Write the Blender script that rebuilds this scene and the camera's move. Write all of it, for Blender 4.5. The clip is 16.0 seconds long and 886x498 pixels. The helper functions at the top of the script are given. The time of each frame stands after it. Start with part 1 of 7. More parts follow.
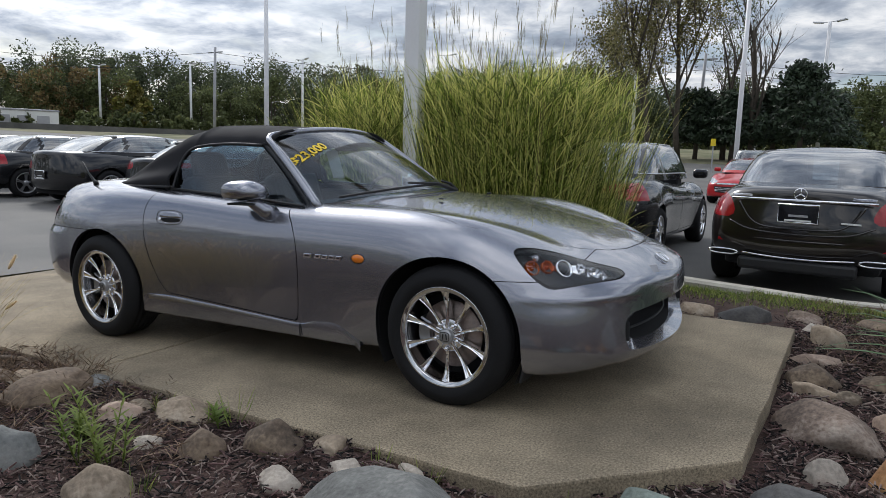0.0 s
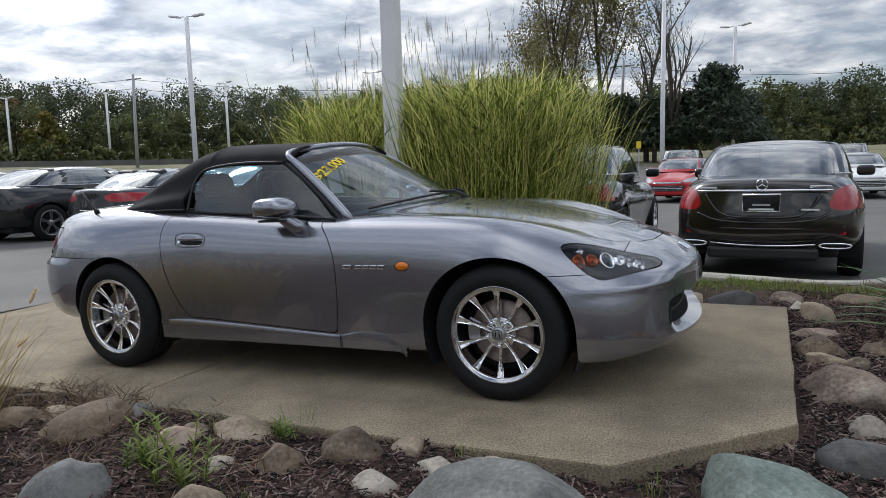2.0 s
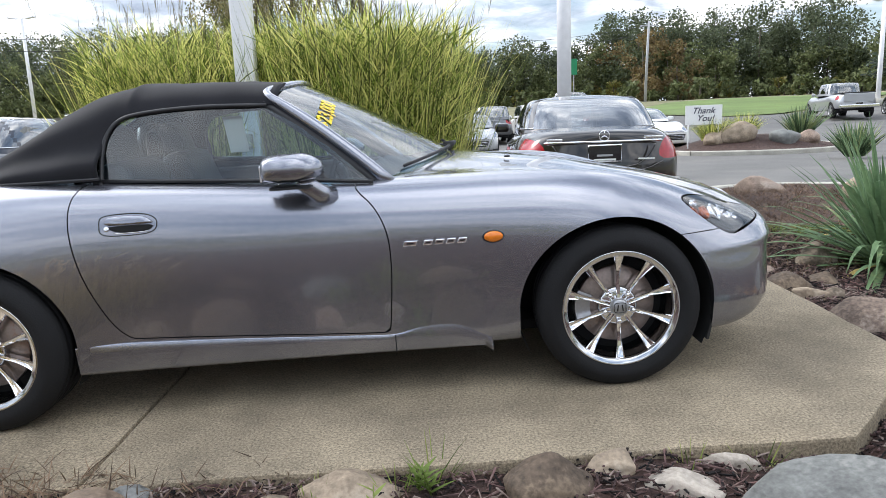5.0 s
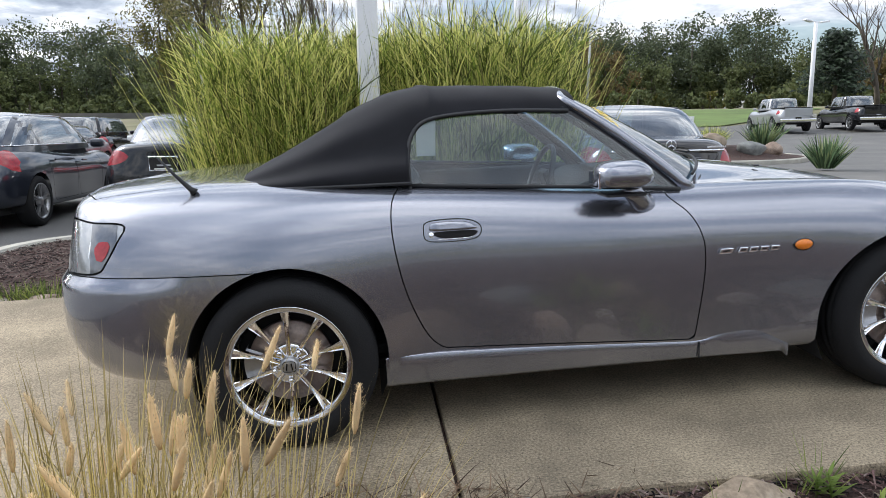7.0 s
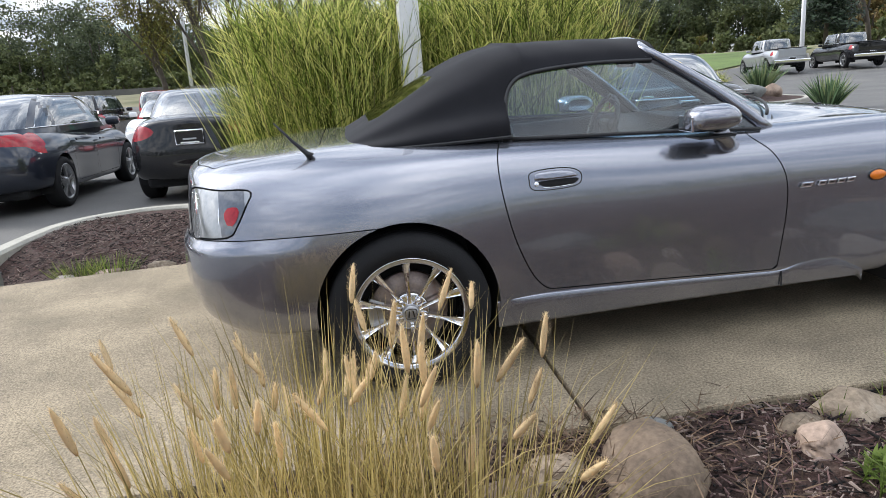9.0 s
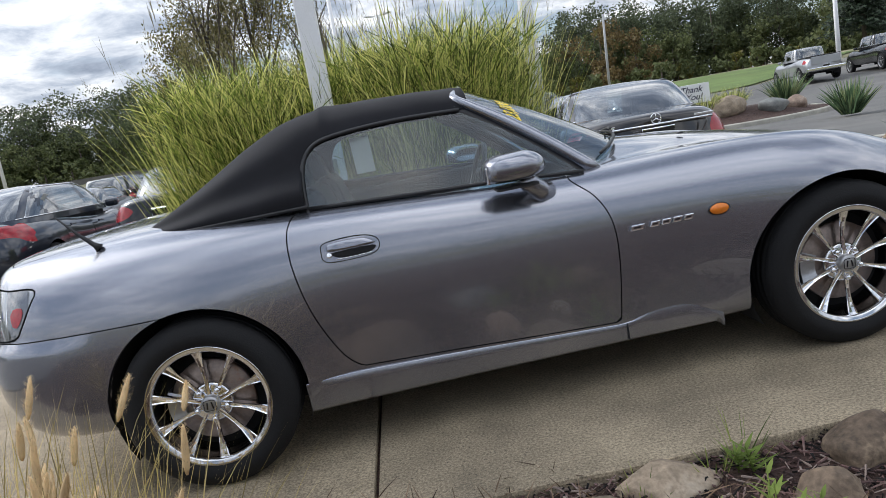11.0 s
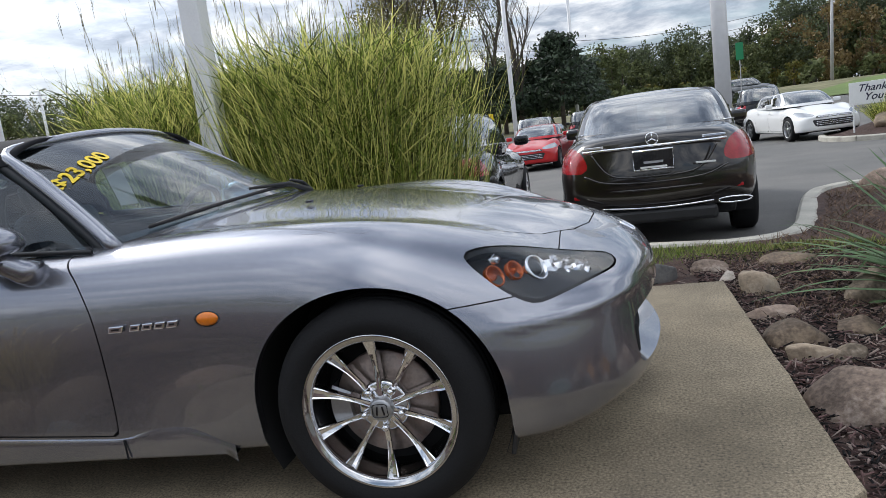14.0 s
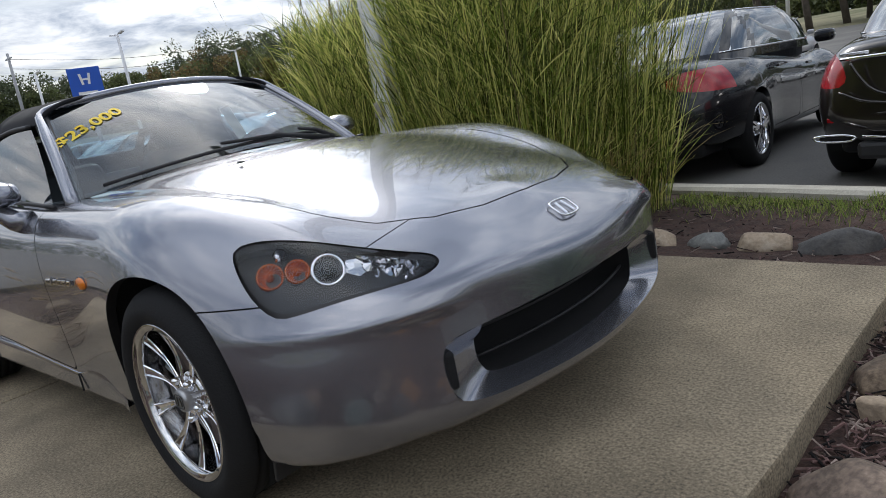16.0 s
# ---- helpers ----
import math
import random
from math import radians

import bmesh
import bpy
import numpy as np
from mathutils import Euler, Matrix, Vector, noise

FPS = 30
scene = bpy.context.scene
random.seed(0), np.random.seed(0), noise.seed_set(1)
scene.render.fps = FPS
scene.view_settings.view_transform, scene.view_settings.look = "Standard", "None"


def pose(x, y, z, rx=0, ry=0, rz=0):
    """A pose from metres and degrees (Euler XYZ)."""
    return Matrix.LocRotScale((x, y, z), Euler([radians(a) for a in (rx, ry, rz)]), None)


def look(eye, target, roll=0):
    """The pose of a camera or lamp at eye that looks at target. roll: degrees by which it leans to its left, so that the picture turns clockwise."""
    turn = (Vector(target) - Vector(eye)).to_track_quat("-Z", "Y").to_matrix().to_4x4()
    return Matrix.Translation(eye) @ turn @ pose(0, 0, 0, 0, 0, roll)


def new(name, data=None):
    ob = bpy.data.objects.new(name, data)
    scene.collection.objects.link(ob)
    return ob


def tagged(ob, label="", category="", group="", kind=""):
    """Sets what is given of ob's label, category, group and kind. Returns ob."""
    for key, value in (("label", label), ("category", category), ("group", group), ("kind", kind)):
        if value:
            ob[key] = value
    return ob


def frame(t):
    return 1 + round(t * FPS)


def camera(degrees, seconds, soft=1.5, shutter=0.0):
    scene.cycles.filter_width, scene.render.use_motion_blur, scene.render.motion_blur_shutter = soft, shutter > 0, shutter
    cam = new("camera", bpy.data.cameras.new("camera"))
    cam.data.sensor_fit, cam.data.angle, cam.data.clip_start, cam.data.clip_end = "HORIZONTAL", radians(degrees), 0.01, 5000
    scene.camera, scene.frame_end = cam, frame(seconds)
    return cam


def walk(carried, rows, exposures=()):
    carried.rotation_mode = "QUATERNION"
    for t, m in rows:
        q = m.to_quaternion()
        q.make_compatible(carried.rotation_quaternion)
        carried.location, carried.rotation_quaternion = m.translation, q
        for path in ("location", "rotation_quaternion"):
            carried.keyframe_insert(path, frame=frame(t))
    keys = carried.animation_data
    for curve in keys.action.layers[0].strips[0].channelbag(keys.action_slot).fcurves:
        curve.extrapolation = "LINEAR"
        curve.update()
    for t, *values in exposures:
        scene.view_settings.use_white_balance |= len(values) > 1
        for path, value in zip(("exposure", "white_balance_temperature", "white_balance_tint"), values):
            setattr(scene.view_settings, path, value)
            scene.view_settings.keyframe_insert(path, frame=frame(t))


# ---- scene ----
cam = camera(66.0, 16.0, soft=0.75)
METRES = 9.65
BASE = pose(2.670, -3.304, 1.090, 0, 0, 30.47) @ pose(0, 0, 0, 0, 2.0, 0)
ROWS = [
    (0.0, 0.0, 0.0, 0.0, 0.23, -7.83, -1.71),
    (0.5, -0.0053, -0.0167, -0.0018, -1.16, -7.8, -1.65),
    (1.0, -0.0137, -0.025, -0.0016, -3.43, -7.38, -1.71),
    (1.5, -0.0315, -0.0177, -0.0033, -3.67, -6.33, -0.86),
    (2.0, -0.0528, -0.0084, -0.0044, -5.78, -6.56, 1.44),
    (2.5, -0.0605, 0.0071, -0.006, -14.16, -7.79, 2.97),
    (3.0, -0.0789, 0.0285, -0.004, -21.36, -7.88, 1.07),
    (5.5, -0.2182, 0.1313, -0.0055, -32.23, -12.11, 3.19),
    (6.0, -0.249, 0.1599, -0.0046, -33.32, -9.99, 6.17),
    (6.5, -0.2799, 0.1824, -0.0041, -34.77, -9.56, 1.01),
    (7.0, -0.3114, 0.1982, -0.0031, -37.1, -10.14, 0.9),
    (7.5, -0.3344, 0.2162, -0.0045, -37.17, -10.8, 1.02),
    (8.0, -0.3544, 0.2368, -0.0038, -39.8, -12.95, -0.13),
    (10.5, -0.3051, 0.1798, -0.0067, -32.37, -8.33, 8.6),
    (11.0, -0.2661, 0.1687, -0.0064, -34.61, -9.41, 9.76),
    (11.5, -0.2246, 0.1512, -0.0053, -28.11, -8.98, 9.1),
    (12.0, -0.1867, 0.1421, -0.009, -28.59, -9.81, 5.76),
    (12.5, -0.1464, 0.136, -0.0064, -30.32, -9.72, 10.79),
    (13.0, -0.1082, 0.1222, -0.0037, -17.11, -6.58, 9.53),
    (13.5, -0.0683, 0.1167, -0.0082, -18.64, -7.64, 7.66),
    (14.0, -0.0287, 0.1145, -0.0091, -17.74, -8.64, 7.15),
    (14.5, 0.011, 0.1156, -0.0103, -7.29, -12.89, 10.57),
    (15.0, 0.048, 0.13, -0.0085, -4.16, -11.68, 3.58),
    (15.5, 0.0821, 0.1423, -0.0112, 2.58, -11.65, 7.71),
    (16.0, 0.1197, 0.1472, -0.0114, 11.88, -12.81, 9.17),
]
# the pad slopes by two degrees: PAD takes its level frame into the world
PAD = Matrix.Rotation(radians(-2.0), 4, Vector((-0.507, 0.862, 0.0)))
PATH_ROWS = [(t, BASE @ pose(METRES * x, METRES * y, METRES * z, 90 + pitch, roll, yaw)) for t, x, y, z, yaw, pitch, roll in ROWS]
PATH_ROWS += [
    (3.2, look((1.693, -3.414, 1.056), (1.397, -1.457, 0.768), -1.6)),
    (5.3, look((0.346, -3.289, 1.089), (0.377, -1.337, 0.653), -4.4)),
    (8.2, look((-1.474, -3.144, 1.192), (-1.178, -1.240, 0.656), -3.2)),
    (10.3, look((-0.828, -3.351, 1.147), (-0.710, -1.386, 0.797), -8.7)),
]
PATH_ROWS.sort(key=lambda k: k[0])
walk(cam, [(t, PAD @ m) for t, m in PATH_ROWS],
     exposures=[(0.0, -0.2), (0.6, -0.05), (1.4, 0.0), (2.0, -0.15), (2.5, 0.0), (3.2, 0.45), (5.3, 0.85), (6.0, 0.9), (6.6, 0.6), (7.0, 0.5), (8.2, 0.6), (10.3, 0.45), (11.0, 0.25), (11.5, 0.35), (12.0, 0.2), (12.6, 0.4), (13.0, 0.25), (13.5, 0.05), (14.0, 0.2), (14.5, 0.25), (15.4, 0.3), (16.0, -0.1)])

# ---- sky, sun, exposure ----
SUN_AZ, SUN_EL = radians(-58), radians(34)      # azimuth from +y towards +x
sun_way = Vector((math.sin(SUN_AZ) * math.cos(SUN_EL), math.cos(SUN_AZ) * math.cos(SUN_EL), math.sin(SUN_EL)))
world = bpy.data.worlds.new("sky")
scene.world = world
world.use_nodes = True
wt = world.node_tree
wt.nodes.clear()


def wnode(kind, **inputs):
    n = wt.nodes.new(kind)
    for k, v in inputs.items():
        n.inputs[k].default_value = v
    return n


def wmath(op, a, b=None):
    n = wt.nodes.new("ShaderNodeMath")
    n.operation = op
    for i, v in enumerate((a, b)):
        if v is None:
            continue
        if isinstance(v, (int, float)):
            n.inputs[i].default_value = v
        else:
            wt.links.new(v, n.inputs[i])
    return n.outputs[0]


sky = wt.nodes.new("ShaderNodeTexSky")
sky.sky_type, sky.sun_disc = "NISHITA", False
sky.sun_elevation, sky.sun_rotation = SUN_EL, SUN_AZ
tc = wt.nodes.new("ShaderNodeTexCoord")
sep = wt.nodes.new("ShaderNodeSeparateXYZ")
wt.links.new(tc.outputs["Generated"], sep.inputs[0])
up = wmath("ADD", wmath("MAXIMUM", sep.outputs[2], 0.0), 0.16)
comb = wt.nodes.new("ShaderNodeCombineXYZ")
wt.links.new(wmath("DIVIDE", sep.outputs[0], up), comb.inputs[0])
wt.links.new(wmath("DIVIDE", sep.outputs[1], up), comb.inputs[1])


def cloud_noise(scale, detail, rough, dist=0.0):
    n = wt.nodes.new("ShaderNodeTexNoise")
    n.inputs["Scale"].default_value, n.inputs["Detail"].default_value = scale, detail
    n.inputs["Roughness"].default_value, n.inputs["Distortion"].default_value = rough, dist
    wt.links.new(comb.outputs[0], n.inputs["Vector"])
    return n.outputs["Fac"]


def wramp(fac, stops):
    n = wt.nodes.new("ShaderNodeValToRGB")
    while len(n.color_ramp.elements) < len(stops):
        n.color_ramp.elements.new(0.5)
    for e, (p, c) in zip(n.color_ramp.elements, stops):
        e.position, e.color = p, (*c, 1)
    wt.links.new(fac, n.inputs[0])
    return n.outputs[0]


big, fine = cloud_noise(1.1, 6, 0.55, 0.4), cloud_noise(3.2, 7, 0.6, 0.3)
cover = wramp(big, [(0.36, (0, 0, 0)), (0.50, (1, 1, 1))])
shade = wramp(wmath("ADD", wmath("MULTIPLY", big, 0.45), wmath("MULTIPLY", fine, 0.55)),
              [(0.36, (0.25, 0.30, 0.40)), (0.46, (0.50, 0.57, 0.69)), (0.54, (0.90, 0.95, 1.03)), (0.64, (1.45, 1.45, 1.46))])
# brighter cloud round the hidden sun
dot = wt.nodes.new("ShaderNodeVectorMath")
dot.operation = "DOT_PRODUCT"
wt.links.new(tc.outputs["Generated"], dot.inputs[0])
dot.inputs[1].default_value = sun_way
glow = wmath("POWER", wmath("MAXIMUM", dot.outputs["Value"], 0.0), 12.0)
# an overcast sky is darker at the horizon than overhead
lift = wmath("ADD", wmath("MULTIPLY", wmath("MAXIMUM", sep.outputs[2], 0.0), 1.05), 0.66)
gain = wmath("ADD", wmath("MULTIPLY", glow, 1.1), lift)
cloud_bg = wt.nodes.new("ShaderNodeBackground")
wt.links.new(shade, cloud_bg.inputs[0])
wt.links.new(gain, cloud_bg.inputs[1])
sky_bg = wt.nodes.new("ShaderNodeBackground")
wt.links.new(sky.outputs[0], sky_bg.inputs[0])
sky_bg.inputs[1].default_value = 0.11
mix = wt.nodes.new("ShaderNodeMixShader")
wt.links.new(wmath("ADD", wmath("MULTIPLY", cover, 0.80), 0.2), mix.inputs[0])
wt.links.new(sky_bg.outputs[0], mix.inputs[1])
wt.links.new(cloud_bg.outputs[0], mix.inputs[2])
wout = wt.nodes.new("ShaderNodeOutputWorld")
wt.links.new(mix.outputs[0], wout.inputs[0])

sun = new("sun", bpy.data.lights.new("sun", "SUN"))
sun.data.energy, sun.data.angle, sun.data.color = 1.9, radians(11), (1.0, 0.98, 0.95)
sun.matrix_world = look((0, 0, 30), Vector((0, 0, 30)) - sun_way)

# ---- materials ----
def mat(name, base, rough=0.5, metal=0.0, var=0.18, scale=6.0, fine=90.0, bump=0.15, spec=0.5, coat=0.0, tone=None, tone_at=0.55,
        random_tone=0.0, sheen=0.0, rough_var=0.1, island=0.0, transl=0.0, bump_dist=0.01, speck=None):
    """A node material: base colour varied at two scales, an optional second tone in patches, roughness and relief of its own."""
    m = bpy.data.materials.new(name)
    m.use_nodes = True
    nt = m.node_tree
    b = nt.nodes["Principled BSDF"]
    b.inputs["Roughness"].default_value, b.inputs["Metallic"].default_value = rough, metal
    b.inputs["Specular IOR Level"].default_value = spec
    b.inputs["Coat Weight"].default_value, b.inputs["Coat Roughness"].default_value = coat, 0.02
    if sheen:
        b.inputs["Sheen Weight"].default_value = sheen
    tc = nt.nodes.new("ShaderNodeTexCoord")
    co = tc.outputs["Object"]

    def noise_at(s, detail, rough_=0.5):
        n = nt.nodes.new("ShaderNodeTexNoise")
        n.inputs["Roughness"].default_value = rough_
        n.inputs["Scale"].default_value, n.inputs["Detail"].default_value = s, detail
        nt.links.new(co, n.inputs["Vector"])
        return n.outputs["Fac"]

    big, small = noise_at(scale, 4), noise_at(fine, 3)

    def math_(op, a, c):
        n = nt.nodes.new("ShaderNodeMath")
        n.operation = op
        for i, v in enumerate((a, c)):
            if isinstance(v, (int, float)):
                n.inputs[i].default_value = v
            else:
                nt.links.new(v, n.inputs[i])
        return n.outputs[0]

    f = math_("ADD", math_("MULTIPLY", big, 0.6), math_("MULTIPLY", small, 0.4))
    if random_tone:
        oi = nt.nodes.new("ShaderNodeObjectInfo")
        f = math_("ADD", f, math_("MULTIPLY", math_("SUBTRACT", oi.outputs["Random"], 0.5), random_tone))
    if island:
        ge = nt.nodes.new("ShaderNodeNewGeometry")
        f = math_("ADD", f, math_("MULTIPLY", math_("SUBTRACT", ge.outputs["Random Per Island"], 0.5), island))
    ramp = nt.nodes.new("ShaderNodeValToRGB")
    lo = [max(0.0, c * (1 - 1.6 * var)) for c in base]
    hi = [min(1.0, c * (1 + 1.6 * var)) for c in base]
    e = ramp.color_ramp.elements
    e[0].position, e[0].color = 0.25, (*lo, 1)
    e[1].position, e[1].color = 0.75, (*hi, 1)
    nt.links.new(f, ramp.inputs[0])
    col = ramp.outputs[0]
    if tone:
        mx = nt.nodes.new("ShaderNodeMix")
        mx.data_type = "RGBA"
        patch = nt.nodes.new("ShaderNodeValToRGB")
        patch.color_ramp.elements[0].position = tone_at - 0.06
        patch.color_ramp.elements[1].position = tone_at + 0.10
        src = math_("ADD", math_("MULTIPLY", noise_at(scale * 0.7 + 0.13, 5), 0.75), math_("MULTIPLY", small, 0.25))
        if island:
            src = math_("ADD", src, math_("MULTIPLY", math_("SUBTRACT", ge.outputs["Random Per Island"], 0.5), island))
        nt.links.new(src, patch.inputs[0])
        nt.links.new(patch.outputs[0], mx.inputs["Factor"])
        nt.links.new(col, mx.inputs["A"])
        mx.inputs["B"].default_value = (*tone, 1)
        col = mx.outputs["Result"]
    if speck:
        s_, k_ = speck
        for sc, kk in ((s_, k_), (s_ * 0.09, k_ * 0.16)):
            sp = nt.nodes.new("ShaderNodeValToRGB")
            el = sp.color_ramp.elements
            el.new(0.5)
            for e_, (pp, g_) in zip(el, ((0.30, 1 - 0.8 * kk), (0.50, 1.0), (0.70, 1 + 0.8 * kk))):
                e_.position, e_.color = pp, (g_, g_, g_, 1)
            nt.links.new(noise_at(sc, 7, 0.72), sp.inputs[0])
            mu = nt.nodes.new("ShaderNodeMix")
            mu.data_type, mu.blend_type = "RGBA", "MULTIPLY"
            mu.inputs["Factor"].default_value = 1.0
            nt.links.new(col, mu.inputs["A"])
            nt.links.new(sp.outputs[0], mu.inputs["B"])
            col = mu.outputs["Result"]
    if coat:
        b.inputs["Coat IOR"].default_value = 1.65 if metal else 1.5
    nt.links.new(col, b.inputs["Base Color"])
    if rough_var:
        nt.links.new(math_("ADD", math_("MULTIPLY", math_("SUBTRACT", big, 0.5), rough_var), rough), b.inputs["Roughness"])
    if bump:
        bp = nt.nodes.new("ShaderNodeBump")
        bp.inputs["Strength"].default_value, bp.inputs["Distance"].default_value = bump, bump_dist
        nt.links.new(math_("ADD", math_("MULTIPLY", big, 0.5), math_("MULTIPLY", small, 0.5)), bp.inputs["Height"])
        nt.links.new(bp.outputs[0], b.inputs["Normal"])
    if transl:
        tr = nt.nodes.new("ShaderNodeBsdfTranslucent")
        nt.links.new(col, tr.inputs["Color"])
        ms = nt.nodes.new("ShaderNodeMixShader")
        ms.inputs[0].default_value = transl
        nt.links.new(b.outputs[0], ms.inputs[1])
        nt.links.new(tr.outputs[0], ms.inputs[2])
        nt.links.new(ms.outputs[0], nt.nodes["Material Output"].inputs["Surface"])
    return m


def glass(name, tint, rough=0.0, base_mirror=0.07):
    """Thin tinted glass: clear transmission mixed with a mirror by Fresnel."""
    m = bpy.data.materials.new(name)
    m.use_nodes = True
    nt = m.node_tree
    nt.nodes.clear()
    tr, gl = nt.nodes.new("ShaderNodeBsdfTransparent"), nt.nodes.new("ShaderNodeBsdfGlossy")
    tr.inputs[0].default_value = (*tint, 1)
    gl.inputs["Roughness"].default_value = rough
    lw = nt.nodes.new("ShaderNodeLayerWeight")
    lw.inputs[0].default_value = 0.5
    pw, ad = nt.nodes.new("ShaderNodeMath"), nt.nodes.new("ShaderNodeMath")
    pw.operation, ad.operation = "POWER", "MULTIPLY_ADD"
    pw.inputs[1].default_value = 3.0
    nt.links.new(lw.outputs["Facing"], pw.inputs[0])
    nt.links.new(pw.outputs[0], ad.inputs[0])
    ad.inputs[1].default_value, ad.inputs[2].default_value = 0.8, base_mirror
    ms = nt.nodes.new("ShaderNodeMixShader")
    out = nt.nodes.new("ShaderNodeOutputMaterial")
    nt.links.new(ad.outputs[0], ms.inputs[0])
    nt.links.new(tr.outputs[0], ms.inputs[1])
    nt.links.new(gl.outputs[0], ms.inputs[2])
    nt.links.new(ms.outputs[0], out.inputs[0])
    return m


def paint(name, base, metal=0.0, rough=0.35, flake=0.0):
    return mat(name, base, rough=rough, metal=metal, var=0.04, scale=1.5, fine=900 if flake else 60, bump=flake, coat=1.0, spec=0.15, rough_var=0.03, bump_dist=0.0005)


M_SILVER = paint("silver_grey_metallic", (0.262, 0.268, 0.306), metal=0.86, rough=0.265, flake=0.03)
M_CHROME = mat("chrome", (0.84, 0.84, 0.86), rough=0.05, metal=1.0, var=0.03, bump=0.0, rough_var=0.04)
M_RIMLIP = mat("chrome_rim_lip", (0.66, 0.66, 0.67), rough=0.07, metal=1.0, var=0.05, bump=0.0, rough_var=0.03)
M_ALLOY = mat("dull_alloy", (0.42, 0.42, 0.43), rough=0.38, metal=0.9, var=0.1)
M_RUST = mat("brake_disc", (0.30, 0.24, 0.21), rough=0.45, metal=0.8, var=0.25, scale=12, tone=(0.20, 0.10, 0.06), tone_at=0.6)
M_TYRE = mat("tyre_rubber", (0.011, 0.011, 0.012), rough=0.80, spec=0.3, var=0.2, scale=8, fine=160, bump=0.3)
M_BLACK = mat("black_plastic", (0.015, 0.015, 0.017), rough=0.5, var=0.2, scale=10, bump=0.1)
M_GLOSSBLACK = mat("gloss_black", (0.012, 0.012, 0.014), rough=0.12, var=0.1, bump=0.0, coat=0.5)
M_DARK = mat("shadow_gap_black", (0.008, 0.008, 0.009), rough=0.9, var=0.1, bump=0.0)
M_FABRIC = mat("black_canvas", (0.016, 0.016, 0.019), rough=0.95, var=0.22, scale=5, fine=260, bump=0.15, sheen=0.04, bump_dist=0.002, spec=0.2)
# tint deepened and blued to stand in for the sky's reflection on the panes
M_GLASS = glass("sky_tinted_glass", (0.56, 0.71, 0.78), base_mirror=0.10)
M_BARREL = mat("bright_rim_barrel", (0.42, 0.42, 0.43), rough=0.16, metal=1.0, var=0.12)
M_TAILCLEAR = mat("clear_tail_plastic", (0.36, 0.37, 0.38), rough=0.16, metal=0.5, var=0.12, scale=25, bump=0.05, coat=1.0)
M_TINT = glass("tinted_glass", (0.46, 0.54, 0.57), base_mirror=0.30)
M_LENS = glass("lamp_lens", (0.93, 0.94, 0.95), base_mirror=0.03)
M_AMBER = mat("amber_plastic", (0.80, 0.21, 0.012), rough=0.2, var=0.1, scale=30, bump=0.05, coat=0.6)
M_AMBERDEEP = mat("deep_amber_plastic", (0.40, 0.078, 0.008), rough=0.22, metal=0.5, var=0.6, scale=45, bump=0.1, bump_dist=0.002, coat=0.15)
M_SMOKED = mat("smoked_tail_plastic", (0.13, 0.135, 0.15), rough=0.12, metal=0.4, var=0.2, scale=25, bump=0.05, coat=1.0)
M_RED = mat("red_lamp_plastic", (0.34, 0.010, 0.016), rough=0.18, var=0.3, scale=14, bump=0.05, bump_dist=0.002, coat=0.35)
M_YELLOW = mat("yellow_marker_paint", (0.85, 0.62, 0.03), rough=0.6, var=0.12, scale=25, bump=0.1)
M_LEATHER = mat("black_leather", (0.03, 0.03, 0.033), rough=0.55, var=0.2, scale=6, fine=220, bump=0.2, bump_dist=0.0008)
M_CARPET = mat("dark_trim", (0.035, 0.035, 0.04), rough=0.9, var=0.2, bump=0.1, bump_dist=0.001)
M_LAMPBLACK = mat("lamp_housing_black", (0.018, 0.018, 0.020), rough=0.45, var=0.15, scale=12, bump=0.05, bump_dist=0.001)
M_PAPER = mat("white_paper", (0.80, 0.80, 0.78), rough=0.8, var=0.04, bump=0.05)
M_SHEET = mat("price_sheet_paper", (0.80, 0.80, 0.78), rough=0.8, var=0.04, bump=0.0, transl=0.5)
M_CONCRETE = mat("pad_concrete", (0.276, 0.223, 0.153), rough=0.92, var=0.40, scale=1.7, fine=340, bump=0.2, tone=(0.178, 0.143, 0.096), tone_at=0.54, bump_dist=0.0012, speck=(110, 1.0))
M_KERB = mat("kerb_concrete", (0.40, 0.38, 0.33), rough=0.9, var=0.2, scale=3, fine=80, bump=0.4, tone=(0.25, 0.23, 0.2), tone_at=0.6, speck=(90, 0.25))
M_ASPHALT = mat("lot_asphalt", (0.118, 0.114, 0.108), rough=0.85, var=0.25, scale=0.6, fine=60, bump=0.4, tone=(0.158, 0.150, 0.138), tone_at=0.55, speck=(50, 0.22))
M_LINE = mat("road_paint_white", (0.62, 0.62, 0.60), rough=0.8, var=0.15, scale=5, bump=0.2)
M_MULCH = mat("bark_mulch_bed", (0.050, 0.026, 0.020), rough=0.95, var=0.5, scale=14, fine=80, bump=1.0, tone=(0.085, 0.055, 0.042), tone_at=0.58, bump_dist=0.02)
M_CHIP = mat("bark_chip", (0.080, 0.046, 0.042), rough=0.95, var=0.6, scale=5, fine=60, bump=0.4, island=1.0, tone=(0.27, 0.21, 0.18), tone_at=0.80)
M_LAWN = mat("lawn_turf", (0.105, 0.155, 0.040), rough=1.0, var=0.35, scale=0.25, fine=9, bump=0.4, tone=(0.11, 0.15, 0.04), tone_at=0.55)
M_FIELD = mat("rough_field", (0.20, 0.18, 0.10), rough=1.0, var=0.3, scale=0.2, fine=5, bump=0.4, tone=(0.09, 0.10, 0.04), tone_at=0.5)
M_POST = mat("white_post_paint", (0.80, 0.80, 0.82), rough=0.45, var=0.06, scale=2.5, bump=0.05, tone=(0.66, 0.65, 0.64), tone_at=0.70)
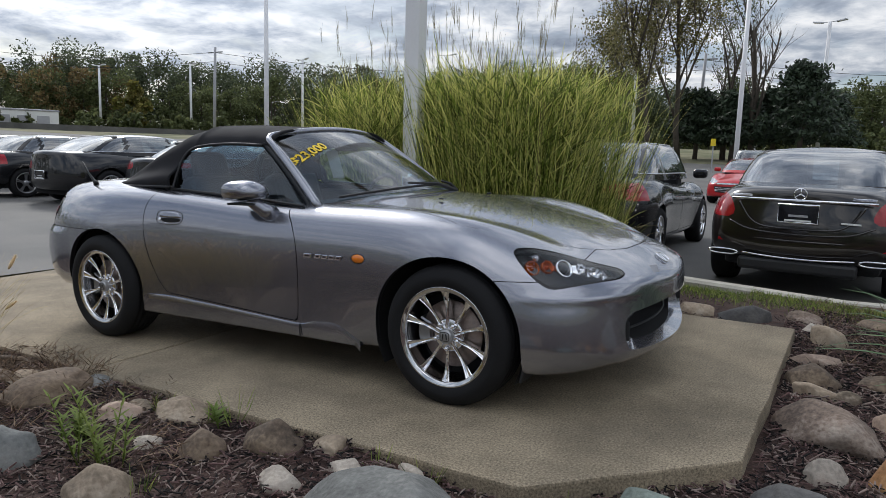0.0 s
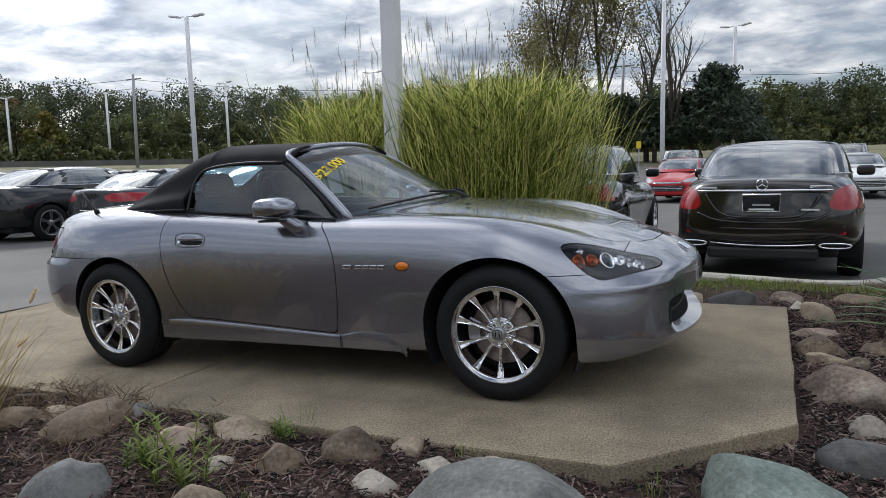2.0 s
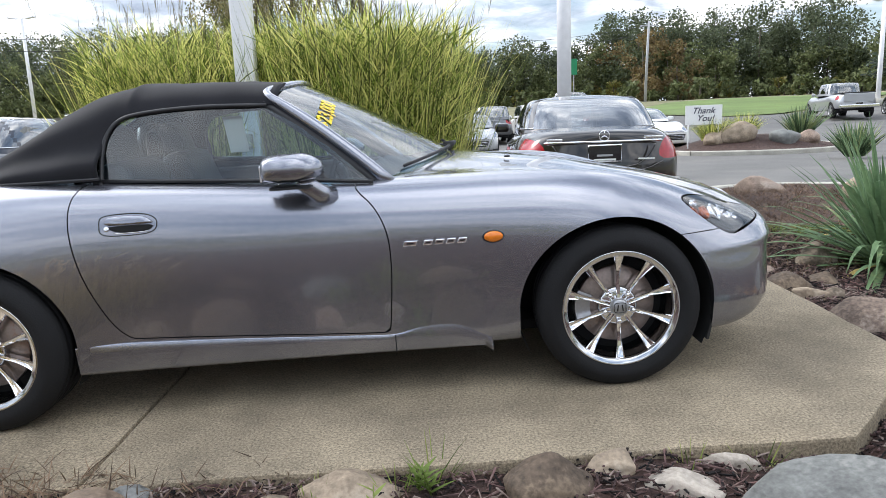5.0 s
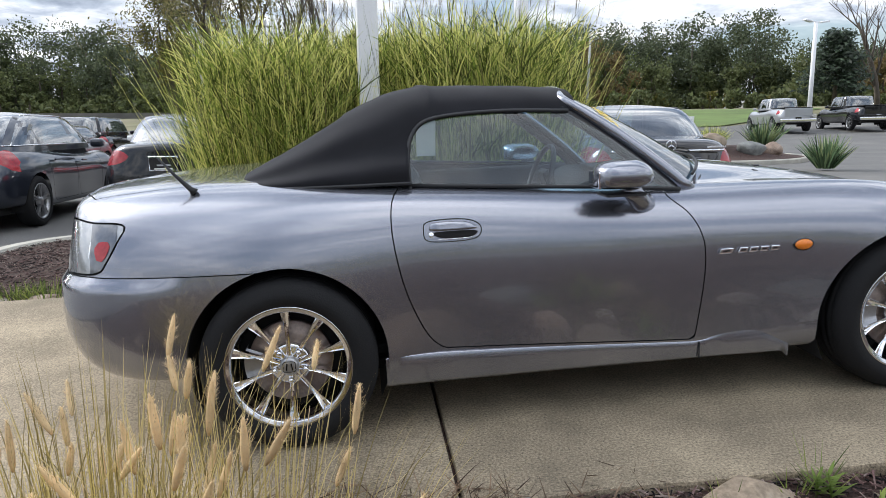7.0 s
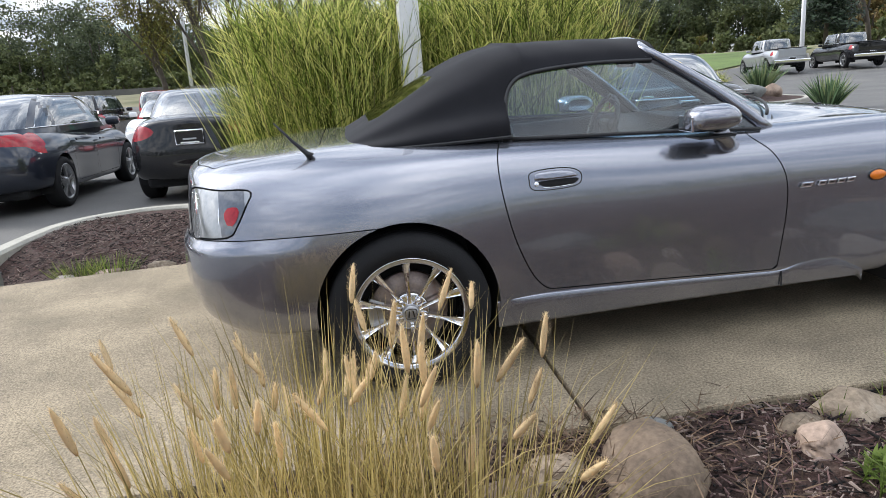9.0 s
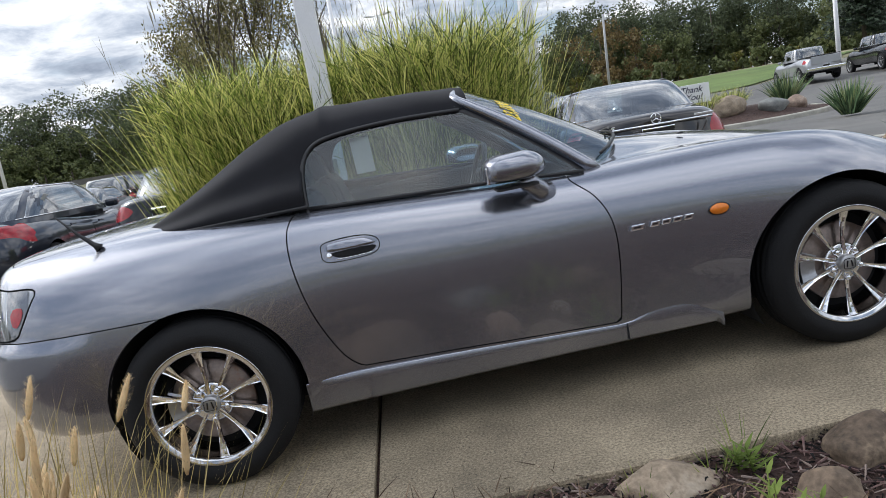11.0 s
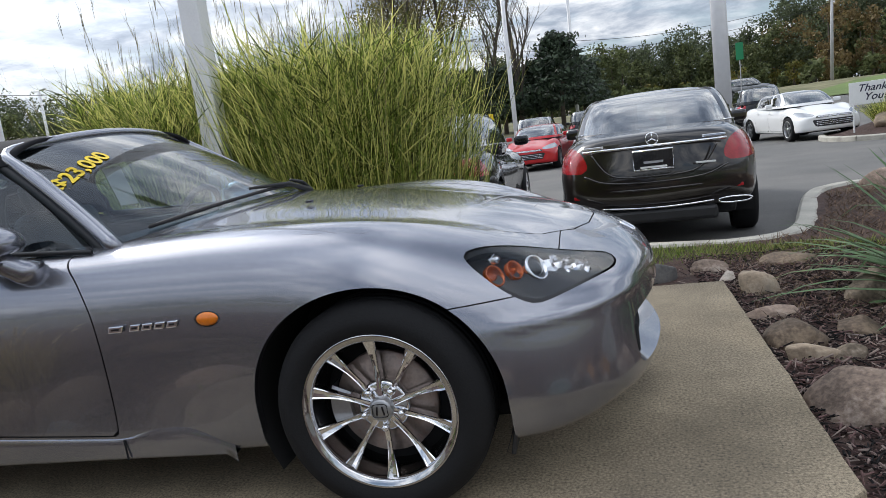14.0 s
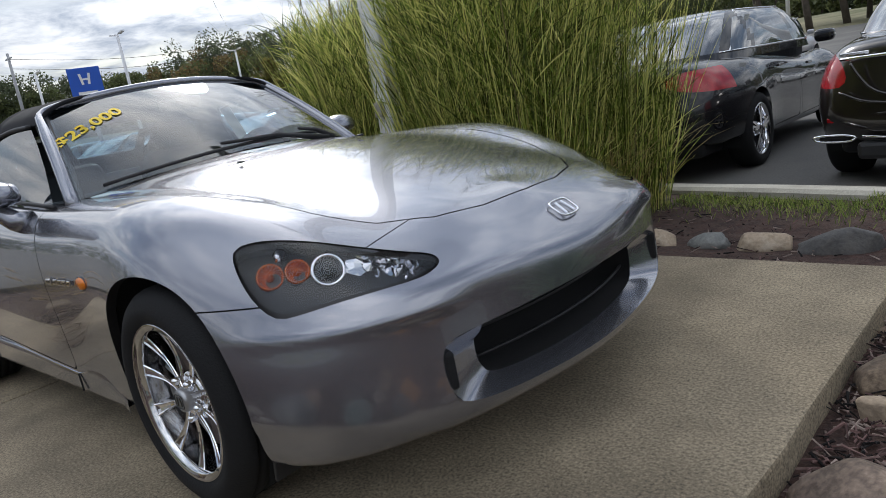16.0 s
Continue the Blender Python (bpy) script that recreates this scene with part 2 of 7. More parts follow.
M_SIGNBLUE = mat("sign_blue", (0.01, 0.09, 0.50), rough=0.35, var=0.05, scale=2, bump=0.0)
M_GREYPOLE = mat("grey_pole", (0.40, 0.40, 0.42), rough=0.5, var=0.1, scale=2)
M_BARK = mat("tree_bark", (0.085, 0.07, 0.055), rough=0.95, var=0.35, scale=3, fine=25, bump=0.8)


def leaf_mat(name, base, tone=None, transl=0.35, rough=0.55, isl=0.8, at=0.62):
    return mat(name, base, rough=rough, var=0.35, scale=1.5, fine=25, bump=0.0, island=isl, tone=tone, tone_at=at, transl=transl, spec=0.25)


M_GRASS = mat("tall_grass_blade", (0.205, 0.275, 0.045), rough=0.5, var=0.50, scale=18, fine=40, bump=0.0, island=0.7, tone=(0.74, 0.71, 0.24), tone_at=0.58, transl=0.46, spec=0.3)
M_GRASS_DRY = leaf_mat("dry_grass_blade", (0.44, 0.345, 0.125), tone=(0.56, 0.44, 0.20), transl=0.35)
M_PLUME = leaf_mat("grass_plume", (0.17, 0.145, 0.065), transl=0.35)
M_FOXTAIL = leaf_mat("foxtail_head", (0.74, 0.50, 0.29), transl=0.3, isl=0.3)
M_YUCCA = leaf_mat("yucca_leaf", (0.12, 0.19, 0.095), tone=(0.30, 0.34, 0.16), transl=0.25, at=0.66)
M_WEED = leaf_mat("weed_leaf", (0.145, 0.205, 0.045), tone=(0.30, 0.34, 0.09), transl=0.4)
M_DEADBUSH = leaf_mat("dead_twigs", (0.15, 0.098, 0.062), transl=0.1)
# dark green raised and slightly blued: distant haze is put into the leaf colour
M_LEAF_HAZED = leaf_mat("leaf_dark_green_hazed", (0.096, 0.118, 0.066), tone=(0.125, 0.142, 0.072), transl=0.38, isl=0.35)
M_LEAF_MID = leaf_mat("leaf_olive", (0.125, 0.148, 0.062), tone=(0.165, 0.175, 0.075), transl=0.35, isl=0.4)
M_LEAF_AIRY = leaf_mat("leaf_thin_olive", (0.21, 0.20, 0.075), tone=(0.29, 0.25, 0.10), transl=0.45)
M_LEAF_AUTUMN = leaf_mat("leaf_autumn", (0.19, 0.135, 0.06), tone=(0.20, 0.17, 0.07), transl=0.3, isl=0.4)
M_LEAF_YELLOW = leaf_mat("leaf_yellow", (0.22, 0.19, 0.05), tone=(0.12, 0.13, 0.03), transl=0.3)
M_CONIFER = leaf_mat("conifer_needles", (0.040, 0.058, 0.034), transl=0.1)


def rock_mat(name, base, tone, at=0.58):
    return mat(name, base, rough=0.85, var=0.42, scale=5, fine=55, bump=0.7, tone=tone, tone_at=at, random_tone=0.3, bump_dist=0.012, speck=(64, 0.22))


ROCKS = {
    "grey": rock_mat("blue_grey_boulder", (0.135, 0.138, 0.132), (0.225, 0.22, 0.205)),
    "green": rock_mat("green_grey_boulder", (0.145, 0.178, 0.158), (0.26, 0.285, 0.26)),
    "tan": rock_mat("tan_boulder", (0.27, 0.21, 0.15), (0.38, 0.32, 0.25)),
    "brown": rock_mat("brown_boulder", (0.16, 0.115, 0.08), (0.24, 0.18, 0.12)),
    "dark": rock_mat("dark_boulder", (0.075, 0.072, 0.07), (0.13, 0.12, 0.11)),
    "pink": rock_mat("pinkish_boulder", (0.30, 0.22, 0.17), (0.36, 0.31, 0.26)),
    "orange": rock_mat("rust_orange_boulder", (0.28, 0.14, 0.055), (0.34, 0.21, 0.10)),
    "white": rock_mat("pale_quartz_boulder", (0.36, 0.315, 0.265), (0.27, 0.22, 0.18)),
}

# ---- modelling tools ----
def obj(name, V, F, material, parent=None, label="", smooth=True):
    """One mesh object from vertices and faces, linked at top level or under a parent."""
    me = bpy.data.meshes.new(name)
    me.from_pydata([tuple(map(float, v)) for v in V], [], [tuple(map(int, f)) for f in F])
    me.materials.append(material)
    me.polygons.foreach_set("use_smooth", [smooth] * len(me.polygons))
    me.update()
    ob = new(name, me)
    if parent is not None:
        ob.parent = parent
    if label:
        tagged(ob, label)
    return ob


def part(name, bm, material, parent=None, label="", smooth=False):
    me = bpy.data.meshes.new(name)
    bm.to_mesh(me)
    bm.free()
    me.materials.append(material)
    me.polygons.foreach_set("use_smooth", [smooth] * len(me.polygons))
    ob = new(name, me)
    if parent is not None:
        ob.parent = parent
    if label:
        tagged(ob, label)
    return ob


def thing(name, m, label, category, group="", kind=""):
    """An empty at the base of a thing, which parents its parts."""
    e = new(name)
    e.empty_display_size = 0.2
    e.matrix_world = m
    return tagged(e, label, category, group, kind)


def box(bm, size, m=Matrix(), bevel=0.0, seg=2):
    r = bmesh.ops.create_cube(bm, size=1.0, matrix=m @ Matrix.Diagonal((*size, 1)))
    if bevel:
        es = list({e for v in r["verts"] for e in v.link_edges})
        bmesh.ops.bevel(bm, geom=es, offset=bevel, segments=seg, affect="EDGES", profile=0.5)
    return bm


def boxpart(name, size, m, material, parent=None, bevel=0.01, label="", seg=2):
    return part(name, box(bmesh.new(), size, m, bevel, seg), material, parent, label, smooth=False)


def cyl(bm, r1, r2, depth, m=Matrix(), n=24):
    bmesh.ops.create_cone(bm, cap_ends=True, segments=n, radius1=r1, radius2=r2, depth=depth, matrix=m)
    return bm


def lathe(profile, n=48, axis="y"):
    """A ring of (radius, offset) pairs turned round the y axis (or z)."""
    V, F = [], []
    k = len(profile)
    for i in range(n):
        a = 2 * math.pi * i / n
        for r, o in profile:
            V.append((r * math.cos(a), o, r * math.sin(a)) if axis == "y" else (r * math.cos(a), r * math.sin(a), o))
    for i in range(n):
        j = (i + 1) % n
        for q in range(k - 1):
            F.append((i * k + q, i * k + q + 1, j * k + q + 1, j * k + q))
    return V, F


def tube(path, radius, n=8, flat=1.0, closed=False, up=(0, 0, 1)):
    """A tube along a path; radius a number or one per point; flat squeezes it across."""
    P = [Vector(p) for p in path]
    V, F = [], []
    m = len(P)
    for i, p in enumerate(P):
        d = (P[(i + 1) % m if closed else min(i + 1, m - 1)] - P[i - 1 if closed else max(i - 1, 0)]).normalized()
        u = Vector(up)
        s = d.cross(u)
        s = s.normalized() if s.length > 1e-4 else d.orthogonal().normalized()
        w = s.cross(d)
        r = radius[i] if isinstance(radius, (list, tuple)) else radius
        for q in range(n):
            a = 2 * math.pi * q / n
            V.append(p + s * (r * math.cos(a)) + w * (r * flat * math.sin(a)))
    for i in range(m if closed else m - 1):
        j = (i + 1) % m
        for q in range(n):
            F.append((i * n + q, j * n + q, j * n + (q + 1) % n, i * n + (q + 1) % n))
    if not closed:
        F.append(tuple(range(n)))
        F.append(tuple(reversed(range((m - 1) * n, m * n))))
    return V, F


def smooth_line(pts, n=8, closed=False):
    """Catmull-Rom through the points."""
    P = np.array(pts, float)
    m = len(P)
    out = []
    for i in range(m if closed else m - 1):
        a = P[(i - 1) % m] if closed or i > 0 else 2 * P[0] - P[1]
        b, c = P[i], P[(i + 1) % m]
        d = P[(i + 2) % m] if closed or i < m - 2 else 2 * P[-1] - P[-2]
        for t in np.arange(n) / n:
            out.append(0.5 * (2 * b + (c - a) * t + (2 * a - 5 * b + 4 * c - d) * t * t + (3 * b - a - 3 * c + d) * t ** 3))
    if not closed:
        out.append(P[-1])
    return np.array(out)


def sdf(x, y, poly):
    """Signed distance to a closed polygon, negative inside."""
    p = np.stack([x, y], 1)
    a = np.asarray(poly, float)
    b = np.roll(a, -1, 0)
    best = np.full(len(p), 1e9)
    inside = np.zeros(len(p), bool)
    for (ax, ay), (bx, by) in zip(a, b):
        ex, ey = bx - ax, by - ay
        wx, wy = p[:, 0] - ax, p[:, 1] - ay
        t = np.clip((wx * ex + wy * ey) / (ex * ex + ey * ey + 1e-12), 0, 1)
        best = np.minimum(best, (wx - ex * t) ** 2 + (wy - ey * t) ** 2)
        if ay != by:
            c = ((ay <= p[:, 1]) != (by <= p[:, 1])) & (p[:, 0] < ex * (p[:, 1] - ay) / ey + ax)
            inside ^= c
    d = np.sqrt(best)
    return np.where(inside, -d, d)


def split(V, F, d):
    """Cuts a polygon mesh along d = 0. Returns the vertices, the faces with d < 0 and those with d > 0."""
    V = [tuple(v) for v in V]
    d = [x if abs(x) > 1e-7 else 1e-7 for x in d]
    made, ins, outs = {}, [], []

    def cross(i, j):
        k = (i, j) if i < j else (j, i)
        if k not in made:
            t = d[i] / (d[i] - d[j])
            made[k] = len(V)
            V.append(tuple(V[i][q] + t * (V[j][q] - V[i][q]) for q in range(3)))
        return made[k]

    for f in F:
        s = [d[i] < 0 for i in f]
        if all(s):
            ins.append(f)
        elif not any(s):
            outs.append(f)
        else:
            a, b = [], []
            for q, i in enumerate(f):
                j = f[(q + 1) % len(f)]
                (a if s[q] else b).append(i)
                if s[q] != s[(q + 1) % len(f)]:
                    c = cross(i, j)
                    a.append(c)
                    b.append(c)
            if len(a) > 2:
                ins.append(tuple(a))
            if len(b) > 2:
                outs.append(tuple(b))
    return np.array(V), ins, outs


def compact(V, F):
    used = sorted({i for f in F for i in f})
    at = {i: k for k, i in enumerate(used)}
    return np.asarray(V)[used], [tuple(at[i] for i in f) for f in F]


def closed_spline(P, samples):
    """Periodic cubic spline through the rows of P (rows, columns, 3), by the chord of one column."""
    n = len(P)
    ref = P[:, 5]
    h = np.maximum(np.linalg.norm(np.roll(ref, -1, 0) - ref, axis=1), 0.05)
    t = np.concatenate([[0], np.cumsum(h)])
    A = np.zeros((n, n))
    Y = P.reshape(n, -1)
    R = np.zeros_like(Y)
    for i in range(n):
        a, b = h[i - 1], h[i]
        A[i, i - 1] += a
        A[i, i] += 2 * (a + b)
        A[i, (i + 1) % n] += b
        R[i] = 6 * ((Y[(i + 1) % n] - Y[i]) / b - (Y[i] - Y[i - 1]) / a)
    M = np.linalg.solve(A, R)
    out = []
    for s in np.linspace(0, t[-1], samples, endpoint=False):
        i = min(np.searchsorted(t, s, side="right") - 1, n - 1)
        j, b = (i + 1) % n, h[i]
        u, w = (t[i + 1] - s), (s - t[i])
        out.append(M[i] * u ** 3 / (6 * b) + M[j] * w ** 3 / (6 * b) + (Y[i] / b - M[i] * b / 6) * u + (Y[j] / b - M[j] * b / 6) * w)
    return np.array(out).reshape(samples, P.shape[1], 3)


def bspline_across(C, per):
    """Uniform cubic B-spline across the columns of C (rows, columns, 3); the first column lies on the middle line y = 0."""
    ghost = C[:, 1] * np.array([1, -1, 1])
    last = 2 * C[:, -1] - C[:, -2]
    E = np.concatenate([ghost[:, None], C, last[:, None]], 1)
    mid = (E[:, :-2] + 4 * E[:, 1:-1] + E[:, 2:]) / 6
    E[:, 1:-1] += 0.6 * (E[:, 1:-1] - mid)
    E[:, 0] = E[:, 2] * np.array([1, -1, 1])
    cols = []
    k = C.shape[1] - 1
    for q in range(k):
        for t in np.arange(per) / per:
            b = ((1 - t) ** 3 / 6, (3 * t ** 3 - 6 * t * t + 4) / 6, (-3 * t ** 3 + 3 * t * t + 3 * t + 1) / 6, t ** 3 / 6)
            cols.append(sum(b[i] * E[:, q + i] for i in range(4)))
    cols.append((E[:, k] + 4 * E[:, k + 1] + E[:, k + 2]) / 6 if E.shape[1] > k + 2 else E[:, k + 1])
    return np.stack(cols, 1)


def shell_surface(lines, samples, per):
    """A closed car skin from feature lines: each line runs round one side from the tail's middle to the nose's middle."""
    right = np.array(lines, float).transpose(1, 0, 2).copy()      # rows, columns, xyz; y given positive
    right[:, :, 1] *= -1
    left = right[1:-1][::-1] * np.array([1, -1, 1])
    S = bspline_across(closed_spline(np.concatenate([right, left]), samples), per)
    m, k = S.shape[:2]
    V = S.reshape(-1, 3)
    F = [(i * k + q, ((i + 1) % m) * k + q, ((i + 1) % m) * k + q + 1, i * k + q + 1) for i in range(m) for q in range(k - 1)]
    bm = bmesh.new()
    vs = [bm.verts.new(v) for v in V]
    for f in F:
        bm.faces.new([vs[i] for i in f])
    bmesh.ops.remove_doubles(bm, verts=bm.verts[:], dist=0.0008)
    bmesh.ops.recalc_face_normals(bm, faces=bm.faces[:])
    bm.verts.index_update()
    V = np.array([v.co[:] for v in bm.verts])
    N = np.array([v.normal[:] for v in bm.verts])
    F = [tuple(v.index for v in f.verts) for f in bm.faces]
    bm.free()
    return V, F, N


def arch(V, cx, cz, a, b):
    """Wheel opening: round above the axle, straight below; negative inside."""
    x, z = (V[:, 0] - cx), (V[:, 2] - cz)
    up = (np.sqrt((x / a) ** 2 + (np.maximum(z, 0) / b) ** 2) - 1) * min(a, b)
    return np.where(np.abs(V[:, 1]) > 0.35, up, 1.0)


def lip(V, F, field, depth, name, material, parent, side):
    """A flange along the edge where field is zero, turned in towards the middle plane."""
    count = {}
    for f in F:
        for q, i in enumerate(f):
            e = (i, f[(q + 1) % len(f)])
            k = tuple(sorted(e))
            count.setdefault(k, []).append(e)
    on = np.abs(field(V)) < 4e-4
    W, G = [], []
    for k, es in count.items():
        if len(es) == 1 and on[k[0]] and on[k[1]] and side * V[k[0]][1] > 0:
            i, j = es[0]
            a, b = np.array(V[i]), np.array(V[j])
            s = np.array([0, -math.copysign(depth, a[1]), 0])
            n = len(W)
            W += [a, b, b + s, a + s]
            G.append((n + 1, n, n + 3, n + 2))
    if not G:
        return None
    bm = bmesh.new()
    vs = [bm.verts.new(v) for v in W]
    for g in G:
        bm.faces.new([vs[i] for i in g])
    bmesh.ops.remove_doubles(bm, verts=bm.verts[:], dist=1e-4)
    return part(name, bm, material, parent, smooth=True)


def patch(grid, name, material, parent, label="", thick=0.0):
    """A quad sheet from a grid of points (rows, columns, 3)."""
    g = np.asarray(grid)
    m, k = g.shape[:2]
    F = [(i * k + q, (i + 1) * k + q, (i + 1) * k + q + 1, i * k + q + 1) for i in range(m - 1) for q in range(k - 1)]
    ob = obj(name, g.reshape(-1, 3), F, material, parent, label)
    if thick:
        s = ob.modifiers.new("thickness", "SOLIDIFY")
        s.thickness, s.offset = thick, 0
    return ob


def words(text, size, m, material, name, parent=None, depth=0.001, shear=0.0, bold=0.0, label=""):
    """Lettering in the built-in font, made into a mesh."""
    cu = bpy.data.curves.new(name, "FONT")
    cu.body, cu.size, cu.extrude, cu.align_x, cu.align_y, cu.shear, cu.offset = text, size, depth, "CENTER", "CENTER", shear, bold
    tmp = new("lettering", cu)
    me = bpy.data.meshes.new_from_object(tmp.evaluated_get(bpy.context.evaluated_depsgraph_get()))
    bpy.data.objects.remove(tmp)
    me.transform(m)
    bm = bmesh.new()
    bm.from_mesh(me)
    bmesh.ops.remove_doubles(bm, verts=bm.verts[:], dist=1e-6)
    bm.verts.index_update()
    seen, out = set(), []
    for v in bm.verts:
        if v in seen:
            continue
        todo, isle = [v], []
        seen.add(v)
        while todo:
            a = todo.pop()
            isle.append(a)
            for e in a.link_edges:
                b = e.other_vert(a)
                if b not in seen:
                    seen.add(b)
                    todo.append(b)
        at = {a.index: i for i, a in enumerate(isle)}
        fs = {f for a in isle for f in a.link_faces}
        out.append(obj(name, [a.co for a in isle], [tuple(at[q.index] for q in f.verts) for f in fs], material, parent, label, smooth=False))
    bm.free()
    return out

# ---- ground, lot, beds, pad, kerbs ----
LOT = -0.12          # level of the parking lot; the display pad's middle is at 0


def ease(k):
    k = max(0.0, min(1.0, k))
    return k * k * (3 - 2 * k)


def ground_height(x, y):
    """Flat round the lot, rising to the woods; dipped under the planted beds."""
    r = math.hypot(x, y)
    return LOT - 0.04 + 3.0 * ease((r - 20) / 75) - 0.6 * ease((11 - r) / 6)


def lot_height(x, y):
    return LOT + 3.0 * ease((math.hypot(x, y) - 20) / 75)


def pad_top(x, y):
    return 0.0301 * x + 0.0177 * y


def ground_sheet():
    rings = [1.0 * 1.07 ** i for i in range(112)] + [2600.0]
    n = 120
    V, F = [(0, 0, ground_height(0, 0))], []
    for r in rings:
        for i in range(n):
            a = 2 * math.pi * i / n
            x, y = r * math.cos(a), r * math.sin(a)
            V.append((x, y, ground_height(x, y) + (0.10 * noise.noise((x * 0.15, y * 0.15, 0)) * ease((r - 30) / 30))))
    for i in range(n):
        F.append((0, 1 + i, 1 + (i + 1) % n))
    for q in range(len(rings) - 1):
        for i in range(n):
            a, b = 1 + q * n + i, 1 + q * n + (i + 1) % n
            F.append((a, a + n, b + n, b))
    return tagged(obj("ground", V, F, M_FIELD), "rough autumn grass field reaching to the distant woods", "ground", kind="structure")


ground_sheet()

BED = [(-4.05, -1.33), (-4.05, 1.80), (-4.40, 2.3), (-4.42, 3.5), (-4.05, 4.35), (-3.3, 4.55), (0.4, 3.62), (2.75, 3.02), (3.25, 3.25), (3.6, 4.2), (4.0, 5.5), (4.7, 6.2), (6.0, 6.1),
       (7.6, 4.5), (9.0, 0.0), (9.0, -9.0), (-4.05, -9.0)]
KERB_LINE = [(-4.05, 1.82), (-4.32, 2.05), (-4.42, 2.5), (-4.42, 3.5), (-4.30, 4.05), (-3.95, 4.42), (-3.3, 4.55), (-1.5, 4.10), (0.4, 3.62), (2.4, 3.09), (2.80, 3.03), (3.20, 3.2), (3.45, 3.7), (3.6, 4.2), (4.0, 5.5), (4.3, 6.0), (4.8, 6.25), (6.0, 6.1),
             (7.6, 4.5), (9.0, 0.0)]


def sheet(name, poly, height, material, step, label, category, holes=(), kind="structure"):
    """A draped sheet inside a plan outline, less some holes."""
    P = np.array(poly)
    x0, y0, x1, y1 = *P.min(0), *P.max(0)
    nx, ny = int((x1 - x0) / step) + 2, int((y1 - y0) / step) + 2
    xs, ys = np.linspace(x0, x1, nx), np.linspace(y0, y1, ny)
    V = np.array([(x, y, 0.0) for x in xs for y in ys])
    F = [(i * ny + q, (i + 1) * ny + q, (i + 1) * ny + q + 1, i * ny + q + 1) for i in range(nx - 1) for q in range(ny - 1)]
    V, F, _ = split(V, F, sdf(V[:, 0], V[:, 1], poly))
    for h in holes:
        V, _, F = split(V, F, sdf(V[:, 0], V[:, 1], h))
    V, F = compact(V, F)
    V[:, 2] = [height(x, y) for x, y in V[:, :2]]
    return tagged(obj(name, V, F, material), label, category, kind=kind)


sheet("parking_lot", [(-70, -30), (-75, 22), (-40, 50), (4, 52), (14.5, 49.5), (18.2, 47.5), (20.3, 42), (24, 41.5), (30.5, 46.5), (48, 52), (40, 20), (14, 4), (14, -30)], lot_height, M_ASPHALT, 1.6,
      "worn grey asphalt parking lot", "pavement", [BED])


def bed_height(x, y):
    """The mulch lies a little under the pad's edge and falls to the kerbs."""
    dx, dy = max(-4.0 - x, 0, x - 2.43), max(-1.3 - y, 0, y - 1.5)
    k = ease(1 - (math.hypot(dx, dy) - 0.3) / 1.6)
    near = pad_top(x, y) - 0.035 - 0.05 * ease((x - 1.0) / 1.0) - 0.06 * ease((math.hypot(dx, dy)) / 1.0)
    far = LOT + 0.09 + 0.05 * ease((abs(x - 5) < 3) * 1.0)
    z = far + (near - far) * k
    edge = 0.02 * noise.noise((x * 1.7, y * 1.7, 3)) + 0.010 * noise.noise((x * 9, y * 9, 1))
    return z + edge


sheet("mulch_bed", BED, bed_height, M_MULCH, 0.09, "dark shredded bark mulch bed", "mulch")


def kerb(points, top, name, label):
    """A poured kerb with a rounded nose, swept along a plan line."""
    P = smooth_line([(x, y, 0) for x, y in points], 6)
    V, F = [], []
    prof = [(-0.09, -0.35), (-0.09, -0.025), (-0.065, 0.0), (0.055, 0.0), (0.085, -0.03), (0.10, -0.35)]
    for i, p in enumerate(P):
        d = P[min(i + 1, len(P) - 1)] - P[max(i - 1, 0)]
        d = d / np.linalg.norm(d)
        nrm = np.array([-d[1], d[0], 0])
        for o, z in prof:
            q = p + nrm * o
            V.append((q[0], q[1], top(p[0], p[1]) + z))
    k = len(prof)
    for i in range(len(P) - 1):
        for q in range(k - 1):
            F.append((i * k + q, (i + 1) * k + q, (i + 1) * k + q + 1, i * k + q + 1))
    ob = obj(name, V, F, M_KERB, smooth=False)
    return tagged(ob, label, "kerb", kind="structure")


kerb(KERB_LINE, lambda x, y: lot_height(x, y) + 0.125 + 0.03 * ease((x + 1) / 3), "kerb", "weathered concrete kerb edging the planted bed")


def slab(name, outline, top, thick, material, label, bevel=0.012):
    """A poured slab with a rounded upper edge, lying in the pad's slope."""
    bm = bmesh.new()
    f = bm.faces.new([bm.verts.new((x, y, top)) for x, y in outline])
    r = bmesh.ops.extrude_face_region(bm, geom=[f])
    for v in [v for v in r["geom"] if isinstance(v, bmesh.types.BMVert)]:
        v.co.z -= thick
    bmesh.ops.recalc_face_normals(bm, faces=bm.faces[:])
    es = [e for e in bm.edges if all(abs(v.co.z - top) < 1e-6 for v in e.verts)]
    bmesh.ops.bevel(bm, geom=es, offset=bevel, segments=2, affect="EDGES", profile=0.6)
    ob = part(name, bm, material)
    ob.matrix_world = PAD
    return tagged(ob, label, "pavement", kind="structure")


def ragged(a, b, n, amp, seed):
    """A line from a to b whose edge wanders a little, as a worn slab's does."""
    out = []
    for i in range(n):
        t = i / n
        p = Vector(a).lerp(Vector(b), t)
        d = (Vector(b) - Vector(a)).normalized()
        o = amp * noise.noise((t * 7 + seed, seed, 0)) if 0 < i else 0
        out.append((p.x - d.y * o, p.y + d.x * o))
    return out


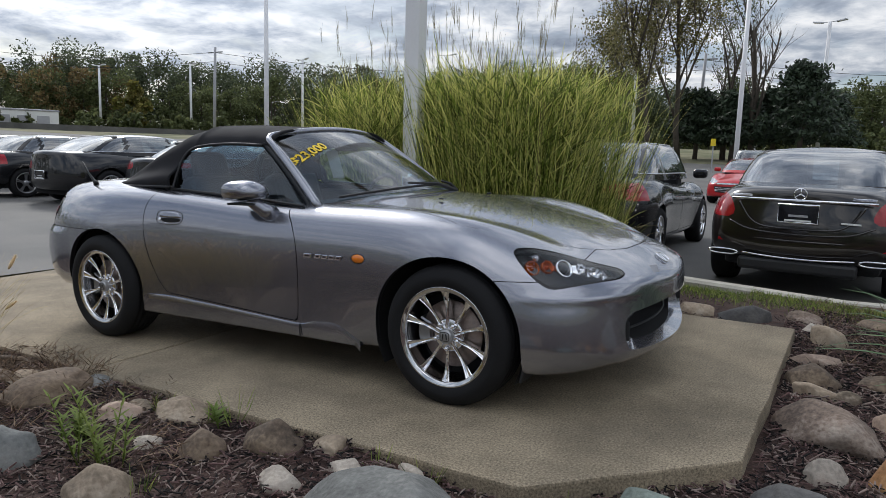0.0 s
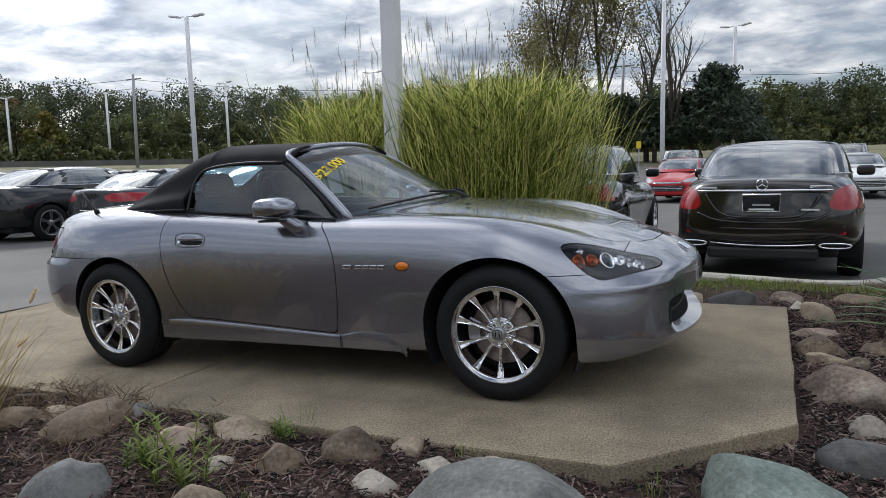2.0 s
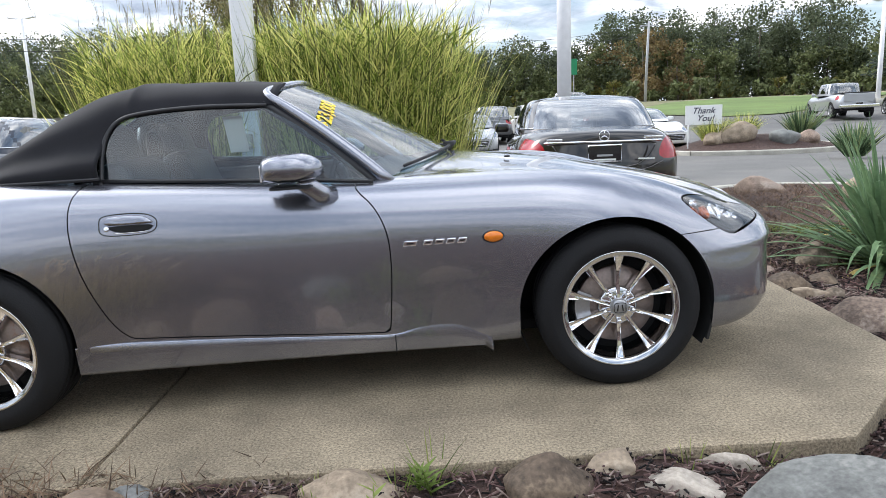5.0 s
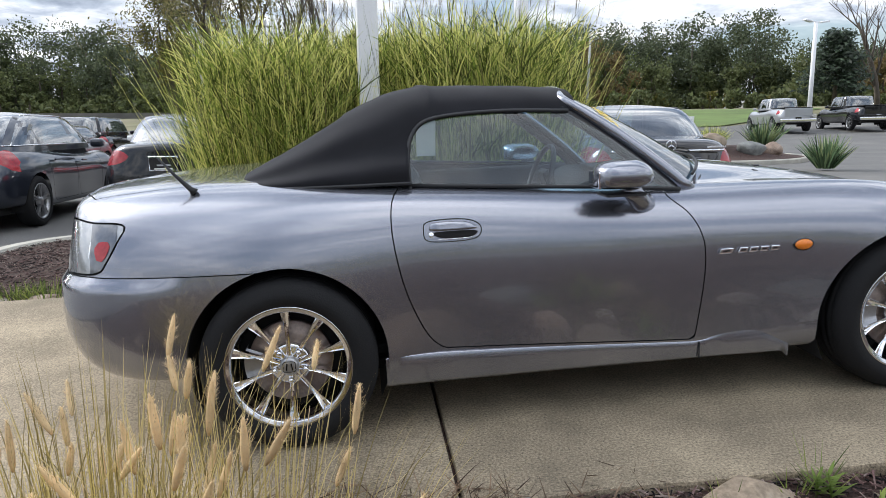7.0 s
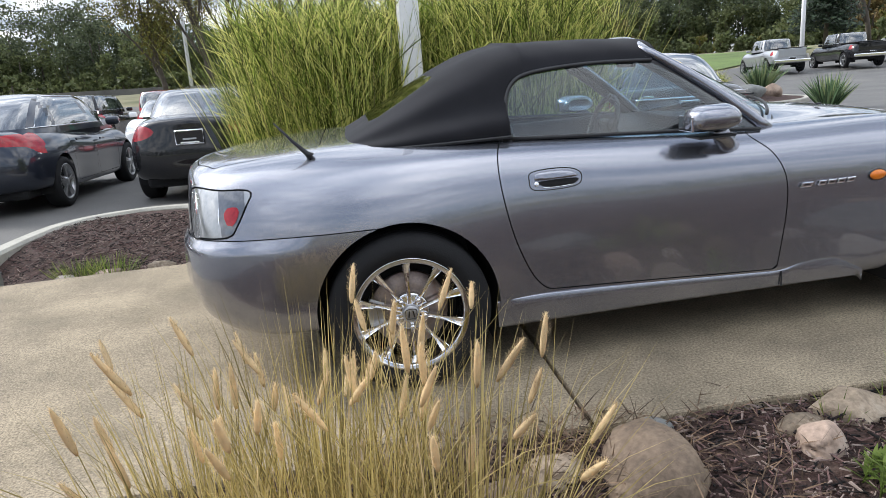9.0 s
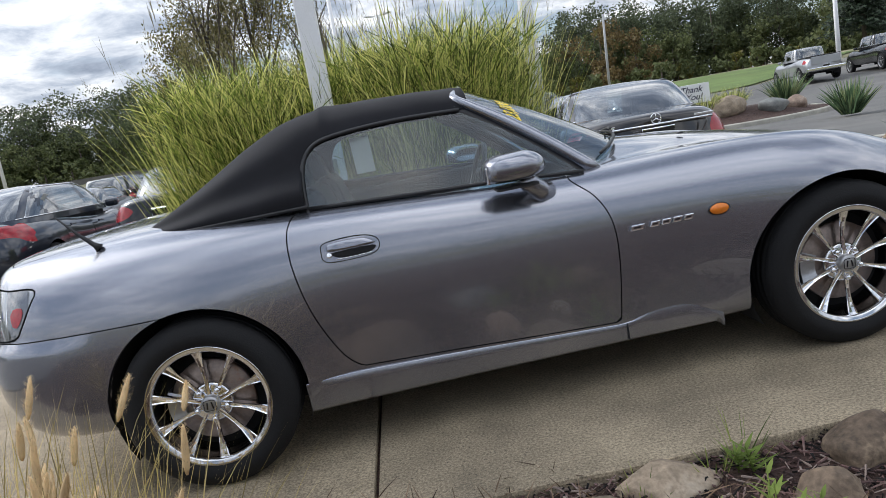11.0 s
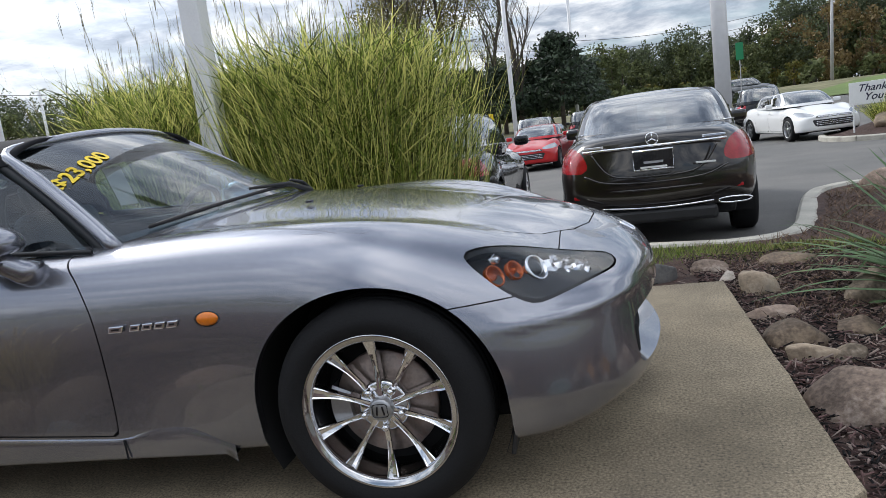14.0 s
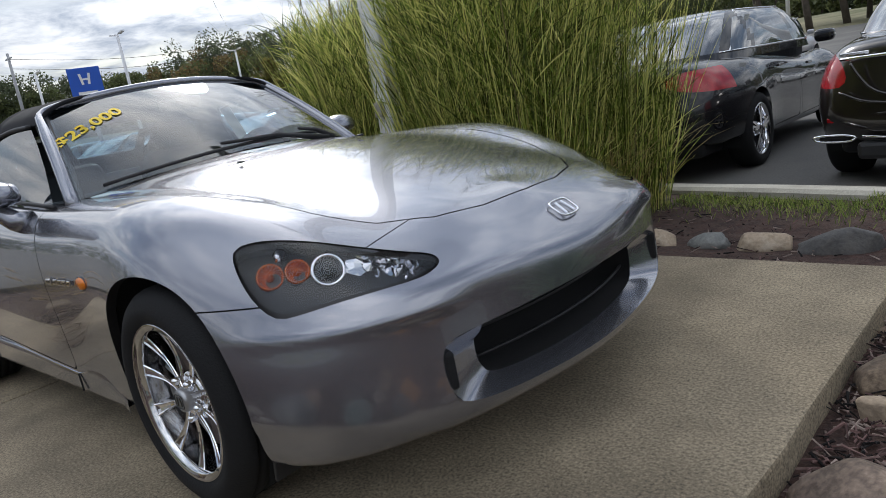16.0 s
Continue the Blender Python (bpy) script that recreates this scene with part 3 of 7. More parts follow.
slab("pad_slab", ragged((-0.654, -1.322), (1.795, -1.345), 24, 0.02, 1) + ragged((1.795, -1.345), (2.405, -0.760), 8, 0.01, 2) + ragged((2.405, -0.760), (2.437, 1.42), 14, 0.012, 3) + [(2.435, 1.42), (-0.654, 1.74)],
     0.0, 0.18, M_CONCRETE, "weathered pale concrete display pad with a clipped corner")
slab("pad_slab", ragged((-3.99, -1.27), (-0.667, -1.312), 30, 0.02, 4) + [(-0.667, -1.312), (-0.667, 1.74), (-3.99, 1.80)], -0.002, 0.18, M_CONCRETE,
     "weathered pale concrete display pad beside a dark joint")

# stall lines on the asphalt
for k in range(-7, 6):
    x = -1.75 + 2.9 * k
    if -4.6 < x < 7.5:
        y0 = 4.6 if x < 2 else 6.8
    else:
        y0 = 4.6
    sheet("stall_line", [(x - 0.05, y0), (x + 0.05, y0), (x + 0.05, y0 + 5.2), (x - 0.05, y0 + 5.2)], lambda a, b: lot_height(a, b) + 0.005, M_LINE, 0.4, "faded white stall line on the asphalt", "road marking")
for y in (0.9, 2.3):
    sheet("stall_line", [(-12.5, y), (-6.2, y - 0.3), (-6.2, y - 0.2), (-12.5, y + 0.1)], lambda a, b: lot_height(a, b) + 0.005, M_LINE, 0.5, "faded white stall line on the asphalt", "road marking")
sheet("lawn", [(14.5, 50), (18.4, 48), (20.5, 42.5), (23.5, 42), (30, 47), (44, 60), (33, 72), (25, 68)], lambda a, b: lot_height(a, b) + 0.03, M_LAWN, 1.2, "mown green lawn beside the lot", "lawn")

# ---- the roadster ----
def tyre_wheel(name, m, r_tyre, width, parent, spokes=10, disc=True):
    """A wheel about the y axis, outer face towards -y: tyre, barrel, spokes, hub cap, nuts, brake disc, caliper."""
    w, rr = width / 2, 0.222
    e = new(name)
    e.parent = parent
    e.matrix_basis = m
    prof = [(rr - 0.004, -w + 0.012), (rr + 0.006, -w + 0.002), (rr + 0.030, -w - 0.006), (r_tyre - 0.045, -w - 0.004), (r_tyre - 0.020, -w + 0.010),
            (r_tyre - 0.006, -w + 0.026), (r_tyre, -w + 0.045)]
    for g in (-0.055, -0.018, 0.018, 0.055):
        prof += [(r_tyre, g - 0.006), (r_tyre - 0.008, g - 0.004), (r_tyre - 0.008, g + 0.004), (r_tyre, g + 0.006)]
    prof += [(r_tyre, w - 0.045), (r_tyre - 0.02, w - 0.01), (rr, w - 0.01)]
    V, F = lathe(prof, 72)
    obj("tyre", V, F, M_TYRE, e)
    V, F = lathe([(rr - 0.030, w - 0.03), (rr - 0.036, -w + 0.10), (rr - 0.030, -w + 0.060), (rr - 0.022, -w + 0.040), (rr - 0.022, -w + 0.026)], 72)
    obj("barrel", V, F, M_BARREL, e)
    lipp = [(rr - 0.022, -w + 0.026), (rr - 0.020, -w + 0.012), (rr - 0.016, -w + 0.008), (rr - 0.006, -w + 0.006),
            (rr - 0.002, -w + 0.003), (rr + 0.002, -w + 0.005), (rr + 0.002, -w + 0.012)]
    V, F = lathe(lipp, 72)
    obj("rim", V, F, M_RIMLIP, e)
    face = -w + 0.022
    for i in range(spokes):
        a = math.pi / 2 + 2 * math.pi * i / spokes
        bm = bmesh.new()
        rows = []
        for t in np.linspace(0, 1, 11):
            r = 0.030 + t * (rr - 0.010 - 0.030)
            half = 0.0085 - 0.001 * math.sin(math.pi * t) + 0.0125 * max(0, t - 0.45) ** 1.5 / 0.55 ** 1.5
            y = face + 0.012 + 0.010 * math.sin(math.pi * t) - 0.018 * t ** 2 + 0.006 * (1 - t)
            # bright raised edges with a hollow between them, deeper towards the rim
            dip = 0.0012 + 0.0055 * t
            sec = [(half, y + 0.030), (half * 1.02, y + 0.003), (half * 0.86, y), (half * 0.62, y + dip * 0.6), (0, y + dip), (-half * 0.62, y + dip * 0.6), (-half * 0.86, y), (-half * 1.02, y + 0.003), (-half, y + 0.030)]
            rows.append([bm.verts.new((r * math.cos(a) - q * math.sin(a), yy, r * math.sin(a) + q * math.cos(a))) for q, yy in sec])
        for q in range(10):
            for k2 in range(8):
                bm.faces.new((rows[q][k2], rows[q][k2 + 1], rows[q + 1][k2 + 1], rows[q + 1][k2]))
        bmesh.ops.recalc_face_normals(bm, faces=bm.faces[:])
        part("spoke", bm, M_CHROME, e)
    V, F = lathe([(0.0, face - 0.004), (0.026, face - 0.004), (0.031, face - 0.001), (0.034, face + 0.006), (0.034, face + 0.030)], 32)
    cap = obj("hub_cap", V, F, M_ALLOY, e, "dull silver centre cap with a dark maker's mark")
    V, F = lathe([(0.034, face + 0.026), (0.046, face + 0.030), (0.066, face + 0.030), (0.074, face + 0.034), (0.076, face + 0.050), (0.060, face + 0.07)], 40)
    obj("hub", V, F, M_RIMLIP, e)
    V, F = tube([(a, face - 0.0050, b) for a, b in smooth_line([(-.019, -.017), (-.021, .0), (-.018, .018), (.018, .018), (.021, .0), (.019, -.017)], 3, True)], 0.0016, 5, closed=True)
    obj("cap_frame", V, F, M_GLOSSBLACK, cap)
    for q in (-1, 1):
        boxpart("cap_mark", (0.005, 0.004, 0.026), Matrix.Translation((q * 0.009, face - 0.0045, 0)) @ Matrix.Rotation(-0.15 * q, 4, "Y"), M_GLOSSBLACK, cap, 0.001)
    for i in range(5):
        a = math.pi / 2 + 2 * math.pi * (i + 0.5) / 5
        c = (0.057 * math.cos(a), 0, 0.057 * math.sin(a))
        V, F = lathe([(0.0, face + 0.004), (0.007, face + 0.005), (0.0105, face + 0.010), (0.0115, face + 0.032)], 10)
        obj("lug_nut", np.array(V) + np.array(c), F, M_CHROME, e)
    if disc:
        V, F = lathe([(0.06, face + 0.065), (0.148, face + 0.065), (0.150, face + 0.069), (0.150, face + 0.088), (0.07, face + 0.09)], 56)
        obj("brake_disc", V, F, M_RUST, e)
        V, F = [], []
        sgn = -1
        for s, yy in ((0.105, 0.045), (0.162, 0.045), (0.162, 0.105), (0.105, 0.105)):
            for t in np.linspace(-0.42, 0.42, 9):
                V.append((sgn * s * math.cos(t), face + yy, s * math.sin(t)))
        for q in range(4):
            for t in range(8):
                F.append((q * 9 + t, q * 9 + t + 1, ((q + 1) % 4) * 9 + t + 1, ((q + 1) % 4) * 9 + t))
        obj("caliper", V, F, M_ALLOY, e, smooth=False)
    V, F = lathe([(0.0, face + 0.10), (0.20, face + 0.10), (0.20, face + 0.11)], 24)
    obj("backing_plate", V, F, M_DARK, e)
    return e


SLANT = Matrix(((1, 0, 0.45, 0), (0, 1, 0, 0), (0, 0, 1, 0), (0, 0, 0, 1)))
# feature lines of the skin, each from the middle of the tail round one side to the middle of the nose: x, y, z
MIDDLE = [(-1.95, 0, .925), (-1.90, 0, .93), (-1.82, 0, .94), (-1.6, 0, .952), (-1.2, 0, .955), (-.75, 0, .93), (-.25, 0, .90), (.3, 0, .905), (.8, 0, .868),
          (1.2, 0, .808), (1.5, 0, .748), (1.62, 0, .718), (1.67, 0, .704), (1.71, 0, .695), (1.73, 0, .690)]
DECK = [(-2.0, 0, .920), (-1.95, .18, .924), (-1.86, .30, .932), (-1.6, .34, .950), (-1.2, .35, .953), (-.75, .36, .925), (-.25, .36, .895), (.3, .36, .895), (.8, .34, .862),
        (1.2, .32, .803), (1.5, .28, .742), (1.68, .24, .697), (1.75, .16, .678), (1.79, .08, .669), (1.81, 0, .665)]
VALLEY = [(-2.05, 0, .905), (-1.99, .30, .908), (-1.88, .47, .918), (-1.6, .54, .938), (-1.2, .55, .942), (-.75, .57, .912), (-.25, .57, .878), (.3, .55, .862), (.8, .52, .848),
          (1.2, .49, .798), (1.5, .44, .726), (1.74, .42, .652), (1.83, .30, .634), (1.88, .15, .622), (1.90, 0, .615)]
CREST = [(-2.09, 0, .868), (-2.02, .37, .872), (-1.90, .575, .885), (-1.6, .655, .912), (-1.2, .675, .922), (-.75, .70, .897), (-.25, .695, .866), (.3, .69, .840), (.8, .675, .846),
         (1.2, .655, .826), (1.5, .60, .738), (1.79, .54, .602), (1.905, .37, .588), (1.955, .19, .578), (1.97, 0, .570)]
SHOULDER = [(-2.085, 0, .79), (-2.03, .40, .795), (-1.905, .645, .80), (-1.6, .765, .825), (-1.2, .80, .845), (-.75, .795, .825), (-.25, .79, .79), (.3, .79, .762), (.8, .80, .752),
            (1.2, .81, .735), (1.5, .757, .640), (1.82, .645, .550), (1.968, .435, .545), (2.014, .217, .538), (2.03, 0, .530)]
FLANK = [(-2.11, 0, .62), (-2.06, .42, .62), (-1.93, .70, .63), (-1.6, .838, .66), (-1.2, .872, .65), (-.75, .842, .62), (-.25, .828, .60), (.3, .822, .60), (.8, .832, .58),
         (1.2, .862, .575), (1.5, .826, .51), (1.80, .705, .47), (1.965, .46, .47), (2.03, .22, .47), (2.05, 0, .47)]
LOWER = [(-2.12, 0, .42), (-2.07, .43, .42), (-1.93, .715, .42), (-1.6, .838, .43), (-1.2, .868, .40), (-.75, .815, .345), (-.25, .80, .325), (.3, .795, .315), (.8, .805, .33),
         (1.2, .858, .37), (1.5, .835, .34), (1.79, .725, .32), (1.965, .48, .32), (2.03, .23, .31), (2.05, 0, .30)]
SILL = [(-2.04, 0, .255), (-1.98, .41, .255), (-1.83, .69, .258), (-1.58, .805, .262), (-1.2, .855, .23), (-.75, .805, .200), (-.25, .792, .193), (.3, .788, .188), (.8, .795, .190),
        (1.2, .812, .198), (1.5, .812, .175), (1.755, .715, .165), (1.935, .48, .165), (1.995, .23, .165), (2.015, 0, .165)]


def tuck(line, by):
    """Draws the nose of a feature line back by a few centimetres."""
    return [(x - by * max(0.0, min(1.0, (x - 1.70) / 0.22)), y, z) for x, y, z in line]



def crown(line, by):
    """Lifts or lowers a feature line along the hood, fading out at the cowl and the nose."""
    return [(x, y, z + by * float(np.interp(x, (0.0, 0.3, 0.7, 1.2, 1.5, 1.66), (0, 0.5, 1, 1, 0.5, 0)))) for x, y, z in line]


# the hood is crowned between two valleys that run inside the fender crests
MIDDLE, DECK, VALLEY = crown(MIDDLE, 0.010), crown(DECK, -0.003), crown(VALLEY, -0.020)
CREST, SHOULDER, FLANK, LOWER = tuck(CREST, 0.012), tuck(SHOULDER, 0.034), tuck(FLANK, 0.045), tuck(LOWER, 0.045)
SILL = [(x, y, z + 0.035 * max(0.0, min(1.0, (x - 1.62) / 0.3))) for x, y, z in tuck(SILL, 0.030)]
UNDER = [(x * 0.93 if abs(x) > 1.55 else x, max(0, y - 0.12), z + 0.02) for x, y, z in SILL]

DOOR = smooth_line([(-.772, .903), (-.812, .79), (-.782, .578), (-.715, .40), (-.655, .327), (-.60, .316), (-.2, .296), (.27, .270), (.318, .275), (.332, .32), (.350, .52), (.343, .655), (.300, .752), (.235, .818), (.20, .90), (-.2, .95), (-.6, .95)], 4, True)
HOOD = [(.30, .0), (.30, .60), (.44, .618), (.8, .600), (1.2, .560), (1.5, .490), (1.66, .420), (1.755, .31), (1.80, .17), (1.815, 0)]
HEADLAMP = smooth_line([(1.478, .715), (1.50, .672), (1.585, .605), (1.70, .525), (1.79, .468), (1.842, .432), (1.868, .444), (1.862, .500), (1.818, .580), (1.767, .648), (1.708, .706), (1.645, .745), (1.56, .747)], 4, True)
TAILLAMP = smooth_line([(-2.00, .826), (-1.85, .832), (-1.735, .826), (-1.752, .78), (-1.80, .70), (-1.835, .668), (-1.95, .660), (-2.00, .664)], 4, True)
CABIN = [(-1.24, -.60), (-.9, -.672), (.2, -.655), (.36, -.60), (.50, -.38), (.58, 0), (.50, .38), (.36, .60), (.2, .655), (-.9, .672), (-1.24, .60)]
TRUNK = [(-1.47, .0), (-1.47, .50), (-1.56, .575), (-1.75, .565), (-1.89, .53), (-1.985, .34), (-2.05, .0)]
GRILLE = smooth_line([(-.512, .408), (-.480, .426), (-.40, .434), (-.2, .444), (0, .448), (.2, .444), (.40, .434), (.480, .426), (.512, .408), (.522, .36), (.515, .31), (.490, .274), (.40, .258), (.2, .250), (0, .247), (-.2, .250), (-.40, .258), (-.490, .274), (-.515, .31), (-.522, .36)], 4, True)


def roadster():
    car = thing("roadster", PAD, "silver-grey roadster with raised black canvas top and chrome wheels", "car")
    V, F, N = shell_surface([MIDDLE, DECK, VALLEY, CREST, SHOULDER, FLANK, LOWER, SILL, UNDER], 460, 9)
    # pressed creases of the front bumper: a ledge under the lamps and a chin set back below a falling line
    px, py, pz = V[:, 0], np.abs(V[:, 1]), V[:, 2]
    ledge_ = 0.007 * np.exp(-((pz - 0.508) / 0.016) ** 2) * np.clip((px - 1.50) / 0.10, 0, 1) * np.clip((py - 0.40) / 0.12, 0, 1)
    chin_z = np.interp(px, [1.50, 1.60, 1.78, 1.84, 1.90], [0.300, 0.298, 0.288, 0.258, 0.190])
    chin_ = 0.006 * np.clip((chin_z - pz) / 0.014, 0, 1) * np.clip((px - 1.44) / 0.06, 0, 1)
    # the rear bumper stands proud of the fenders below its seam
    rear_ = 0.020 * np.clip((0.648 - pz) / 0.028, 0, 1) * np.clip((-px - 1.52) / 0.16, 0, 1) * np.clip((pz - 0.22) / 0.12, 0, 1)
    V = V + N * (ledge_ - chin_ + rear_)[:, None]
    V0 = V[V[:, 1] < -0.5]

    def skin_y(x, z):
        """How far out the flank lies at a place of the side view."""
        d = (V0[:, 0] - x) ** 2 + (V0[:, 2] - z) ** 2
        q = np.argsort(d)[:5]
        w = 1 / (d[q] + 1e-6)
        return float((np.abs(V0[q, 1]) * w).sum() / w.sum())

    def plate(name, outline, s, material, parent, off, cx, cz, back=0.006):
        """A thin plate of a given outline that follows the flank, standing off it."""
        n = len(outline)
        mid = np.mean(outline, 0)
        ring = [[(cx + mid[0] + (a - mid[0]) * k, cz + mid[1] + (b - mid[1]) * k) for a, b in outline] for k in (1.0, 1.0, 0.93, 0.5)]
        offs = (-back, off * 0.6, off, off)
        P = [(x, s * (skin_y(x, z) + o), z) for r, o in zip(ring, offs) for x, z in r]
        P.append((cx + mid[0], s * (skin_y(cx + mid[0], cz + mid[1]) + off), cz + mid[1]))
        G = [(k * n + i, k * n + (i + 1) % n, (k + 1) * n + (i + 1) % n, (k + 1) * n + i) for k in range(3) for i in range(n)]
        G += [(3 * n + i, 3 * n + (i + 1) % n, 4 * n) for i in range(n)]
        return obj(name, P, G, material, parent)
    # dark inner shell behind the gaps
    inner = V - 0.014 * N
    front_arch = lambda W: arch(W, 1.19, 0.315, 0.368, 0.345)
    rear_arch = lambda W: arch(W, -1.2, 0.315, 0.352, 0.350)
    cabin = lambda W: np.where(W[:, 2] > 0.6, sdf(W[:, 0], W[:, 1], CABIN), 1.0)
    grille = lambda W: np.where(W[:, 0] > 1.6, sdf(W[:, 1], W[:, 2], GRILLE), 1.0)
    W, G = inner, F
    for field, grow in ((front_arch, 0.004), (rear_arch, 0.004), (cabin, 0.0), (grille, 0.0)):
        W, _, G = split(W, G, field(W) - grow)
    lamp_in = lambda P: np.where(P[:, 2] > 0.45, sdf(P[:, 0], np.abs(P[:, 1]), HEADLAMP), 1.0)
    W, _, G = split(W, G, lamp_in(W))
    W, G = compact(W, G)
    obj("inner_shell", W, G, M_DARK, car)

    rest = F
    for field in (front_arch, rear_arch, cabin, grille):
        V, _, rest = split(V, rest, field(V))

    edge_ids = {i for f in rest for i in f if V[i][0] > 1.6}
    gv = grille(V)
    intake = sorted((tuple(V[i]) for i in edge_ids if abs(gv[i]) < 3e-4), key=lambda p: math.atan2(p[2] - 0.335, p[1]))

    def take(name, field, material, gap=0.0022, label=""):
        """Cuts a panel out of what is left of the skin, with an open gap round it."""
        nonlocal V, rest
        V, a, rest = split(V, rest, field(V) - gap)
        if gap:
            V, a, _ = split(V, a, field(V) + gap)
        out = []
        for side, test in (("r", lambda c: c < 0), ("l", lambda c: c >= 0)):
            g = [f for f in a if test(np.mean([V[i][1] for i in f]))]
            if g and name in ("door", "headlamp_lens", "tail_lamp"):
                out.append(obj(name, *compact(V, g), material, car, label))
        if not out and a:
            out.append(obj(name, *compact(V, a), material, car, label))
        return out

    lenses = take("headlamp_lens", lambda P: np.where(P[:, 2] > 0.45, sdf(P[:, 0], np.abs(P[:, 1]), HEADLAMP), 1.0), M_LENS, 0.003, "clear headlamp cover")
    for o in lenses:
        o.visible_shadow = False
    tails = take("tail_lamp", lambda P: np.where(np.abs(P[:, 1]) > 0.42, sdf(P[:, 0], P[:, 2], TAILLAMP), 1.0), M_TAILCLEAR, 0.003, "clear tail lamp with a red inset")
    take("hood", lambda P: np.where(P[:, 2] > 0.5, sdf(P[:, 0], np.abs(P[:, 1]), HOOD + [(1.815, -.01), (.3, -.01)]), 1.0), M_SILVER)
    doors = take("door", lambda P: np.where(np.abs(P[:, 1]) > 0.5, sdf(P[:, 0], P[:, 2], DOOR), 1.0), M_SILVER)
    take("trunk_lid", lambda P: np.where(P[:, 2] > 0.7, sdf(P[:, 0], np.abs(P[:, 1]), TRUNK + [(-2.05, -.01), (-1.47, -.01)]), 1.0), M_SILVER)

    def front(P):
        low = np.maximum(P[:, 2] - 0.574, 1.3 - P[:, 0])
        return np.minimum(low, 1.715 - P[:, 0])
    take("front_bumper", front, M_SILVER, 0.0016)
    take("rear_bumper", lambda P: np.maximum(P[:, 2] - 0.655, P[:, 0] + 1.2), M_SILVER, 0.0018)
    W, G = compact(V, rest)
    obj("body_shell", W, G, M_SILVER, car)
    for ob in [o for o in car.children if o.name.split(".")[0] in ("body_shell", "front_bumper", "rear_bumper")]:
        vv = np.array([v.co[:] for v in ob.data.vertices])
        ff = [tuple(p.vertices) for p in ob.data.polygons]
        for field in (front_arch, rear_arch):
            for side in (-1, 1):
                lip(vv, ff, field, 0.028, "arch_lip", M_BLACK, car, side)

    # wheel wells, floor
    for cx, a in ((1.19, 0.375), (-1.2, 0.36)):
        for s in (-1, 1):
            g = [[(cx + a * math.cos(t), s * y, 0.315 + a * math.sin(t)) for y in (0.42, 0.60, 0.80)] for t in np.linspace(-0.5, math.pi + 0.5, 25)]
            patch(g, "wheel_well", M_DARK, car)
            patch([[(cx + r * math.cos(t), s * 0.46, 0.315 + r * math.sin(t)) for r in (0.0, 0.2, a)] for t in np.linspace(-0.5, math.pi + 0.5, 25)], "wheel_well", M_DARK, car)
    boxpart("floor_pan", (3.0, 1.2, 0.05), pose(0.1, 0, 0.20), M_DARK, car, 0.01)
    boxpart("splash_flap", (0.012, 0.13, 0.075), pose(1.553, -0.73, 0.185, 0, 12, 0), M_BLACK, car, 0.003)
    boxpart("splash_flap", (0.012, 0.13, 0.075), pose(1.553, 0.73, 0.185, 0, 12, 0), M_BLACK, car, 0.003)

    for x, y, r, w in ((1.2, 0.735, 0.3125, 0.215), (-1.2, 0.752, 0.314, 0.245)):
        for s in (-1, 1):
            m = Matrix.Translation((x, s * y, r - 0.004)) @ (Matrix() if s < 0 else Matrix.Rotation(math.pi, 4, "Z"))
            tyre_wheel("wheel", m, r, w, car)

    # headlamp bowls behind the lens
    for s in (-1, 1):
        def at(x, y, z):
            return (x, s * y, z)
        lens = lenses[0 if s < 0 else 1]
        bowl = obj("lamp_bowl", [v.co + Vector((-0.040, -s * 0.020, -0.036)) for v in lens.data.vertices], [tuple(p.vertices) for p in lens.data.polygons], M_LAMPBLACK, car)
        for (x, y, z, r, mt, nm, lab) in ((1.640, .578, .602, .041, M_CHROME, "projector", "round chrome projector lamp"), (1.695, .495, .590, .064, M_CHROME, "reflector", "faceted chrome reflector"),
                                          (1.755, .455, .568, .042, M_CHROME, "reflector", "faceted chrome reflector"), (1.540, .672, .614, .030, M_AMBERDEEP, "turn_signal", "amber turn signal"), (1.590, .628, .616, .027, M_AMBERDEEP, "side_reflector", "amber reflector"),
                                          (1.530, .628, .650, .018, M_CHROME, "reflector", "faceted chrome reflector")):
            way = Vector((0.72, -0.45 if s < 0 else 0.45, 0.50)).normalized()
            q = way.to_track_quat("Y", "Z").to_matrix().to_4x4()
            prof = [(r, 0.0), (r * 1.02, 0.018), (r * 0.86, 0.022), (r * 0.80, 0.004), (r * 0.55, -0.006), (0.0, -0.012)] if nm == "projector" else [(r, 0.0), (r * 0.95, 0.012), (r * 0.62, 0.022), (r * 0.3, 0.016), (0, 0.024)]
            if mt is M_AMBERDEEP:
                prof = [(r * 1.12, -0.004), (r * 1.10, 0.010), (r * 1.0, 0.012), (r * 0.90, 0.004), (r * 0.55, -0.006), (r * 0.34, -0.008), (r * 0.30, 0.004), (r * 0.18, 0.010), (0, 0.012)]
            Vv, Ff = lathe(prof, 18 if nm == "reflector" else 28)
            if nm == "reflector":
                Vv = [(v[0], v[1] + (0.012 if (i % 18) % 2 else -0.006) * (1 if 18 <= i < 72 else 0), v[2]) for i, v in enumerate(Vv)]
            Vv = np.array([(Matrix.Translation(at(x, y, z)) @ q) @ Vector(v) for v in Vv])
            obj(nm, Vv, Ff, mt, car, lab, smooth=nm != "reflector")
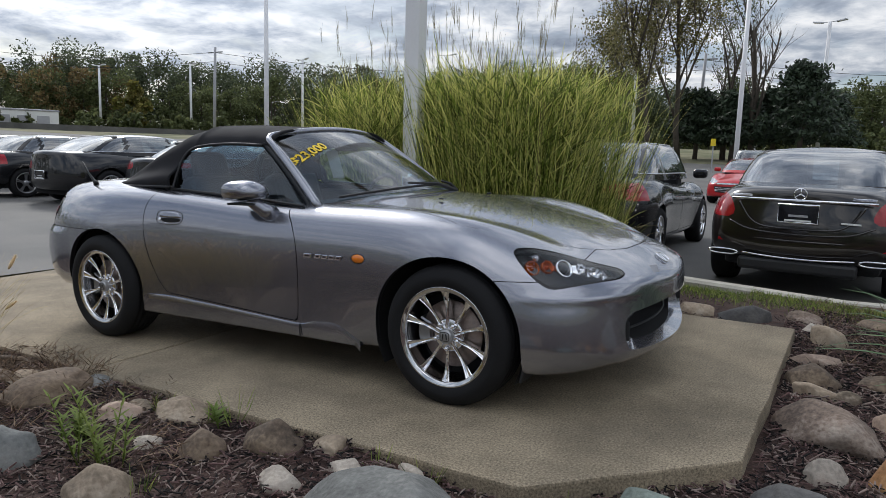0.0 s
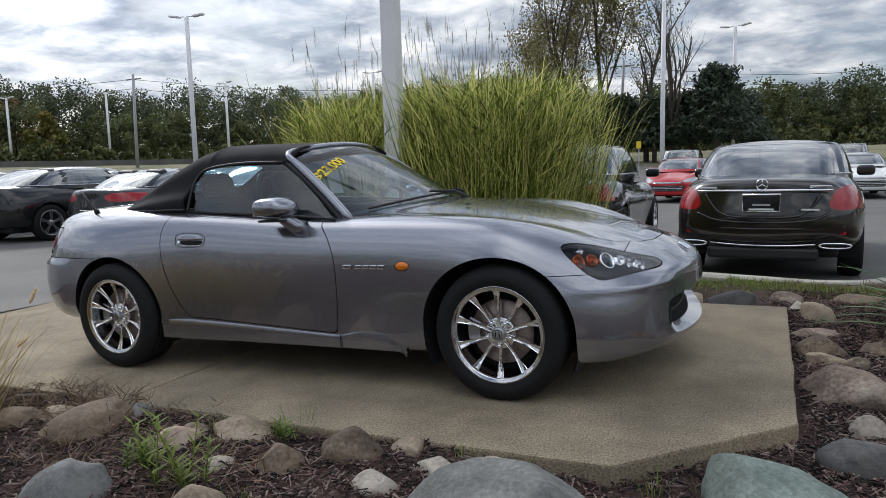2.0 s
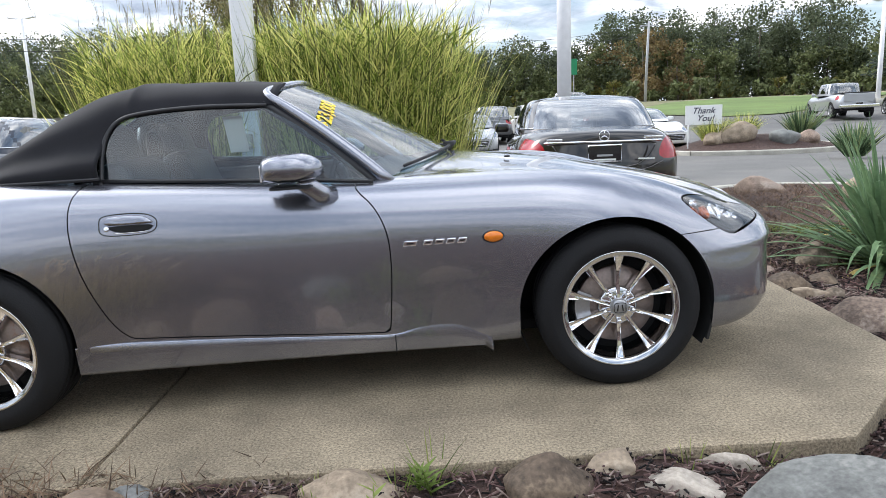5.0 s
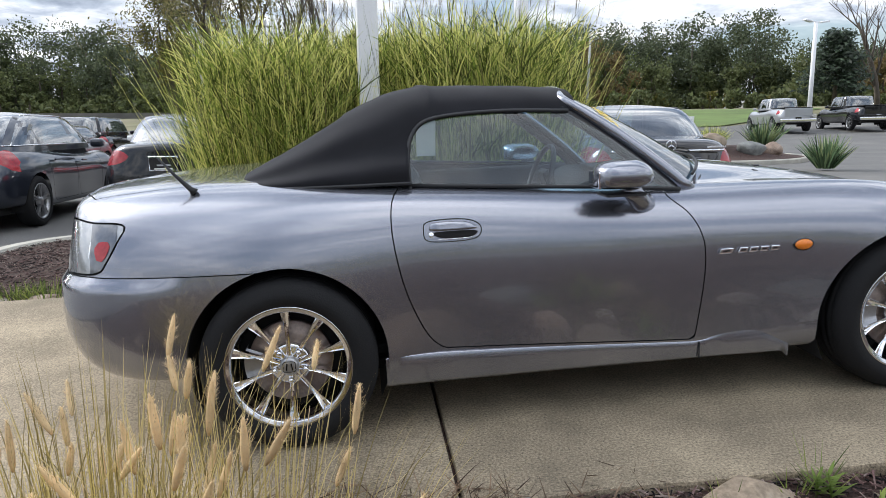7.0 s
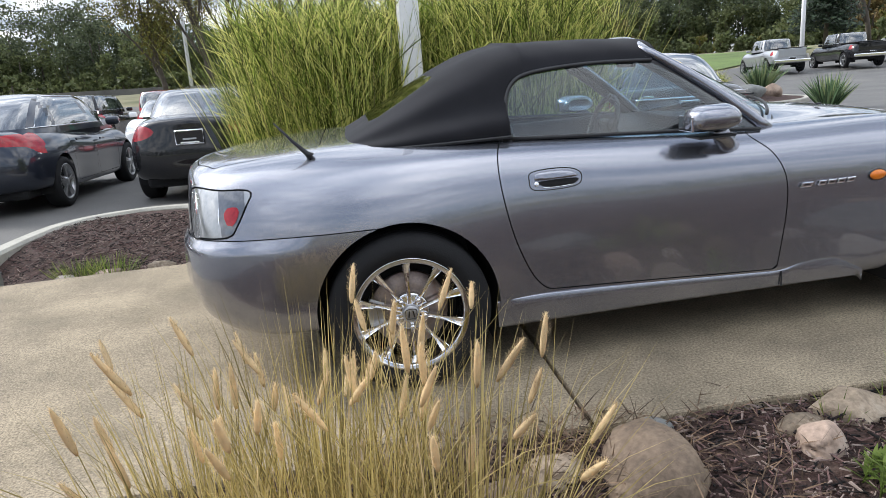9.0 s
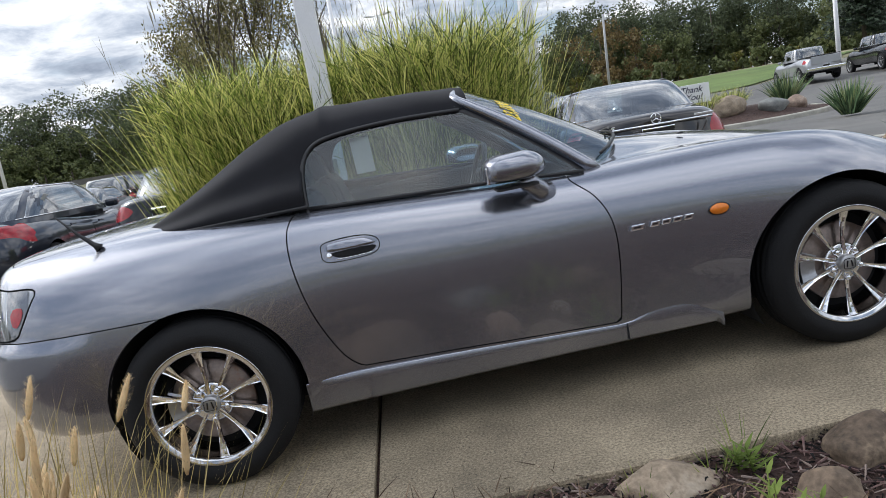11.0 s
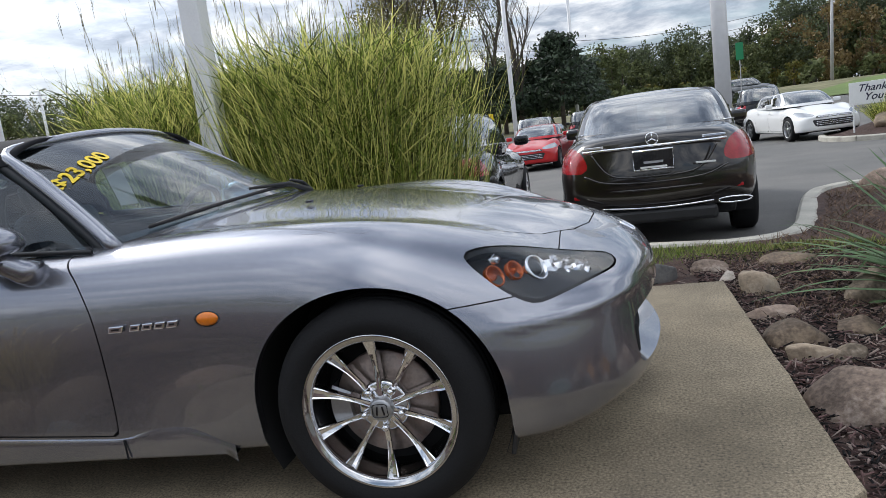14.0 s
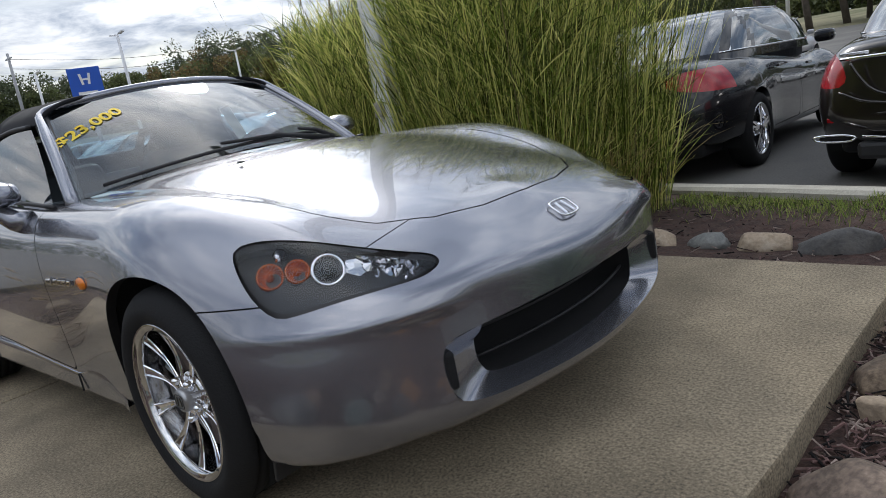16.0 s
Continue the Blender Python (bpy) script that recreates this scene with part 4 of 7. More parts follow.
            if nm == "projector":
                Vv, Ff = lathe([(r * 0.78, 0.003), (r * 0.6, 0.014), (r * 0.3, 0.021), (0, 0.023)], 24)
                obj("projector_lens", np.array([(Matrix.Translation(at(x, y, z)) @ q) @ Vector(v) for v in Vv]), Ff, M_GLOSSBLACK, car)
    for s in (-1, 1):
        lamp = tails[0 if s < 0 else 1]
        tv, tf = np.array([v.co[:] for v in lamp.data.vertices]), [tuple(p.vertices) for p in lamp.data.polygons]
        tv, red, _ = split(tv, tf, sdf(tv[:, 0], tv[:, 2], smooth_line([(-1.782, .770), (-1.835, .768), (-1.843, .735), (-1.827, .704), (-1.80, .72)], 4, True)))
        rv, rf = compact(tv, red)
        for nm, field, mt, lift in (("smoked_section", lambda P: np.maximum(-1.862 - P[:, 0], P[:, 0] + 1.76), M_SMOKED, 0.0012), ("lamp_divider", lambda P: np.abs(P[:, 0] + 1.866) - 0.0035, M_CHROME, 0.002)):
            sv, keep, _ = split(tv, tf, field(tv))
            if keep:
                sv, keep = compact(sv, keep)
                obj(nm, sv + np.array([-0.0005, s * lift, 0.0005]), keep, mt, lamp)
        obj("tail_inset", rv + np.array([-0.001, s * 0.003, 0.001]), rf, M_RED, lamp, "red reflector in the tail lamp")
    # intake: body-coloured reveal, dark throat, slats
    def recess(p):
        """Where a point of the rim goes at the back of the reveal."""
        y_ = p[1] * (0.74 if abs(p[1]) > 0.3 else 0.74 + 0.16 * (1 - abs(p[1]) / 0.3))
        top_ = p[2] > 0.40
        return Vector((1.985 - 0.36 * y_ * y_ - (0.035 if top_ else 0.055), y_, p[2] - 0.004 if top_ else 0.345 + (p[2] - 0.345) * 0.80))
    rim_p = intake
    in_p = [recess(p) for p in rim_p]
    back_p = [Vector((1.74, p.y * 0.96, p.z)) for p in in_p]
    n_ = len(rim_p)
    obj("intake_reveal", [*map(Vector, rim_p), *in_p], [(i, (i + 1) % n_, n_ + (i + 1) % n_, n_ + i) for i in range(n_)], M_SILVER, car)
    for s in (-1, 1):
        boxpart("bumper_vent", (0.050, 0.026, 0.090), pose(1.888, s * 0.494, 0.352, 0, 0, s * 32), M_DARK, car, 0.008, "dark slot beside the intake")
    obj("intake_throat", [*in_p, *back_p], [(i, (i + 1) % n_, n_ + (i + 1) % n_, n_ + i) for i in range(n_)] + [tuple(range(n_, 2 * n_))], M_DARK, car)
    for z in (0.322, 0.392):
        Vv, Ff = tube([(1.905 - 0.40 * y * y, y, z) for y in np.linspace(-0.37, 0.37, 13)], 0.005, 6)
        obj("grille_bar", Vv, Ff, M_BLACK, car)
    for s in (-1, 1):
        boxpart("bumper_dot", (0.004, 0.024, 0.012), pose(1.990, s * 0.10, 0.497, 0, -20, 0), M_PAPER, car, 0.001)
    # maker's mark on the nose: plain chrome frame and bars
    mk = Matrix.Translation((1.925, 0, 0.602)) @ Matrix.Rotation(radians(36), 4, "Y")
    Vv, Ff = tube([mk @ Vector((x, y, 0.004)) for x, y in smooth_line([(-.028, -.032), (-.028, .032), (0, .040), (.026, .030), (.026, -.030), (0, -.040)], 4, True)], 0.0035, 6, closed=True)
    em = obj("nose_badge", Vv, Ff, M_CHROME, car, "chrome nose badge")
    for s in (-1, 1):
        boxpart("badge_bar", (0.046, 0.011, 0.006), mk @ Matrix.Translation((0, s * 0.015, 0.004)) @ Matrix.Rotation(s * 0.12, 4, "Z"), M_CHROME, em, 0.002)
    Vv, Ff = tube([(1.975 - 0.36 * y * y - 0.15 * (z - 0.44), y, z) for y, z in smooth_line([(-.372, .435), (-.372, .475), (-.328, .478), (-.328, .438)], 3, True)], 0.0016, 5, closed=True)
    obj("tow_cover", Vv, Ff, M_DARK, car)

    # side details, both flanks
    for s in (-1, 1):
        Vv, Ff = lathe([(0.0, -0.010), (0.016, -0.009), (0.020, -0.004), (0.021, 0.006)], 20)
        Vv = np.array([(0.735 + v[0] * 1.75 if True else 0, s * 0.822 + (v[1] if s < 0 else -v[1]), 0.617 + v[2]) for v in Vv])
        obj("side_marker", Vv, Ff, M_AMBER, car, "amber side marker lamp")
        Vv, Ff = lathe([(0.020, -0.002), (0.024, -0.003), (0.025, 0.006)], 20)
        obj("marker_rim", np.array([(0.735 + v[0] * 1.7, s * 0.822 + (v[1] if s < 0 else -v[1]), 0.617 + v[2]) for v in Vv]), Ff, M_GLOSSBLACK, car)
        # model script as plain chrome strokes
        for i, (dx, w) in enumerate(((-0.118, 0.050), (-0.052, 0.034), (-0.010, 0.034), (0.032, 0.034), (0.074, 0.034))):
            b = boxpart("model_badge", (w, 0.005, 0.020), Matrix.Translation((0.545 + dx, s * 0.8235, 0.612)) @ SLANT, M_CHROME, car, 0.003)
            boxpart("badge_hollow", (w * 0.55, 0.006, 0.007), Matrix.Translation((0.545 + dx, s * 0.8240, 0.612)) @ SLANT, M_GLOSSBLACK, b, 0.001)
        # handle: dark seam, body-coloured flap above a black pocket with a bright lower edge
        hz, hx = 0.752, -0.595
        rim = smooth_line([(-.105, .0), (-.095, .032), (-.02, .040), (.06, .034), (.10, .012), (.095, -.022), (.05, -.036), (-.06, -.036), (-.098, -.026)], 4, True)
        Vv, Ff = tube([(hx + a, s * (skin_y(hx + a, hz + b) + 0.0005), hz + b) for a, b in rim], 0.0022, 6, closed=True)
        h = obj("door_handle", Vv, Ff, M_GLOSSBLACK, car, "flush door handle")
        plate("handle_flap", smooth_line([(-.074, .003), (-.083, .018), (-.066, .030), (-.01, .032), (.05, .028), (.079, .014), (.082, .003), (0, .002)], 3, True)[:, :2], s, M_SILVER, h, 0.009, hx, hz)
        plate("handle_recess", smooth_line([(-.066, -.003), (.078, -.003), (.078, -.020), (.04, -.026), (-.03, -.026), (-.062, -.016)], 3, True)[:, :2], s, M_DARK, h, 0.003, hx, hz)
        Vv, Ff = tube([(hx + a, s * (skin_y(hx + a, hz - .029) + 0.001), hz - .029 + 0.12 * abs(a) ** 1.5) for a in np.linspace(-.055, .07, 8)], 0.0022, 5)
        obj("handle_edge", Vv, Ff, M_CHROME, h)
        plate("lock", smooth_line([(-.010, 0), (0, .010), (.010, 0), (0, -.010)], 3, True)[:, :2], s, M_CHROME, h, 0.004, hx - 0.078, hz - 0.010)
        # sill crease
        ledge = np.array(smooth_line([(-.86, .296), (-.70, .302), (-.55, .298), (-.2, .283), (.2, .262), (.345, .257), (.40, .275), (.46, .288), (.57, .284), (.64, .262), (.69, .234), (.715, .212)], 6))
        g = []
        for x, z in ledge:
            def skin(zz):
                y0, y1 = np.interp(x, [p[0] for p in LOWER], [p[1] for p in LOWER]), np.interp(x, [p[0] for p in SILL], [p[1] for p in SILL])
                z0, z1 = np.interp(x, [p[0] for p in LOWER], [p[2] for p in LOWER]), np.interp(x, [p[0] for p in SILL], [p[2] for p in SILL])
                return y1 + (y0 - y1) * min(1, (zz - z1) / (z0 - z1))
            out_ = (0.008 if x < 0.3 else 0.0035 + 0.0045 * max(0, (0.4 - x) / 0.1)) * min(1, max(0.0, (0.715 - x) / 0.20)) * min(1, max(0.1, (x + 0.88) / 0.14))
            soft_ = 0.004 + 0.050 * min(1, max(0, (x - 0.36) / 0.1))
            zb = 0.190
            col_ = [(z + 0.004, -0.004), (z + 0.004 - soft_ * 0.4, out_ * 0.7), (z + 0.004 - soft_, out_)] + [(z + 0.004 - soft_ + (zb - z - 0.004 + soft_) * q, out_ * (1 - 0.25 * q)) for q in (0.3, 0.6, 0.9, 1.0)]
            g.append([(x, s * (skin(zz) + o), zz) for zz, o in col_] + [(x, s * (skin(zb) - 0.05), zb + 0.004)])
        patch(g, "side_skirt", M_SILVER, car)
        boxpart("skirt_seam", (0.0035, 0.006, 0.066), pose(0.343, s * 0.8015, 0.224), M_DARK, car, 0.001)
        # mirror
        Vv, Ff = [], []
        rows = []
        for t in np.linspace(0, 1, 9):
            ww = math.sin(math.pi * (0.12 + 0.76 * t)) ** 0.45
            rows.append((t, ww))
        n = 18
        for t, ww in rows:
            for i in range(n):
                a = 2 * math.pi * i / n
                c, d = math.cos(a), math.sin(a)
                px = 0.112 * ww * (abs(c) ** 0.5) * math.copysign(1, c)
                pz = 0.060 * ww * (abs(d) ** 0.6) * math.copysign(1, d) * (1.0 if c < 0.2 else 1.0 - 0.45 * (c - 0.2)) * (1.08 if d > 0 else 0.62)
                Vv.append((0.015 + px + 0.02 * (1 - t), s * (0.735 + 0.175 * t), 0.902 + pz + 0.006 * t))
        for q in range(len(rows) - 1):
            for i in range(n):
                Ff.append((q * n + i, q * n + (i + 1) % n, (q + 1) * n + (i + 1) % n, (q + 1) * n + i))
        Ff += [tuple(range(n)), tuple(range(8 * n, 9 * n))]
        mi = obj("door_mirror", Vv, Ff, M_SILVER, car, "body-coloured door mirror")
        Vv, Ff = tube([(0.05, s * 0.815, 0.872), (0.075, s * 0.80, 0.845), (0.105, s * 0.778, 0.815), (0.135, s * 0.74, 0.795)], [0.034, 0.034, 0.038, 0.046], 12, 1.0)
        obj("mirror_foot", Vv, Ff, M_SILVER, mi)
        boxpart("mirror_glass", (0.010, 0.110, 0.060), pose(-0.078, s * 0.820, 0.905, 0, 0, 0), M_CHROME, mi, 0.004)
        boxpart("mirror_base", (0.15, 0.12, 0.012), pose(0.02, s * 0.82, 0.850), M_BLACK, mi, 0.01)
    # antenna on the right rear deck
    Vv, Ff = tube([(-1.50, -0.655, 0.92), (-1.515, -0.655, 0.935), (-1.56, -0.66, 0.985), (-1.62, -0.66, 1.06)], [0.018, 0.010, 0.006, 0.003], 8)
    obj("antenna", Vv, Ff, M_BLACK, car, "short black rubber antenna")

    # windscreen, frame, seals
    def ws(u, v):
        """u up from the cowl to the header, v across from -1 to 1."""
        base = Vector((0.345 + 0.27 * (1 - v * v), 0.650 * v, 0.842 + 0.060 * (1 - v * v)))
        top = Vector((-0.115 + 0.085 * (1 - v * v), 0.525 * v, 1.195 + 0.047 * (1 - v * v)))
        p = base.lerp(top, u)
        return p + Vector((0.035, 0, 0.045)) * (0.9 * u * (1 - u))
    g = [[ws(u, v) for v in np.linspace(-0.985, 0.985, 31)] for u in np.linspace(0.0, 0.985, 19)]
    w = patch(g, "windscreen", M_GLASS, car, "clear laminated windscreen with a yellow price on it")
    w.visible_shadow = False
    path = [ws(u, -1) for u in np.linspace(-0.04, 0.93, 12)] + [ws(0.97, -0.985), ws(0.998, -0.955), ws(1.01, -0.90)] + [ws(1.012, v) for v in np.linspace(-0.8, 0.8, 15)] \
        + [ws(1.01, 0.90), ws(0.998, 0.955), ws(0.97, 0.985)] + [ws(u, 1) for u in np.linspace(0.93, -0.04, 12)]
    Vv, Ff = tube(path, [0.025 - 0.008 * min(1, max(0, (12 - abs(i - 20)) / 4)) for i in range(len(path))], 12, 1.0)
    obj("windscreen_frame", Vv, Ff, M_SILVER, car)
    Vv, Ff = tube([Vector((p[0] - 0.004, p[1] * 0.955, p[2] - 0.004)) for p in path], 0.0175, 8)
    obj("windscreen_seal", Vv, Ff, M_BLACK, car)
    Vv, Ff = tube([Vector((p[0] - 0.035, p[1] * 0.985, p[2] - 0.02)) for p in path], 0.022, 8)
    obj("pillar_seal", Vv, Ff, M_BLACK, car)
    # cowl panel and wipers
    patch([[Vector((0.345 + 0.27 * (1 - v * v) + dx, 0.655 * v, 0.842 + 0.058 * (1 - v * v) + dz)) for dx, dz in ((-0.05, -0.03), (0.02, -0.008), (0.06, -0.018))] for v in np.linspace(-1, 1, 25)], "cowl", M_BLACK, car)
    for y0, y1 in ((0.30, -0.56), (-0.28 + 0.62, 0.06)):
        pts = [ws(0.02, (y0 + (y1 - y0) * t) / 0.65) + Vector((0.012, 0, 0.014)) for t in np.linspace(0, 1, 14)]
        Vv, Ff = tube(pts, [0.007] * 14, 6)
        wi = obj("wiper", Vv, Ff, M_BLACK, car, "black wiper blade")
        pts = [ws(-0.05, y0 / 0.65) + Vector((0.03, 0, 0.01)), ws(0.00, (y0 * 0.7 + y1 * 0.3) / 0.65) + Vector((0.03, 0, 0.03)), ws(0.035, (y0 * 0.45 + y1 * 0.55) / 0.65) + Vector((0.014, 0, 0.03))]
        Vv, Ff = tube(pts, [0.014, 0.009, 0.006], 6)
        obj("wiper_arm", Vv, Ff, M_BLACK, wi)
    for y in (-0.27, 0.27):
        boxpart("washer_nozzle", (0.025, 0.018, 0.008), pose(0.86, y, 0.868), M_BLACK, car, 0.003)
    # price, hand-painted on the glass, rising to the right
    c = ws(0.655, -0.765)
    ux = (ws(0.745, -0.61) - ws(0.585, -0.97)).normalized()
    uy = (ws(0.80, -0.8) - ws(0.5, -0.8)).normalized()
    un = ux.cross(uy).normalized()
    fr = Matrix.Translation(c + un * 0.004) @ Matrix((ux, un.cross(ux), un)).transposed().to_4x4()
    price = words("$23,000", 0.088, fr, M_YELLOW, "price_writing", car, 0.0008, 0.1, 0.0022, "hand-painted yellow price")
    # the paint lies on the curved glass
    us, vs = np.linspace(0.3, 0.98, 60), np.linspace(-0.98, -0.4, 60)
    sheet = np.array([[ws(u, v) for v in vs] for u in us])
    for ob in price:
        for vert in ob.data.vertices:
            gap_ = np.array(vert.co) - sheet
            i, q = np.unravel_index((gap_ ** 2).sum(2).argmin(), (60, 60))
            i, q = min(i, 58), min(q, 58)
            n_g = Vector(np.cross(sheet[i + 1, q] - sheet[i, q], sheet[i, q + 1] - sheet[i, q])).normalized()
            if n_g.x < 0:
                n_g = -n_g
            vert.co += n_g * (0.0035 - (vert.co - Vector(sheet[i, q])).dot(n_g))

    # soft top: canvas over bows, with side openings and a glass rear window
    st = [(-.06, 1.250, .50, .555, .695), (-.22, 1.268, .50, .560, .697), (-.42, 1.277, .50, .562, .698), (-.60, 1.283, .50, .566, .70), (-.66, 1.279, .50, .570, .70), (-.78, 1.256, .495, .575, .70), (-.92, 1.200, .485, .575, .695),
          (-1.06, 1.125, .465, .57, .680), (-1.20, 1.045, .44, .55, .655), (-1.33, .975, .42, .52, .62), (-1.42, .930, .40, .50, .585)]
    lines = smooth_line(np.array(st), 7)
    g = []
    for x, zc, y1, y2, y3 in lines:
        zb = 0.915 if x > -1.25 else 0.915 + 0.01 * (-1.25 - x)
        zb = min(zb, zc - 0.004)
        k = (zc - zb) / (1.283 - 0.915)
        pts = [(0, zc), (y1 * .4, zc - .006 * k), (y1 * .8, zc - .022 * k), (y1 + .01, zc - .062 * k), (y2, zc - .125 * k), (y2 + (y3 - y2) * .40, zb + (zc - .125 * k - zb) * .55), (y3 - .004, zb + .06 * k), (y3, zb - 0.004)]
        cur = smooth_line(pts, 5)
        row = [(x, -y, z) for y, z in cur[::-1]] + [(x, y, z) for y, z in cur[1:]]
        ridge = 0.006 * math.exp(-((x + .63) / .02) ** 2) + 0.004 * math.exp(-((x + .08) / .03) ** 2)
        g.append([(a, b, c + ridge + 0.0035 * noise.noise((a * 9, b * 7, c * 9))) for a, b, c in row])
    g = np.array(g)
    m_, k_ = g.shape[:2]
    Vt = g.reshape(-1, 3)
    Ft = [(i * k_ + q, i * k_ + q + 1, (i + 1) * k_ + q + 1, (i + 1) * k_ + q) for i in range(m_ - 1) for q in range(k_ - 1)]
    OPEN = smooth_line([(-.728, .86), (-.732, .99), (-.715, 1.075), (-.665, 1.130), (-.56, 1.152), (-.35, 1.160), (-.10, 1.150)], 5).tolist() + [(.1, 1.15), (.1, .80), (-.70, .80)]
    Vt, _, Ft = split(Vt, Ft, np.where(np.abs(Vt[:, 1]) > 0.3, sdf(Vt[:, 0], Vt[:, 2], OPEN), 1.0))
    REARGLASS = [(-.97, .30), (-.97, -.30), (-1.00, -.36), (-1.23, -.37), (-1.26, -.30), (-1.26, .30), (-1.23, .37), (-1.00, .36)]
    Vt, gl, Ft = split(Vt, Ft, np.where(Vt[:, 2] > 0.95, sdf(Vt[:, 0], Vt[:, 1], REARGLASS), 1.0))
    top = obj("soft_top", *compact(Vt, Ft), M_FABRIC, car, "black canvas folding top, raised")
    so = top.modifiers.new("thickness", "SOLIDIFY")
    so.thickness, so.offset = 0.012, -1
    rg = obj("rear_window", *compact(Vt, gl), M_GLASS, car, "glass rear window set in the canvas")
    rg.visible_shadow = False
    for s in (-1, 1):
        # piping at the foot of the canvas
        pts = [(x, s * y3, (0.915 if x > -1.25 else 0.915 + 0.01 * (-1.25 - x)) + 0.002) for x, zc, y1, y2, y3 in lines if x < -0.72]
        Vv, Ff = tube(pts, 0.007, 6)
        obj("canvas_piping", Vv, Ff, M_BLACK, car)
        # side glass
        pane = [(-.735, .86), (-.738, .99), (-.72, 1.08), (-.67, 1.138), (-.56, 1.160), (-.35, 1.168), (-.13, 1.158), (.02, 1.065), (.15, .965), (.30, .83), (.28, .80), (-.72, .82)]
        xs, zs = np.linspace(-.76, .34, 45), np.linspace(.78, 1.20, 18)
        gv = np.array([(x, s * (0.692 - (z - 0.85) * 0.42), z) for x in xs for z in zs])
        gf = [(i * 18 + q, i * 18 + q + 1, (i + 1) * 18 + q + 1, (i + 1) * 18 + q) for i in range(44) for q in range(17)]
        gv, gi, _ = split(gv, gf, sdf(gv[:, 0], gv[:, 2], pane))
        sg = obj("side_window", *compact(gv, gi), M_GLASS, car, "raised door window")
        sg.visible_shadow = False
        # seal along the belt
        Vv, Ff = tube([(x, s * (0.694 - (z - 0.85) * 0.30), z) for x, z in ((-.76, .908), (-.4, .886), (0, .862), (.20, .846), (.30, .838))], 0.008, 6)
        obj("belt_seal", Vv, Ff, M_BLACK, car)
        Vv, Ff = tube([(x, s * (0.697 - (z - 0.85) * 0.42), z) for x, z in OPEN[:31]], 0.009, 6)
        obj("window_seal", Vv, Ff, M_BLACK, car)
        # inner door card
        boxpart("door_card", (1.0, 0.05, 0.5), pose(-0.23, s * 0.64, 0.60), M_CARPET, car, 0.02)

    # cockpit
    boxpart("cockpit_floor", (1.5, 1.2, 0.04), pose(-0.25, 0, 0.26), M_CARPET, car, 0.01)
    boxpart("rear_bulkhead", (0.10, 1.22, 0.62), pose(-1.0, 0, 0.60, 0, -12, 0), M_CARPET, car, 0.03)
    dash = [[(0.28 - 0.18 * math.sin(t) + 0.16 * (1 - v * v), 0.62 * v, 0.66 + 0.20 * math.cos(t * 0.9) * (0.92 + 0.08 * (1 - v * v))) for v in np.linspace(-1, 1, 21)] for t in np.linspace(0.0, 2.2, 12)]
    patch(dash, "dashboard", M_CARPET, car)
    patch([[(0.28 + 0.30 * (1 - v * v) * k + 0.02, 0.62 * v, 0.858 - 0.012 * k) for v in np.linspace(-1, 1, 21)] for k in np.linspace(-0.2, 1.02, 5)], "dash_top", M_CARPET, car)
    for y in (-0.34, 0.34):
        se = new("seat")
        se.parent = car
        for nm, sz, p in (("seat_cushion", (0.50, 0.48, 0.16), pose(-0.36, y, 0.40, 0, -6, 0)), ("seat_back", (0.14, 0.46, 0.56), pose(-0.68, y, 0.70, 0, -18, 0)), ("headrest", (0.10, 0.26, 0.20), pose(-0.79, y, 1.02, 0, -16, 0))):
            boxpart(nm, sz, p, M_LEATHER, se, 0.055, seg=3)
        Vv, Ff = tube([(-0.90, y - 0.17, 0.80), (-0.91, y - 0.165, 1.00), (-0.915, y - 0.12, 1.085), (-0.915, y, 1.10), (-0.915, y + 0.12, 1.085), (-0.91, y + 0.165, 1.00), (-0.90, y + 0.17, 0.80)], 0.024, 8)
        obj("roll_hoop", Vv, Ff, M_BLACK, car)
    Vv, Ff = tube([(0.02 + 0.05 * math.sin(a) * 1.2, 0.34 + 0.175 * math.cos(a), 0.80 + 0.165 * math.sin(a)) for a in np.linspace(0, 2 * math.pi, 28, endpoint=False)], 0.014, 8, closed=True)
    sw = obj("steering_wheel", Vv, Ff, M_BLACK, car)
    boxpart("wheel_boss", (0.05, 0.16, 0.12), pose(0.06, 0.34, 0.79, 0, -20, 0), M_BLACK, sw, 0.02)
    boxpart("rear_view_mirror", (0.03, 0.20, 0.055), pose(0.03, 0, 1.145, 0, 10, 0), M_BLACK, car, 0.012)
    boxpart("window_sheet", (0.105, 0.003, 0.215), pose(-0.55, 0.585, 1.03, 22, 0, 0), M_SHEET, car, 0.001, "white price sheet inside the window")
    return car


roadster()

# ---- parked vehicles ----
def stretch(line, rear, front, wb, width, tops, sill):
    """A feature line of the roadster's skin re-proportioned: ends, wheelbase, width and height of the deck along the car."""
    out = []
    for (x, y, z), (xm, _, zm) in zip(line, MIDDLE):
        nx = float(np.interp(x, (-2.12, -1.2, 1.2, 2.05), (rear, -wb / 2, wb / 2, front)))
        row = float(np.interp(xm, (-1.95, -1.2, -0.25, 0.5, 1.2, 1.73), tops))
        nz = sill + (z - 0.165) / (zm - 0.165) * (row - sill)
        out.append((nx, y * width / 1.75, nz))
    return out


WHEEL_MESH = {}


